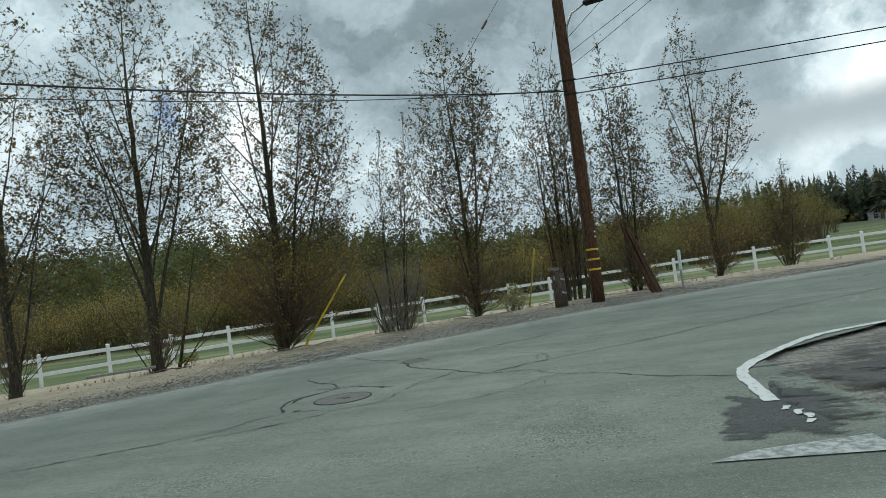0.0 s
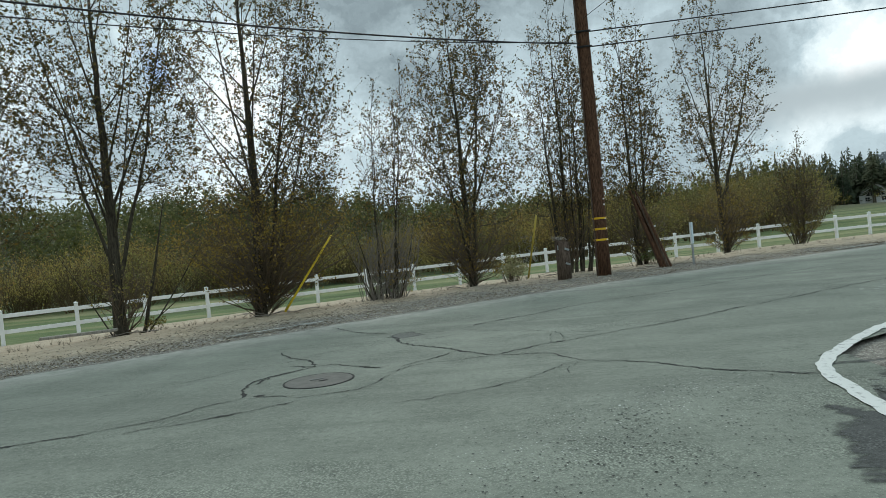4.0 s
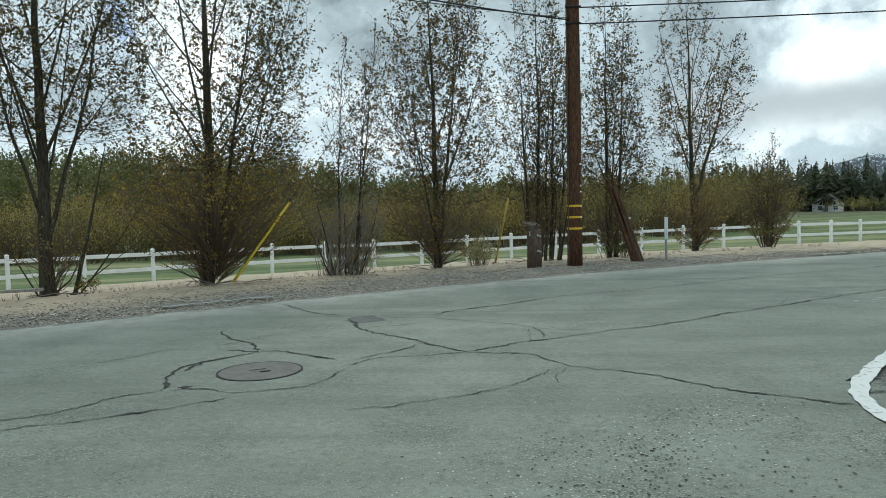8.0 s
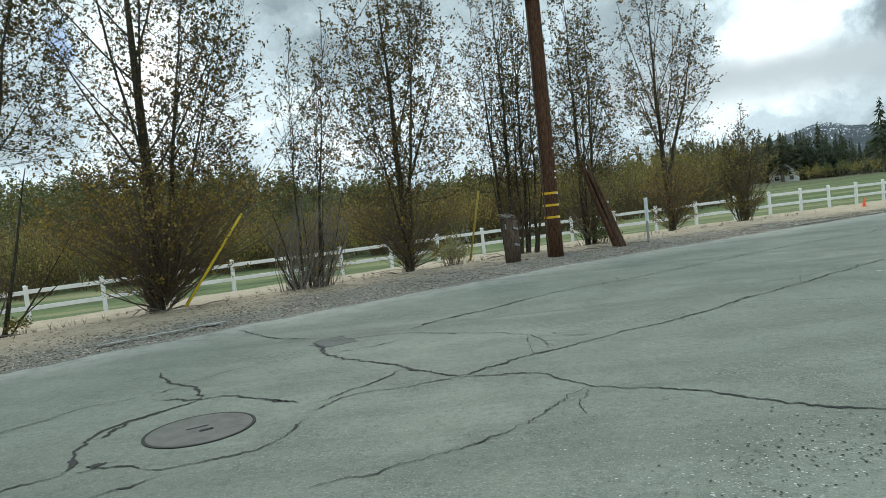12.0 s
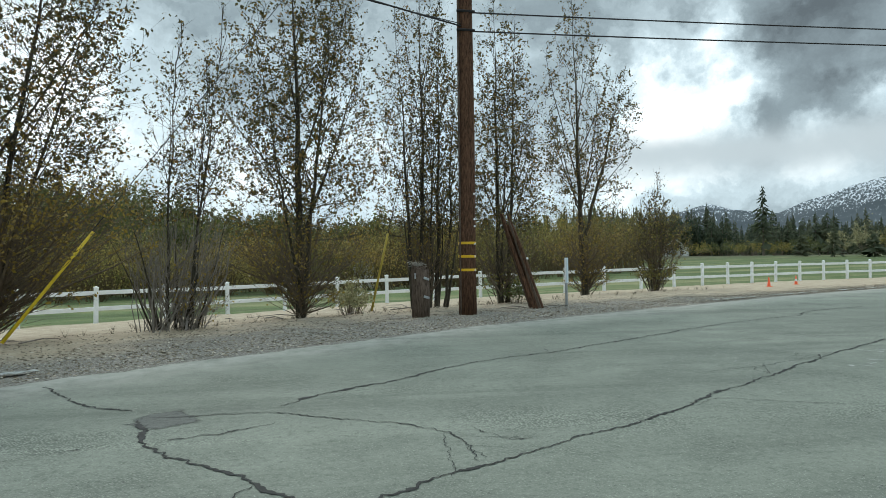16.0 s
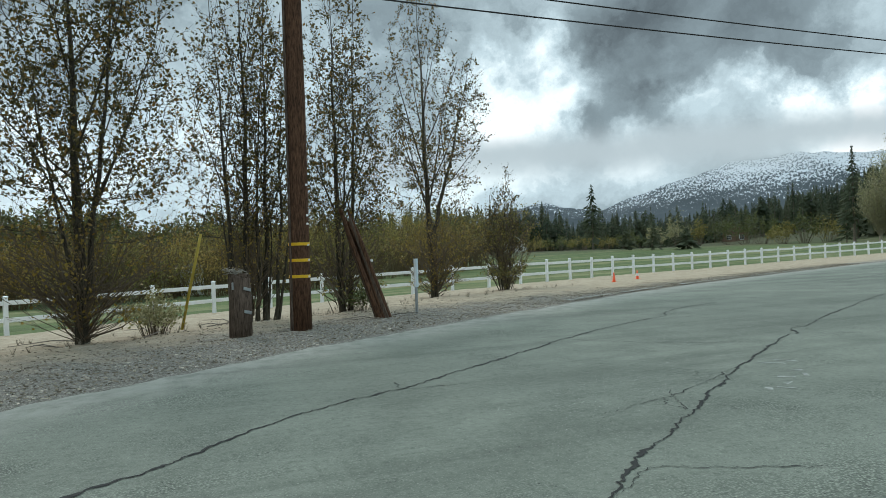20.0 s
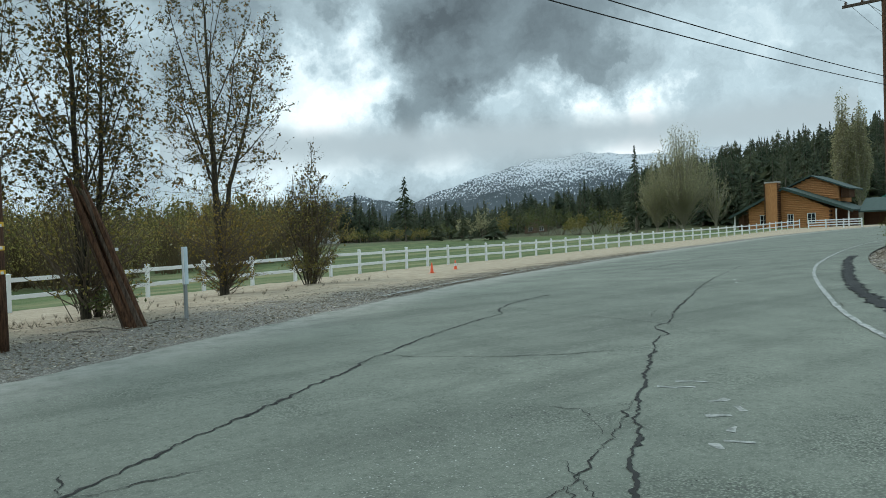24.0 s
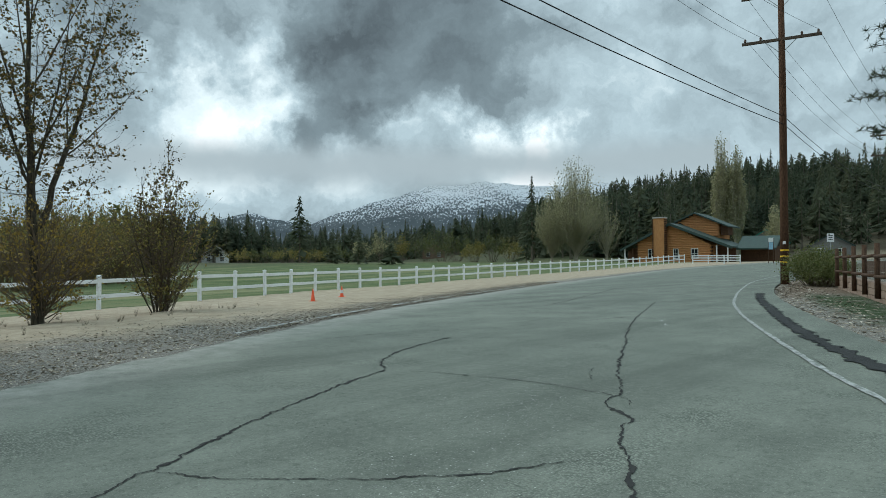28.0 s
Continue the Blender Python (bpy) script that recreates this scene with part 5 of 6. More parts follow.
poplar(on_verge(-3.45, 18.0), 14, "slender poplar stems over a grey leafless bush", [(0.1, 0.25, 0, 0, 5.7, 0.035, 0.55, 9, 0.35, 168), (0.4, 1.2, 0.1, 0, 6.1, 0.04, 0.61, 10, 0.4, 190), (0.5, 0.8, -0.2, 0, 5, 0.026, 0.44, 7, 0.4, 100)],
       [(1.0, 2.15, 130, 0.35, 0.05, 0.3, 0.2), (0.54, 0.7, 35, 1.48, 0.06, 0.6)], leaf_size=0.0605, leaves=2.4, low=0.34, twig=grey_twig, loose=[(0.0, -0.25, 0.02, 2.2, 0.03), (0.25, 0.05, 0.02, 2.4, 0.032), (0.6, 0.3, 0.02, 2.3, 0.03), (0.4, 0.15, 0.02, 2.5, 0.028), (-0.1, -0.45, 0.02, 1.9, 0.02)])
poplar(on_verge(-1.1, 20.4), 15, "poplar with several steep limbs and low spreading shoots", [(0, -0.15, 0, 0, 9.2, 0.106, 1.71, 22, 0.2, 716), (0.1, 0.95, 0.1, 0.9, 8.4, 0.054, 1.26, 15, 0.22, 470), (0, -1, -0.1, 0.9, 6.4, 0.036, 0.88, 9, 0.3, 224)],
       [(1.9, 2.35, 190, 2, 0.06, 0), (0.86, 0.9, 35, 1.95, 0.06, 0.1)], leaf_size=0.077, leaves=3.2, low=0.2)
poplar(on_verge(1.95, 22.4), 16, "clump of upright poplar stems with sparse leaves", [(-0.1, -0.1, 0, 0, 8.9, 0.079, 1.04, 14, 0.25, 369), (-0.3, -0.75, 0.1, 0, 7.7, 0.062, 0.99, 11, 0.25, 291), (0.3, 0.6, 0.2, 0, 8.2, 0.066, 0.99, 12, 0.25, 313), (0.1, 0.2, -0.3, 0, 6.4, 0.053, 0.88, 9, 0.3, 190), (0.5, 0.8, -0.1, 0, 6.9, 0.048, 0.66, 8, 0.3, 156)],
       [(0.92, 2.5, 124, 1.37, 0.06, 0)], leaf_size=0.0748, leaves=2.7, low=0.22, loose=[(-0.4, -0.12, 0.02, 2.9, 0.04), (0.6, 0.15, 0.02, 3.1, 0.04), (0.35, 0.02, 0.02, 3.0, 0.035), (-0.15, -0.05, 0.02, 3.2, 0.04)])
poplar(on_verge(4.25, 23.7), 17, "narrow poplar clump with low leafy shoots", [(0, -0.2, 0, 0, 8.9, 0.088, 1.1, 14, 0.25, 425), (0.2, 0.65, 0.1, 0, 8.2, 0.07, 0.99, 13, 0.25, 358), (0, 0.1, -0.3, 0.4, 6.6, 0.043, 0.99, 9, 0.3, 224)],
       [(1.4, 2.5, 140, 2.4, 0.062, 0), (0.97, 1, 29, 2.93, 0.065, 0.3)], leaf_size=0.0792, leaves=2.8, low=0.2, bush=willow_leaf)
poplar(on_verge(8.5, 28.4), 28, "tall open poplar forking low over a russet bush", [(0, -0.45, 0, 0, 11.0, 0.12, 1.65, 20, 0.27, 580), (0.0, 2.3, 0.2, 2.3, 8.7, 0.075, 1.1, 13, 0.25, 320), (0.0, -1.5, -0.2, 2.6, 6.4, 0.04, 0.8, 8, 0.3, 160)],
       [(1.8, 2.75, 190, 2.6, 0.066, 0.1), (0.85, 0.9, 40, 2.94, 0.065, 0.1)], leaf_size=0.0836, leaves=2.8, low=0.19)
poplar(on_verge(11.6, 29.3), 19, "bushy young poplar with pale green shoots", [(0, 0.25, 0, 0, 4.6, 0.04, 0.5, 7, 0.35, 95), (0.15, 0.75, 0.1, 0, 3.7, 0.03, 0.45, 6, 0.35, 60), (-0.1, -0.55, 0.1, 0, 3.5, 0.03, 0.45, 6, 0.35, 60)],
       [(1.45, 3.2, 190, 2.6, 0.066, 0.05), (0.75, 1.1, 74, 3.78, 0.065, 0)], leaf_size=0.077, leaves=2.0, bush=willow_leaf, low=0.45, loose=[(-0.2, -0.3, 0.02, 2.6, 0.025), (0.2, 0.35, 0.02, 2.8, 0.025), (0.05, 0.05, 0.02, 3.0, 0.025), (0.3, 0.7, 0.01, 2.4, 0.02), (-0.25, -0.7, 0.01, 2.2, 0.02)])


# ---- woods and bushes beyond the fence ----
def clump(rng, wood, leaf, at, wide, tall, stems, count, size, twigs=0):
    """One rounded twiggy bush: stems with leaves gathered in uneven tufts, thinner towards the ground."""
    draw = np.random.default_rng(rng.randrange(1 << 30))
    a, o = draw.uniform(0, 6.283, stems), draw.random(stems) ** 0.6
    out, foot0 = np.column_stack([np.cos(a), np.sin(a), np.zeros(stems)]), np.array(at, float)
    top = foot0 + out * (o * wide)[:, None]
    top[:, 2] += tall * (1 - 0.5 * o * o) * draw.uniform(0.72, 1.06, stems)
    mid = (foot0 + top) / 2 + out * wide * 0.12
    foot = foot0 + out * (o * wide * 0.25)[:, None] - (0, 0, 0.2)
    thick = min(0.04, 0.011 * tall)
    wood.rods(foot, mid, thick, thick * 0.6)
    wood.rods(mid, top, thick * 0.6, thick * 0.2)
    loose = min(0.34, 0.15 * wide)
    if twigs:
        k = draw.integers(0, stems, twigs)
        p = mid[k] + (top - mid)[k] * draw.uniform(-0.6, 1.0, (twigs, 1)) + draw.normal(0, loose, (twigs, 3))
        rise = np.column_stack([draw.normal(0, 0.2, (twigs, 2)) + out[k, :2] * 0.25, np.ones(twigs)]) * draw.uniform(0.3, 0.9, (twigs, 1)) * min(1, tall / 4)
        w3 = np.column_stack([-out[k, 1], out[k, 0], np.zeros(twigs)]) * 0.018
        i0 = len(wood.v)
        wood.v.extend(map(tuple, np.stack([p - w3, p + w3, p + rise], axis=1).reshape(-1, 3).tolist()))
        wood.f.extend([(i0 + 3 * i, i0 + 3 * i + 1, i0 + 3 * i + 2) for i in range(twigs)])
    k = draw.integers(0, stems, count)
    p = mid[k] + (top - mid)[k] * np.sqrt(draw.uniform(0.0, 1.15, (count, 1))) * 1.25 - (top - mid)[k] * 0.25 * draw.random((count, 1))
    leaf.leaves(p + draw.normal(0, loose, (count, 3)), size * draw.uniform(0.6, 1.5, count), draw)


def conifer_shape(rng, tall, wide, layers, arms, wood, leaf, at, droop=0.35, gap=0.12, taper=0.85):
    """A conifer: ragged drooping sprays set at uneven heights about a stem."""
    x, y, z = at
    wood.tube([(x, y, z - 0.5), (x, y, z + tall * 0.5), (x, y, z + tall)], [tall * 0.016, tall * 0.01, tall * 0.002], 4, False)
    step = tall * (1 - gap) / layers
    side_a, side_b = rng.uniform(0, 6.28), rng.uniform(0.0, 0.35)
    for i in range(layers):
        f0 = gap + (1 - gap) * i / layers
        bulge = rng.uniform(0.65, 1.2)
        for j in range(arms):
            if rng.random() < 0.14:
                continue
            a = 6.283 * (j + rng.random()) / arms
            f = min(0.985, max(gap * 0.8, f0 + rng.gauss(0, 0.8) * step / tall))
            rr = (wide * (1 - f) ** taper * bulge + wide * 0.05) * rng.uniform(0.5, 1.2) * (1 + side_b * math.cos(a - side_a))
            h = z + tall * f
            dx, dy = math.cos(a), math.sin(a)
            b = step * rng.uniform(0.5, 1.4)
            wdt = rr * rng.uniform(0.10, 0.26) + 0.05
            sag = rr * droop * rng.uniform(-0.1, 1.5)
            inner = rng.uniform(0.05, 0.4)
            tip = (x + dx * rr, y + dy * rr, h - sag)
            k = len(leaf.v)
            leaf.v.extend([(x + dx * rr * inner, y + dy * rr * inner, h + b * 0.8), (x + dx * rr * 0.6 - dy * wdt, y + dy * rr * 0.6 + dx * wdt, h - sag * rng.uniform(0.1, 0.7)), tip, (x + dx * rr * 0.6 + dy * wdt, y + dy * rr * 0.6 - dx * wdt, h - sag * rng.uniform(0.4, 1.1))])
            leaf.f.append((k, k + 1, k + 2, k + 3))


rng = random.Random(77)
wood, leaf = Shape(), Shape()
for i in range(285):
    a = radians(rng.uniform(64, 150))
    r = rng.uniform(46, 60) if i % 3 else rng.uniform(60, 95)
    if math.degrees(a) < 80:
        r += (80 - math.degrees(a)) * 2.2
    x, y = math.cos(a) * r, 6 + math.sin(a) * r
    big = noise.noise(Vector((x * 0.06, y * 0.06, 9)))
    clump(rng, wood, leaf, (x, y, height(x, y)), rng.uniform(1.8, 3.6), (rng.uniform(2.6, 5.0) + (r - 50) * 0.03) * (1 + 0.32 * big) * (1.22 if math.degrees(a) < 86 else 1), 18, 760, 0.132, 420)
thicket = thing("willow_thicket", (0, 0, 0), "dense olive and russet willow thicket beyond the field", "bushes", kind="stuff")
part("stems", wood, thicket_twig, thicket)
part("foliage", leaf, thicket_leaf, thicket)

wood, leaf = Shape(), Shape()


def wooded(count, a0, a1, r0, r1, tall0, tall1, seed):
    rg = random.Random(seed)
    for i in range(count):
        a, r = radians(rg.uniform(a0, a1)), math.sqrt(rg.uniform(r0 * r0, r1 * r1))
        x, y = math.cos(a) * r, 10 + math.sin(a) * r
        if 8 < math.degrees(a) < 24 and r < 168:
            continue
        stand = noise.noise(Vector((x * 0.035, y * 0.035, seed)))
        t = rg.uniform(tall0, tall1) * (1 + 0.22 * stand) * (1.2 if rg.random() < 0.06 else 1)
        conifer_shape(rg, t, t * rg.uniform(0.13, 0.34), rg.randint(13, 20), rg.randint(8, 12), wood, leaf, (x, y, height(x, y)), rg.uniform(0.1, 0.5), rg.uniform(0.03, 0.3), rg.uniform(0.45, 0.95))


wooded(1500, -8, 36, 158, 350, 7, 15.5, 1)
wooded(680, 34, 68, 225, 340, 7, 14, 2)
wooded(70, 70, 104, 130, 230, 4.5, 8, 3)
wooded(130, 58.5, 71, 232, 275, 11, 18, 5)
wooded(60, -40, -6, 170, 330, 11, 19, 4)
round_wood, round_leaf = Shape(), Shape()
rg = random.Random(8)
for i in range(430):
    a, r = radians(rg.uniform(66, 150)), rg.uniform(92, 200)
    x, y = math.cos(a) * r, 10 + math.sin(a) * r
    clump(rg, round_wood, round_leaf, (x, y, height(x, y)), rg.uniform(3.5, 6), rg.uniform(5.5, 9.5) * (1 + 0.4 * min(1, max(0, (math.degrees(a) - 98) / 10))), 12, 360, 0.55)
copse = thing("mixed_woodland", (0, 0, 0), "dark olive mixed woodland on the low hill", "woodland", kind="stuff")
part("stems", round_wood, twig_bark, copse)
part("foliage", round_leaf, copse_leaf, copse)
woods = thing("conifer_forest", (0, 0, 0), "dark green conifer forest on the hillsides", "forest", kind="stuff")
part("trunks", wood, pale_bark, woods)
part("needles", leaf, fir_leaf, woods)


def lone_conifer(at, tall, wide, layers, arms, seed, label, gap=0.12):
    rg = random.Random(seed)
    t = thing("conifer_tree", (at[0], at[1], height(*at)), label, "tree")
    wd, lf = Shape(), Shape()
    conifer_shape(rg, tall, wide, layers, arms, wd, lf, (0, 0, 0), 0.25, gap, 0.7)
    part("trunk", wd, pale_bark, t)
    part("crown", lf, fir_leaf, t)


lone_conifer((97.2, 148.0), 16.2, 4.4, 20, 9, 31, "tall ragged pine standing above the tree line", 0.2)
lone_conifer((88.6, 123.4), 4.4, 2.6, 14, 12, 32, "small dark fir on the field")
lone_conifer((86.6, 112.3), 5.6, 2.4, 16, 12, 33, "dark fir on the field")
lone_conifer((87.8, 104.6), 4.0, 3.2, 13, 12, 34, "broad low fir on the field")
lone_conifer((117.5, 93.8), 18.0, 2.6, 30, 9, 35, "slender dark spruce beside a pale tree", 0.25)
lone_conifer((113.0, 92.0), 7.0, 2.0, 16, 9, 36, "small fir by the houses")
lone_conifer((160.0, 58.0), 15.0, 4.0, 24, 10, 37, "broad blue-green spruce behind the log house")
lone_conifer((163.0, 30.0), 16.0, 4.2, 24, 10, 38, "broad spruce at the foot of the hill")
lone_conifer((150.0, 22.0), 13.0, 3.6, 22, 10, 39, "spruce beside the road bend")


# ---- mountain ----
def build_mountain(n):
    p = place_of(n)
    flank = n.add("ShaderNodeCombineXYZ", {0: n.add("ShaderNodeAttribute", attribute_name="along").outputs["Fac"], 1: n.math("MULTIPLY", n.add("ShaderNodeSeparateXYZ", {0: p}).outputs[2], 0.6)}).outputs[0]
    tree_dots = n.noise(flank, 0.17, 4, 0.72)
    rock = n.noise(p, 0.006, 5, 0.6)
    h = n.add("ShaderNodeSeparateXYZ", {0: p}).outputs[2]
    snowline = n.add("ShaderNodeMapRange", {"Value": h, "From Min": 70.0, "From Max": 230.0, "To Min": -0.11, "To Max": 0.075}).outputs[0]
    snow = n.ramp(n.math("ADD", n.math("ADD", tree_dots, snowline), n.math("MULTIPLY", n.math("SUBTRACT", rock, 0.5), 0.35)), [(0.515, 0.0), (0.585, 1.0)])
    # The rock colour is paler and bluer, with distance haze mixed into it.
    c = n.mix(snow, n.mix(rock, (0.036, 0.048, 0.054), (0.08, 0.095, 0.105)), (0.52, 0.56, 0.60))
    return surface(n, c, 0.9, spec=0.1)


mountain_mat = material("hazed_snowy_forested_mountain", build_mountain)
az = np.linspace(-40, 175, 260)
ridge = np.interp(az, [-40, 10, 30, 36, 40, 43.5, 47, 50, 52.5, 54.5, 57, 59.6, 62, 63.6, 66, 70, 90, 120, 175], [5.5, 6.2, 6.6, 6.4, 6.9, 6.5, 5.9, 4.9, 4.2, 3.3, 3.5, 4.2, 3.6, 3.0, 1.9, 1.2, 1.0, 1.0, 1.2])
mount = Shape()
rows_m = 26
for j in range(rows_m):
    f = j / (rows_m - 1)
    for a, e in zip(az, ridge):
        r = 1300 + 1300 * f
        bump = noise.noise(Vector((a * 0.35, f * 5, 1))) * 0.12 + noise.noise(Vector((a * 1.3, f * 14, 2))) * 0.05
        z = math.tan(radians(e)) * 2600 * (f ** 1.15) * (1 + bump * (1 - 0.5 * f)) + noise.noise(Vector((a * 4, f * 40, 3))) * 9 - 4
        mount.v.append((4 + r * math.cos(radians(a)), 12 + r * math.sin(radians(a)), z if f > 0 else -12))
mount.f = [(j * 260 + i, j * 260 + i + 1, (j + 1) * 260 + i + 1, (j + 1) * 260 + i) for j in range(rows_m - 1) for i in range(259)]
peak = part("mountain_backdrop", mount, mountain_mat, smooth=True)
peak.data.attributes.new("along", "FLOAT", "POINT").data.foreach_set("value", np.tile(az * 36.0, rows_m).astype(np.float32))
tagged(peak, "snow-dusted forested mountain under low cloud", "mountain", kind="structure")


# A see-through sheet; the cloud's brightness is painted in as its own glow.
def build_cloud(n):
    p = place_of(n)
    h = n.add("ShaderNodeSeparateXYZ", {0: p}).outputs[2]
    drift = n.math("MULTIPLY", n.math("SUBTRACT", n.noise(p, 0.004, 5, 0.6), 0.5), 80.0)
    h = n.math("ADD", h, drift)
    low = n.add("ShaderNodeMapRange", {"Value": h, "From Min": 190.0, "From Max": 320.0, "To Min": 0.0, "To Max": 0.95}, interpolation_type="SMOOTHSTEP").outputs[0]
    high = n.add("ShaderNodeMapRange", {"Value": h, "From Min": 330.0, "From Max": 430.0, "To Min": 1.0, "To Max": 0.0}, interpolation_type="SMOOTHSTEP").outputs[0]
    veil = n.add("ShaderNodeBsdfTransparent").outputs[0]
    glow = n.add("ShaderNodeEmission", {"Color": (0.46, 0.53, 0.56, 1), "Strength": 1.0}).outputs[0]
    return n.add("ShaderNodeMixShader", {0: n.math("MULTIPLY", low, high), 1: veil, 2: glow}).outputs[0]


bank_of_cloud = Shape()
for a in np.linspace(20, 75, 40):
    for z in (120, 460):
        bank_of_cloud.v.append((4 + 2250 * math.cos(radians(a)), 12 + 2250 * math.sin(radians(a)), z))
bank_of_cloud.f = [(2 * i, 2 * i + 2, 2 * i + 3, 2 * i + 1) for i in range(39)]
veil = part("cloud_backdrop", bank_of_cloud, material("glowing_low_cloud", build_cloud))
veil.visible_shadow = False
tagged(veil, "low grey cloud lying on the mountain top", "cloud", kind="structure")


# ---- broadleaf trees and shrubs round the field ----
def plume_tree(at, seed, tall, wide, stems, count, size, label):
    """A budding tree whose fine limbs fan up into a soft crown."""
    rg = random.Random(seed)
    t = thing("broadleaf_tree", (at[0], at[1], height(*at)), label, "tree", "trees by the log house")
    wd, lf = Shape(), Shape()
    wd.tube([(0, 0, -0.3), (0.1, 0, tall * 0.2), (0, 0.1, tall * 0.5)], [tall * 0.02, tall * 0.016, tall * 0.006], 8, False)
    for k in range(stems):
        a, o = rg.uniform(0, 6.28), rg.random() ** 0.55
        foot = Vector((0, 0, tall * rg.uniform(0.03, 0.3)))
        top = Vector((math.cos(a) * o * wide, math.sin(a) * o * wide, tall * (1.02 - 0.5 * o ** 2.2) * rg.uniform(0.72, 1.03)))
        mid = foot.lerp(top, 0.5) + Vector((math.cos(a), math.sin(a), 0)) * wide * 0.16 * o
        wd.tube([foot, mid, top], [tall * 0.004, tall * 0.0025, 0.01], 3, False)
        for c in range(count):
            u = rg.uniform(0.12, 1.03)
            p = foot.lerp(mid, u * 2) if u < 0.5 else mid.lerp(top, u * 2 - 1)
            lf.leaf(p + Vector((rg.gauss(0, 0.045 * wide + 0.12), rg.gauss(0, 0.045 * wide + 0.12), rg.gauss(0, 0.3))), size * rg.uniform(0.5, 1.4), rg)
    part("trunk", wd, straw_bark, t)
    part("crown", lf, pale_leaf, t)


plume_tree((118.6, 83.9), 51, 20.5, 7.0, 190, 120, 0.22, "large pale budding tree with a broad rounded crown")
plume_tree((116.2, 88.0), 52, 15.0, 4.0, 90, 80, 0.25, "pale budding tree beside a larger one")
plume_tree((122.0, 79.0), 53, 13.0, 3.4, 60, 40, 0.22, "thin pale tree near the log house")
plume_tree((154.0, 68.6), 54, 26.0, 2.3, 130, 110, 0.33, "tall narrow pale poplar behind the log house")
plume_tree((155.0, 65.8), 55, 25.0, 2.3, 130, 110, 0.33, "tall narrow pale poplar behind the log house")
plume_tree((144.2, 54.4), 56, 11.0, 2.2, 60, 60, 0.3, "small tawny tree beside the road")


def shrub(at, seed, wide, tall, stems, count, size, label, mat, twigs=None, name="shrub"):
    rg = random.Random(seed)
    t = thing(name, (at[0], at[1], height(*at)), label, "shrub", "shrubs along the field")
    wd, lf = Shape(), Shape()
    clump(rg, wd, lf, (0, 0, 0), wide, tall, stems, count, size)
    part("stem", wd, twigs or twig_bark, t)
    part("foliage", lf, mat, t)


for k, (azimuth, r, wide, tall, mat) in enumerate(((48.6, 185, 3.4, 8.5, pale_leaf), (47.0, 180, 2.6, 6.5, willow_leaf), (44.8, 165, 4.6, 6.2, shrub_leaf), (43.4, 160, 4.8, 7.0, shrub_leaf), (42.2, 158, 4.2, 6.6, shrub_leaf),
                                                   (40.6, 150, 3.4, 4.2, willow_leaf), (39.2, 150, 4.0, 6.4, shrub_leaf), (37.6, 150, 3.4, 4.6, willow_leaf), (50.4, 190, 4.0, 5.5, pale_leaf), (60.6, 190, 6.0, 3.6, willow_leaf),
                                                   (58.4, 185, 6.0, 4.0, shrub_leaf), (56.6, 180, 6.0, 3.8, willow_leaf), (59.6, 235, 6.0, 5.2, willow_leaf), (65.5, 190, 6.0, 4.4, willow_leaf), (54.6, 170, 4.0, 3.2, willow_leaf), (52.6, 186, 5.0, 4.4, shrub_leaf))):
    x, y = 4 + r * math.cos(radians(azimuth)), 12 + r * math.sin(radians(azimuth))
    shrub((x, y), 200 + k, wide, tall, 22, 900, 0.34, "rounded olive shrub at the far side of the field", mat)
shrub((37.4, 20.3), 240, 1.35, 1.5, 90, 12000, 0.075, "low rounded green bush beside the pole", bush_green)
shrub((36.4, 19.6), 241, 1.0, 1.2, 60, 5000, 0.07, "low twiggy bush beside the pole", bush_green)
shrub((0.0, 21.3), 242, 0.55, 0.75, 40, 1500, 0.06, "small leafy weed clump by the guy wire", pale_leaf)
shrub((4.6, 23.2), 243, 0.4, 0.55, 26, 500, 0.06, "small leafy weed clump by the trees", shrub_leaf)
shrub((-8.1, 15.6), 244, 0.22, 0.4, 14, 260, 0.045, "dry weed clump at the foot of a tree", willow_leaf)


# ---- log house ----
log_wood = material("honey_coloured_logs", make_bark((0.40, 0.18, 0.07), (0.58, 0.29, 0.125), 0.4))
dark_log = material("dark_log_ends_and_porch_shade", make_bark((0.06, 0.03, 0.018), (0.14, 0.075, 0.04), 0.8))
green_roof = plain("dark_green_roofing", (0.03, 0.055, 0.045), 0.6, 0, 0.2, 2.0)
teal_roof = plain("teal_metal_roofing", (0.03, 0.22, 0.17), 0.5, 0, 0.1, 2.0)
grey_wall = plain("grey_boarding", (0.2, 0.2, 0.19), 0.8, 0, 0.15, 2.0)
brown_wall = plain("brown_boarding", (0.16, 0.10, 0.065), 0.8, 0, 0.15, 2.0)
white_trim = plain("white_painted_trim", (0.75, 0.75, 0.73), 0.5)
window_glass = material("dark_window_glass", lambda n: surface(n, (0.02, 0.025, 0.03), 0.08, spec=0.6))
blue_panel = plain("pale_blue_sign", (0.30, 0.48, 0.60), 0.5)
mortar_cap = plain("chimney_cap", (0.45, 0.42, 0.38), 0.8)


def log_wall(parent, x0, x1, y, z0, top_at, step=0.3):
    """A wall of stacked round logs; top_at(x) gives the roof line."""
    z = z0 + step / 2
    while True:
        xs = [x for x in np.linspace(x0, x1, 80) if top_at(x) > z + step * 0.3]
        if len(xs) < 4:
            break
        part("log", Shape().tube([(xs[0], y, z), (xs[-1], y, z)], step * 0.54, 8), log_wood, parent)
        z += step


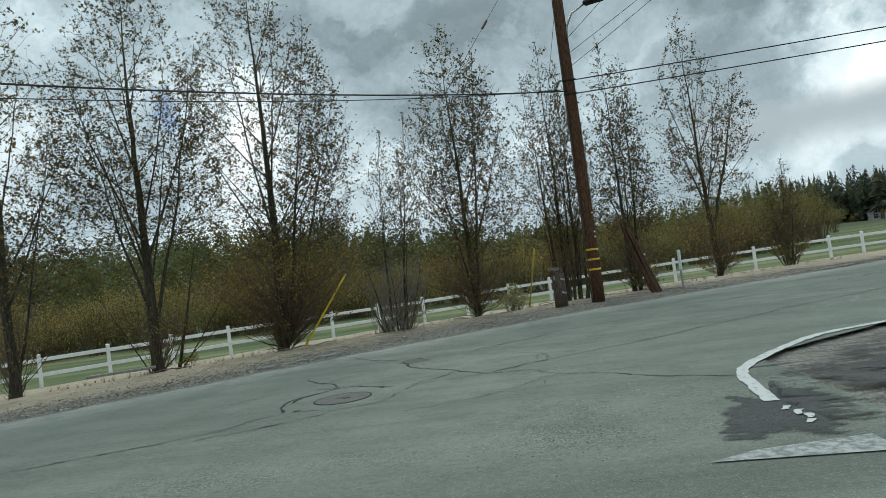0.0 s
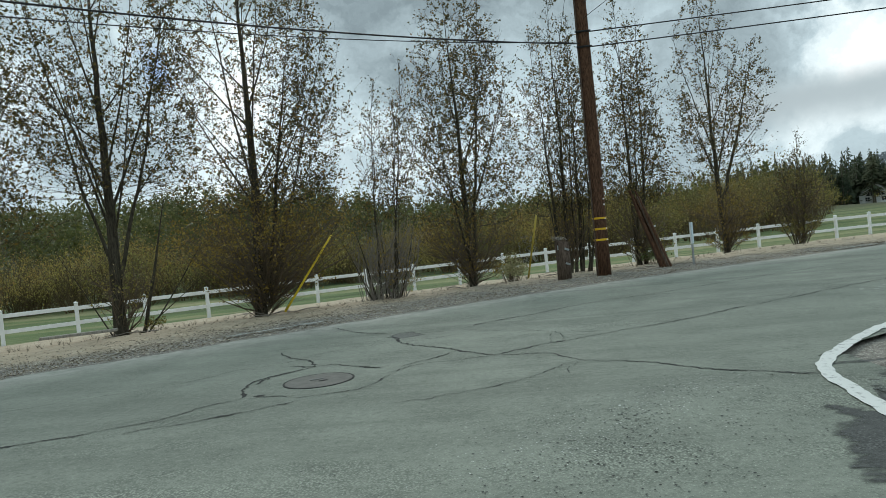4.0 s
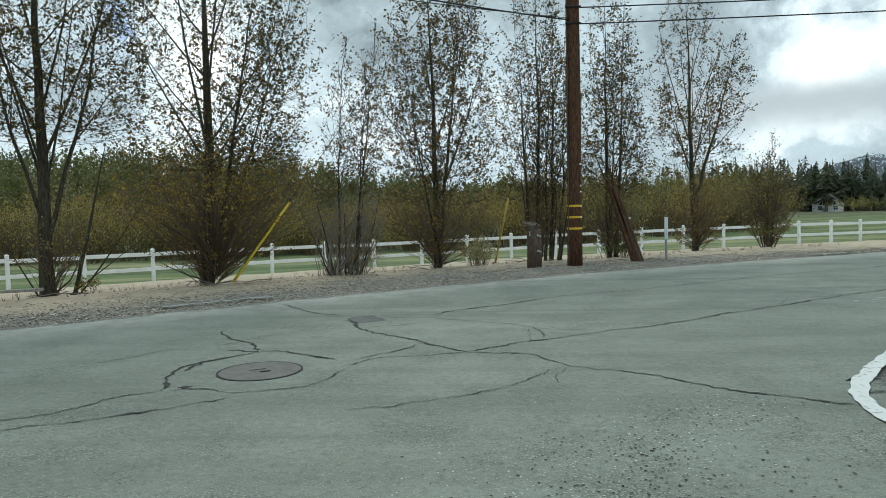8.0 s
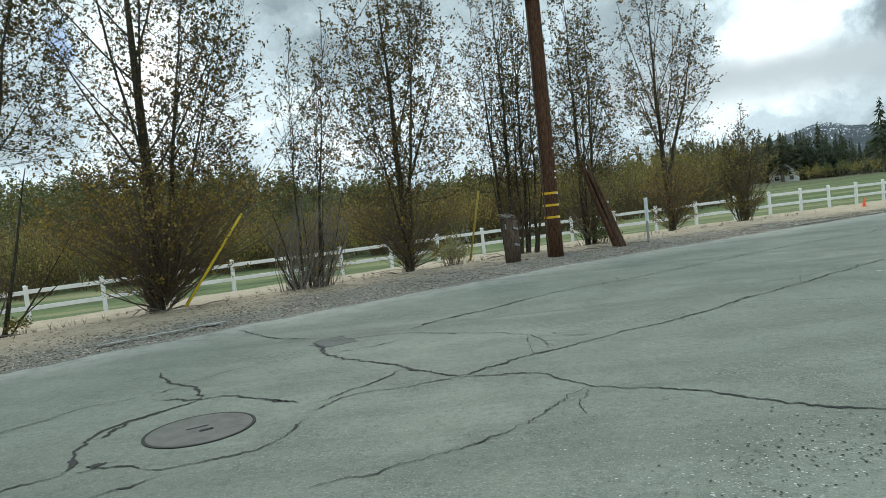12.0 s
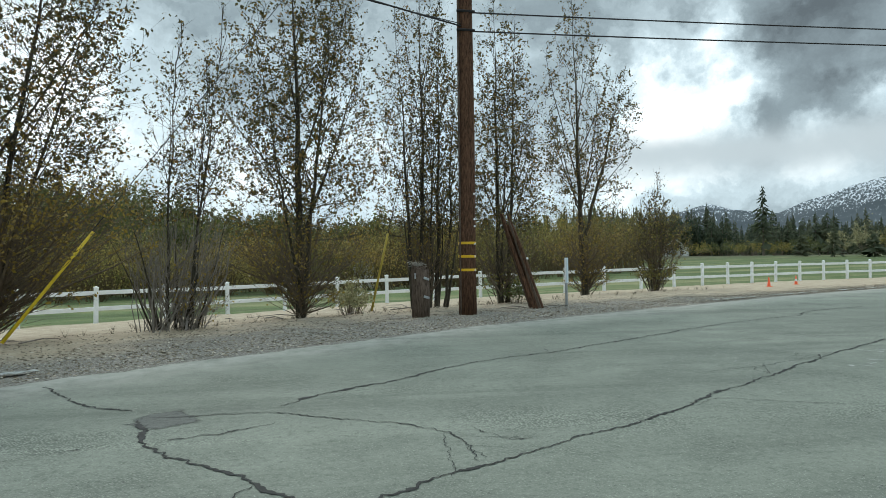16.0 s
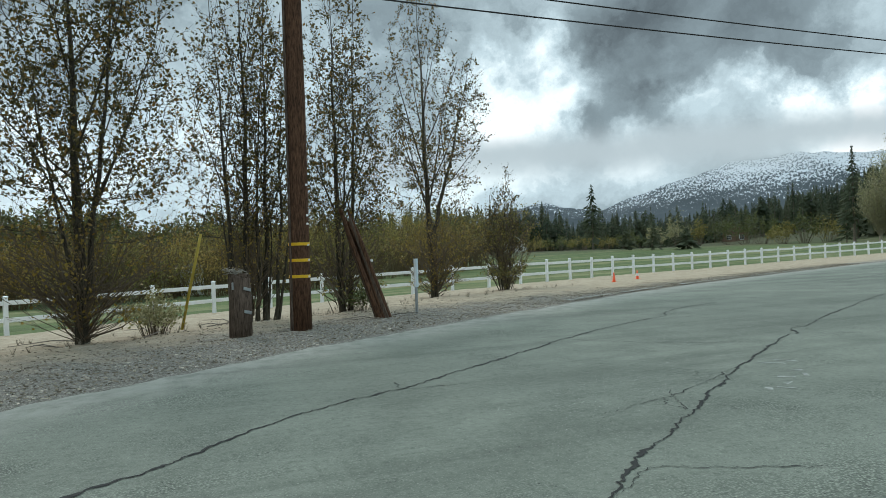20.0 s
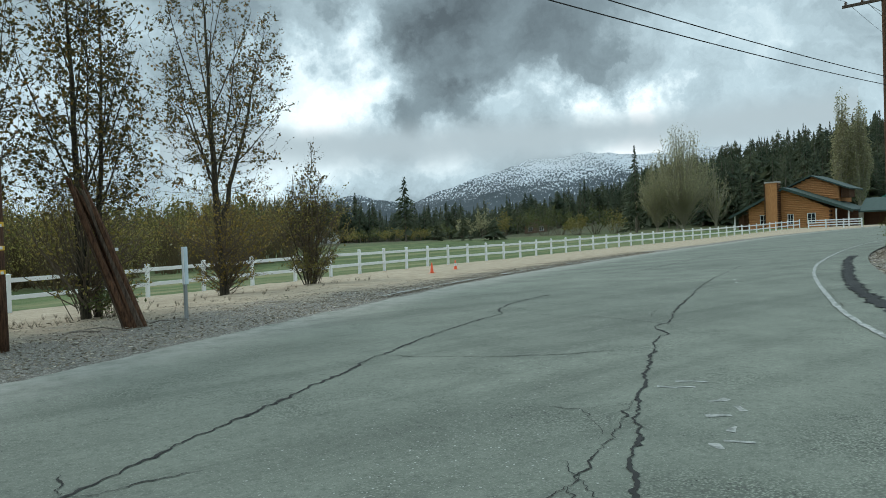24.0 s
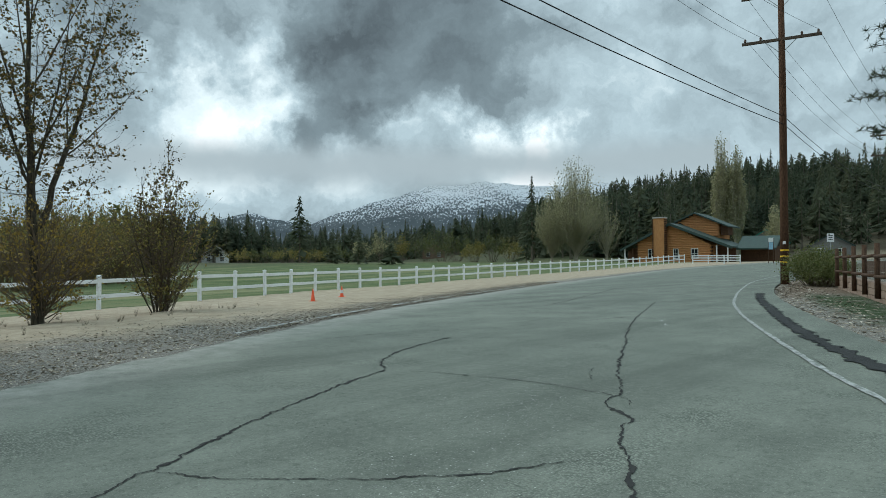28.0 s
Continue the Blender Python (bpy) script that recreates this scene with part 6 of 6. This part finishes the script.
def house_window(parent, x, y, z, w_, h_):
    win = part("window", Shape().box((x, y, z), (w_, 0.06, h_), 0.01), window_glass, parent)
    for dx in (-w_ / 2, 0, w_ / 2):
        part("frame", Shape().box((x + dx, y - 0.05, z), (0.10 if dx else 0.05, 0.08, h_ + 0.12), 0.01), white_trim, win)
    for dz in (-h_ / 2, 0, h_ / 2):
        part("frame", Shape().box((x, y - 0.055, z + dz), (w_ + 0.12, 0.07, 0.10 if dz else 0.05), 0.01), white_trim, win)


def roof_slab(parent, a, b, back, thick=0.22, mat=None):
    """A sloping roof slab from a to b in the wall's plane, running back."""
    (x0, y0, z0), (x1, y1, z1) = a, b
    outline = [(x0, y0, z0), (x1, y0, z1), (x1, y0, z1 + thick), (x0, y0, z0 + thick)]
    return part("roof", Shape().prism(outline, (0, 0, 0), (0, back, 0)), mat or green_roof, parent)


hz = height(113, 62) - 0.1
house = thing("log_house", (113.0, 61.0, hz), "honey-coloured log house with dark green roofs and a tall chimney", "house", turn=-84)


def gable(x):
    return 6.55 - (0.52 * abs(x + 0.6) if x > -0.6 else 0.50 * abs(x + 0.6))


log_wall(house, -6.4, 6.0, 0, 0.0, gable)
part("wall", Shape().prism([(-6.4, 0.25, 0), (6.0, 0.25, 0), (6.0, 0.25, 3.0), (-0.6, 0.25, 6.4), (-6.4, 0.25, 3.5)], (0, 0, 0), (0, 9.5, 0)), log_wood, house)
roof_slab(house, (-0.6, -0.9, 6.55), (9.4, -0.9, 1.9 + 0.55), 10.5)
roof_slab(house, (-9.3, -0.9, 2.2), (-0.6, -0.9, 6.55), 10.5)
for x0, x1, z0, z1 in ((-0.6, 9.4, 6.45, 2.35), (-9.3, -0.6, 2.1, 6.45)):
    part("barge_board", Shape().prism([(x0, -0.98, z0 - 0.12), (x1, -0.98, z1 - 0.12), (x1, -0.98, z1 + 0.2), (x0, -0.98, z0 + 0.2)], (0, 0, 0), (0, 0.06, 0)), green_roof, house)
for k in range(9):
    z = 0.15 + k * 0.6
    for x in (-6.5, 6.1):
        if z < gable(x) - 0.2:
            part("log_end", Shape().tube([(x, -0.45, z), (x, 0.3, z)], 0.17, 8), dark_log, house)
part("chimney", Shape().box((-2.2, -0.75, 3.75), (1.9, 1.2, 7.7), 0.03), log_wood, house)
part("chimney_cap", Shape().box((-2.2, -0.75, 7.68), (2.15, 1.45, 0.22), 0.03), mortar_cap, house)
for k in range(24):
    z = 0.2 + k * 0.31
    for x in (-3.22, -1.18):
        part("log_end", Shape().tube([(x, -1.5, z), (x, -0.3, z)], 0.12, 7), dark_log, house)
for x in (-3.9, 0.3, 3.4):
    house_window(house, x, -0.22, 1.55, 1.1 if x != 0.3 else 0.8, 1.6)
for x in (-7.2, -8.6):
    part("porch_post", Shape().tube([(x, -0.4, 0), (x, -0.4, 2.7)], 0.12, 8), white_trim if x < -8 else dark_log, house)
part("porch_wall", Shape().box((-7.9, 3.0, 1.3), (2.8, 0.3, 2.6), 0.02), dark_log, house)
for x in (7.0, 8.7):
    part("porch_post", Shape().tube([(x, -0.5, 0), (x, -0.5, 2.9)], 0.11, 8), white_trim, house)
part("porch_wall", Shape().box((7.6, 2.6, 1.4), (3.2, 0.3, 2.8), 0.02), dark_log, house)
part("porch_rail", Shape().box((7.6, -0.5, 0.9), (3.6, 0.10, 0.12), 0.01), dark_log, house)
# upper storey


def upper(x):
    return 8.6 - 0.45 * abs(x - 1.6)


log_wall(house, -2.6, 5.6, 6.2, 4.6, upper)
part("upper_wall", Shape().prism([(-2.6, 6.45, 4.2), (5.6, 6.45, 4.2), (5.6, 6.45, 6.7), (1.6, 6.45, 8.5), (-2.6, 6.45, 6.6)], (0, 0, 0), (0, 6.5, 0)), log_wood, house)
roof_slab(house, (1.6, 5.4, 8.6), (7.3, 5.4, 6.05), 8.0)
roof_slab(house, (-3.8, 5.4, 6.15), (1.6, 5.4, 8.6), 8.0)
part("attic_window", Shape().lathe([(0.42, 0), (0.42, 0.1)], 16, (0, 0, 0)), window_glass, house).matrix_basis = pose(-0.9, 6.0, 6.6, 90, 0, 0)
part("balcony_wall", Shape().box((6.4, 8.0, 5.6), (1.2, 3.0, 1.6), 0.02), dark_log, house)
# side wing
# The wall's dark colour stands in for the shade under the wing roof.
part("wing_wall", Shape().box((12.0, 7.0, 1.35), (5.2, 4.4, 2.7), 0.02), dark_log, house)
part("wing_roof", Shape().prism([(9.2, 2.6, 2.4), (9.2, 7.0, 4.5), (9.2, 10.4, 2.9), (9.2, 10.4, 2.65), (9.2, 7.0, 4.2), (9.2, 2.6, 2.15)], (0, 0, 0), (6.0, 0, 0)), green_roof, house)
part("wing_door", Shape().box((13.2, 4.7, 1.1), (1.0, 0.16, 2.1), 0.02), dark_log, house)


# ---- gate panel and far buildings ----
gate = thing("field_gate", (99.8, 52.3, height(99.8, 52.3)), "white two-rail gate panel at the end of the fence", "gate")
for k in range(4):
    part("post", Shape().box((2.3 * k / 3, -5.9 * k / 3, 0.6), (0.13, 0.13, 1.3), 0.01), vinyl, gate)
for h in (0.45, 0.8, 1.12):
    part("rail", Shape().box((1.15, -2.95, h), (6.35, 0.05, 0.15), 0.01, Matrix.Rotation(math.atan2(-5.9, 2.3), 3, "Z")), vinyl, gate)


def cabin(at, turn, wide, deep, eave, ridge, wall_mat, roof_mat, label):
    c = thing("cabin", (at[0], at[1], height(*at) - 0.1), label, "house", turn=turn)
    part("wall", Shape().prism([(-wide / 2, 0, 0), (wide / 2, 0, 0), (wide / 2, 0, eave), (0, 0, ridge), (-wide / 2, 0, eave)], (0, 0, 0), (0, deep, 0)), wall_mat, c)
    for side in (-1, 1):
        x1, z1 = side * (wide / 2 + 0.6), eave - 0.6 * (ridge - eave) / (wide / 2)
        part("roof", Shape().prism([(0, -0.6, ridge + 0.02), (x1, -0.6, z1 + 0.02), (x1, -0.6, z1 + 0.25), (0, -0.6, ridge + 0.25)], (0, 0, 0), (0, deep + 1.2, 0)), roof_mat, c)
    for x in (-wide / 4, wide / 4):
        house_window(c, x, -0.05, eave * 0.5, 1.2, 1.3)
    return c


cabin((148.5, 57.5), -70, 7.5, 8, 3.4, 5.8, grey_wall, teal_roof, "small cabin with a teal metal roof")
cabin((149.5, 46.0), -75, 7.0, 8, 2.6, 4.6, grey_wall, green_roof, "low grey cabin among the trees")
chalet = cabin((110.8, 215.6), -27, 8.5, 9, 2.6, 6.4, white_trim, grey_wall, "pale chalet with a glazed gable end")
part("gable_glass", Shape().prism([(-2.6, -0.12, 2.3), (2.6, -0.12, 2.3), (0, -0.12, 5.0)], (0, 0, 0), (0, 0.06, 0)), window_glass, chalet)
for x in (-1.4, 0, 1.4):
    part("mullion", Shape().box((x, -0.2, 3.0), (0.18, 0.1, 2.6 if x == 0 else 1.7), 0.01), white_trim, chalet)
part("chimney", Shape().box((3.4, 4, 5.6), (0.9, 0.9, 3.0), 0.03), white_trim, chalet)
cabin((156.0, 160.0), -47, 7, 7, 2.6, 5.0, brown_wall, green_roof, "brown cabin at the edge of the woods")
shed = thing("equipment_shelter", (1.4, 57.0, height(1.4, 57.0)), "small white shelter beyond the fence", "shelter")
part("wall", Shape().box((0, 0, 0.95), (1.5, 1.2, 1.9), 0.03), white_trim, shed)
part("roof", Shape().prism([(-1.0, -0.8, 1.9), (1.0, -0.8, 1.9), (1.0, -0.8, 1.98), (0, -0.8, 2.25), (-1.0, -0.8, 1.98)], (0, 0, 0), (0, 1.6, 0)), grey_wall, shed)


# ---- the bend's inner side: sign, low wall, rail fence, pine ----
sign = thing("road_sign", (62.4, 25.6, height(62.4, 25.6)), "white rectangular road sign on a steel post", "sign", turn=-62)
part("post", Shape().box((0, 0.03, 1.4), (0.06, 0.05, 3.2), 0.005), galvanised, sign)
panel = part("panel", Shape().box((0, 0, 2.8), (0.5, 0.02, 0.66), 0.008), white_sleeve, sign)
for z, wd in ((2.98, 0.32), (2.82, 0.28), (2.66, 0.32)):
    part("bar", Shape().box((0, -0.014, z), (wd, 0.006, 0.05), 0.001), cable_mat, panel, "dark bar of lettering")
board = thing("hanging_sign", (104.5, 43.0, height(104.5, 43.0)), "pale blue and white sign board on posts", "sign", turn=-65)
part("panel", Shape().box((0, 0, 2.5), (0.55, 0.08, 1.0), 0.02), blue_panel, board)
part("top_panel", Shape().box((0, 0, 3.35), (0.62, 0.1, 0.6), 0.02), white_trim, board)
for x in (-0.32, 0.32):
    part("post", Shape().box((x, 0.1, 1.75), (0.09, 0.09, 3.7), 0.02), rail_wood, board)

wall_line = resample(np.array([(35.0, 18.75), (29.5, 16.9), (24.0, 15.1), (17.5, 12.6)]), 28)
block_mat = material("tan_block", lambda n: surface(n, n.mix(n.noise(place_of(n), 5, 5, 0.7), (0.22, 0.15, 0.11), (0.38, 0.29, 0.22)), 0.9, bump=n.noise(place_of(n), 30, 4), strength=0.5, distance=0.02))
low_wall = thing("retaining_wall", (0, 0, 0), "low tan block retaining wall", "wall", kind="structure")
block_mesh = Shape().box((0, 0, 0), (0.66, 0.3, 0.19), 0.015).mesh("block", block_mat)
for i, (a, b) in enumerate(zip(wall_line[:-1], wall_line[1:])):
    yaw = math.atan2(b[1] - a[1], b[0] - a[0])
    mid = (a + b) / 2
    for k in range(3):
        block = new("block", block_mesh)
        block.parent = low_wall
        sh = 0.33 if k % 2 else 0
        block.matrix_world = Matrix.Translation((mid[0] + sh * math.cos(yaw), mid[1] + sh * math.sin(yaw), 0.02 + 0.2 * k)) @ Matrix.Rotation(yaw, 4, "Z")
bank = Shape()
for a in wall_line:
    bank.v.extend([(a[0] + 0.05, a[1] - 0.1, 0.48), (a[0] + 3.4, a[1] - 9.0, 1.1)])
bank.f = [(2 * i, 2 * i + 1, 2 * i + 3, 2 * i + 2) for i in range(len(wall_line) - 1)]
bank_ob = part("bank", bank, ground_mat)
tagged(bank_ob, "earth bank held by the low wall", "ground", kind="structure")
rail_fence = thing("rail_fence", (0, 0, 0), "brown round-pole rail fence along the low wall", "fence", kind="structure")
stakes = resample(np.array([(34.6, 18.85), (29.4, 17.1), (23.9, 15.3), (18.5, 13.2)]), 8)
for i, p in enumerate(stakes):
    part("post", Shape().tube([(p[0], p[1], 0.1), (p[0], p[1], 1.62)], [0.075, 0.07], 10), rail_wood, rail_fence, smooth=True)
    if i + 1 < len(stakes):
        q = stakes[i + 1]
        for h in (0.7, 1.25):
            part("rail", Shape().tube([(p[0], p[1] + 0.05, h), (q[0], q[1] + 0.05, h + 0.03)], [0.05, 0.045], 8), rail_wood, rail_fence, smooth=True)
board_fence = thing("board_fence", (0, 0, 0), "dark weathered board fence behind the rails", "fence", kind="structure")
for i in range(16):
    p = np.array((35.0, 18.0)) + (np.array((18.5, 12.2)) - np.array((35.0, 18.0))) * i / 16
    q = np.array((35.0, 18.0)) + (np.array((18.5, 12.2)) - np.array((35.0, 18.0))) * (i + 0.97) / 16
    for h in (0.62, 0.82, 1.02):
        c = (p + q) / 2
        part("board", Shape().box((c[0], c[1], h), (float(np.hypot(*(q - p))), 0.04, 0.19), 0.006, Matrix.Rotation(math.atan2(*(q - p)[::-1]), 3, "Z")), old_wood, board_fence)

pine = thing("pine_tree", (35.6, 14.9, 0.6), "tall pine with long-needled drooping branches", "tree")
rg = random.Random(91)
pw, pn = Shape(), Shape()
pw.tube([(0, 0, -0.6), (0.1, 0, 6), (0, 0.1, 17)], [0.32, 0.25, 0.05], 10, False)
for k in range(46):
    z = 5.5 + k * 0.24
    a = k * 2.4
    ln = (17.5 - z) * 0.185 + 1.35
    line = bough(pw, rg, (0, 0, z), (math.cos(a), math.sin(a), 0.05), ln, 0.05, -0.02, 6, 4, 0.12)
    for m in range(34):
        p, e = along_line(line, rg.uniform(0.3, 0.999))
        c = p + Vector((rg.gauss(0, 0.22), rg.gauss(0, 0.22), rg.gauss(0, 0.12)))
        pw.tube([p, c], [0.012, 0.006], 3, False)
        for u in range(16):
            d = Vector((rg.uniform(-1, 1), rg.uniform(-1, 1), rg.uniform(-0.7, 1))).normalized()
            sd = d.orthogonal().normalized() * 0.02
            i0 = len(pn.v)
            pn.v.extend([tuple(c - sd), tuple(c + sd), tuple(c + d * 0.26)])
            pn.f.append((i0, i0 + 1, i0 + 2))
part("trunk", pw, poplar_bark, pine)
part("needles", pn, fir_leaf, pine)


# ---- litter and stones on the verge ----
rg = random.Random(15)
chips, stones, weeds = Shape(), Shape(), Shape()
edge_pts = resample(between(VERGE, -14, 34), 1400)
q = np.gradient(edge_pts, axis=0)
q = q / np.hypot(q[:, 0], q[:, 1])[:, None]
side = np.column_stack([-q[:, 1], q[:, 0]])
pick = [(edge_pts[i], side[i]) for i in (rg.randrange(1400) for k in range(34000))]
drop = np.array([abs(rg.gauss(0, 2.1)) * float(np.interp(p[0], [-9, -5, -2, 6, 10, 14], [0.5, 0.6, 1.05, 1.1, 0.7, 0.38])) + 0.12 for p, s in pick])
xy = np.array([p + s * d for (p, s), d in zip(pick, drop)])
zz, _, _ = lie(xy[:, 0], xy[:, 1])
for (x, y), z, d in zip(xy, zz, drop):
    z += noise.noise(Vector((x * 0.9, y * 0.9, 0))) * 0.05 * min(1, d / 2) + 0.004
    if rg.random() < 0.82:
        a, l, w2 = rg.uniform(0, 6.28), rg.uniform(0.007, 0.026), rg.uniform(0.003, 0.008)
        c, s = math.cos(a), math.sin(a)
        k = len(chips.v)
        t = rg.uniform(-0.006, 0.010)
        chips.v.extend([(x - c * l - s * w2, y - s * l + c * w2, z + 0.004), (x - c * l + s * w2, y - s * l - c * w2, z + 0.01), (x + c * l + s * w2, y + s * l - c * w2, z + 0.012 + t), (x + c * l - s * w2, y + s * l + c * w2, z + 0.004 + t)])
        chips.f.append((k, k + 1, k + 2, k + 3))
    else:
        r = rg.uniform(0.007, 0.022)
        k = len(stones.v)
        stones.v.extend([(x + r * rg.uniform(0.7, 1.3) * math.cos(b), y + r * rg.uniform(0.7, 1.3) * math.sin(b), z - 0.005) for b in (0, 1.3, 2.5, 3.8, 5.1)] + [(x, y, z + r * 0.55)])
        stones.f.extend([(k + j, k + (j + 1) % 5, k + 5) for j in range(5)])
for k in range(2400):
    x, y = rg.uniform(13, 40), 0
    base = float(np.interp(x, KERB[:, 0], KERB[:, 1]))
    y = base - 1.3 - abs(rg.gauss(0, 1.1))
    z = height(x, y) + 0.006
    a, l, w2 = rg.uniform(0, 6.28), rg.uniform(0.012, 0.06), rg.uniform(0.006, 0.018)
    c, s = math.cos(a), math.sin(a)
    i0 = len(chips.v)
    chips.v.extend([(x - c * l - s * w2, y - s * l + c * w2, z), (x - c * l + s * w2, y - s * l - c * w2, z + 0.01), (x + c * l + s * w2, y + s * l - c * w2, z + 0.02), (x + c * l - s * w2, y + s * l + c * w2, z + 0.01)])
    chips.f.append((i0, i0 + 1, i0 + 2, i0 + 3))
tagged(part("leaf_litter", chips, litter_mat), "pale bark chips and dead leaves strewn on the verge", "litter", kind="stuff")
tagged(part("gravel", stones, litter_mat), "loose gravel along the asphalt edge", "gravel", kind="stuff")
for k in range(220):
    i = rg.randrange(900)
    d = abs(rg.gauss(0, 2.0)) + 4.0
    x, y = edge_pts[i] + side[i] * d
    z = height(x, y)
    for b in range(12):
        a, l = rg.uniform(0, 6.28), rg.uniform(0.05, 0.17)
        top = (x + math.cos(a) * l * 0.5, y + math.sin(a) * l * 0.5, z + l)
        k0 = len(weeds.v)
        weeds.v.extend([(x - 0.003, y, z - 0.02), (x + 0.003, y, z - 0.02), top])
        weeds.f.append((k0, k0 + 1, k0 + 2))
tagged(part("dry_grass", weeds, litter_mat), "thin dry grass tufts on the dirt verge", "grass", kind="stuff")

pits = Shape()
for cx, cy, spread, count in ((0.23, 4.84, 0.3, 130), (0.49, 5.85, 0.22, 70), (0.82, 5.8, 0.14, 110), (0.88, 5.38, 0.14, 70), (1.27, 6.39, 0.2, 90), (1.69, 6.65, 0.25, 90), (1.49, 5.4, 0.22, 70), (0.83, 4.68, 0.2, 70), (1.92, 5.9, 0.2, 60), (0.4, 5.3, 0.4, 120)):
    for k in range(count):
        x, y, r = cx + rg.gauss(0, spread), cy + rg.gauss(0, spread), rg.uniform(0.003, 0.009)
        turn = rg.uniform(0, 6.28)
        i0 = len(pits.v)
        pits.v.extend([(x + r * rg.uniform(0.6, 1.5) * math.cos(turn + b), y + r * rg.uniform(0.5, 1.2) * math.sin(turn + b), 0.0045) for b in (0, 1.2, 2.5, 3.8, 5.1)])
        pits.f.append(tuple(range(i0, i0 + 5)))
tagged(part("road_pits", pits, gutter_asphalt), "dark pits where stones have left the asphalt", "pits", kind="stuff")
grit = Shape()
for cx, cy, rx, ry, count in ((8.4, 15.4, 1.4, 0.6, 900), (6.3, 14.2, 1.3, 0.6, 600), (10.8, 16.5, 1.4, 0.5, 500), (1.0, 6.1, 0.5, 0.5, 500), (0.2, 5.3, 0.7, 0.4, 400), (4.0, 12.6, 1.2, 0.6, 500), (1.5, 6.6, 0.6, 0.35, 300)):
    for k in range(count):
        u, v = rg.gauss(0, 0.6) * rx, rg.gauss(0, 0.6) * ry
        x, y = cx + u * 0.86 - v * 0.5, cy + u * 0.5 + v * 0.86
        r = rg.uniform(0.003, 0.008)
        i0 = len(grit.v)
        grit.v.extend([(x + r * math.cos(b), y + r * math.sin(b), 0.001) for b in (0.3, 1.9, 3.4, 5.0)] + [(x, y, r * 0.35)])
        grit.f.extend([(i0 + j, i0 + (j + 1) % 4, i0 + 4) for j in range(4)])
tagged(part("road_grit", grit, grit_mat), "loose pale grit on the worn asphalt", "grit", kind="stuff")

plank = thing("timber_plank", (-9.3, 14.6, 0.02), "pale weathered plank lying at the foot of a tree", "plank", turn=28)
part("board", Shape().box((0, 0, 0.03), (1.5, 0.16, 0.06), 0.01), old_plank, plank)
rg = random.Random(44)
for k in range(26):
    cx, cy = ((-6.1, 16.7), (-8.6, 15.2), (-1.2, 20.2), (4.4, 20.7), (1.5, 22.3))[k % 5]
    a, l = rg.uniform(0, 6.28), rg.uniform(0.4, 1.3)
    x, y = cx + rg.gauss(0, 0.7), cy + rg.gauss(0, 0.5)
    z = height(x, y) + 0.025
    stick = Shape().tube([(0, 0, 0), (l * 0.5 * math.cos(a), l * 0.5 * math.sin(a), 0.05), (l * math.cos(a + 0.3), l * math.sin(a + 0.3), 0.02)], [0.012, 0.01, 0.004], 5)
    b = part("fallen_branch", stick, grey_twig)
    b.location = (x, y, z)
    tagged(b, "dry fallen branch on the earth", "branch", "fallen branches")
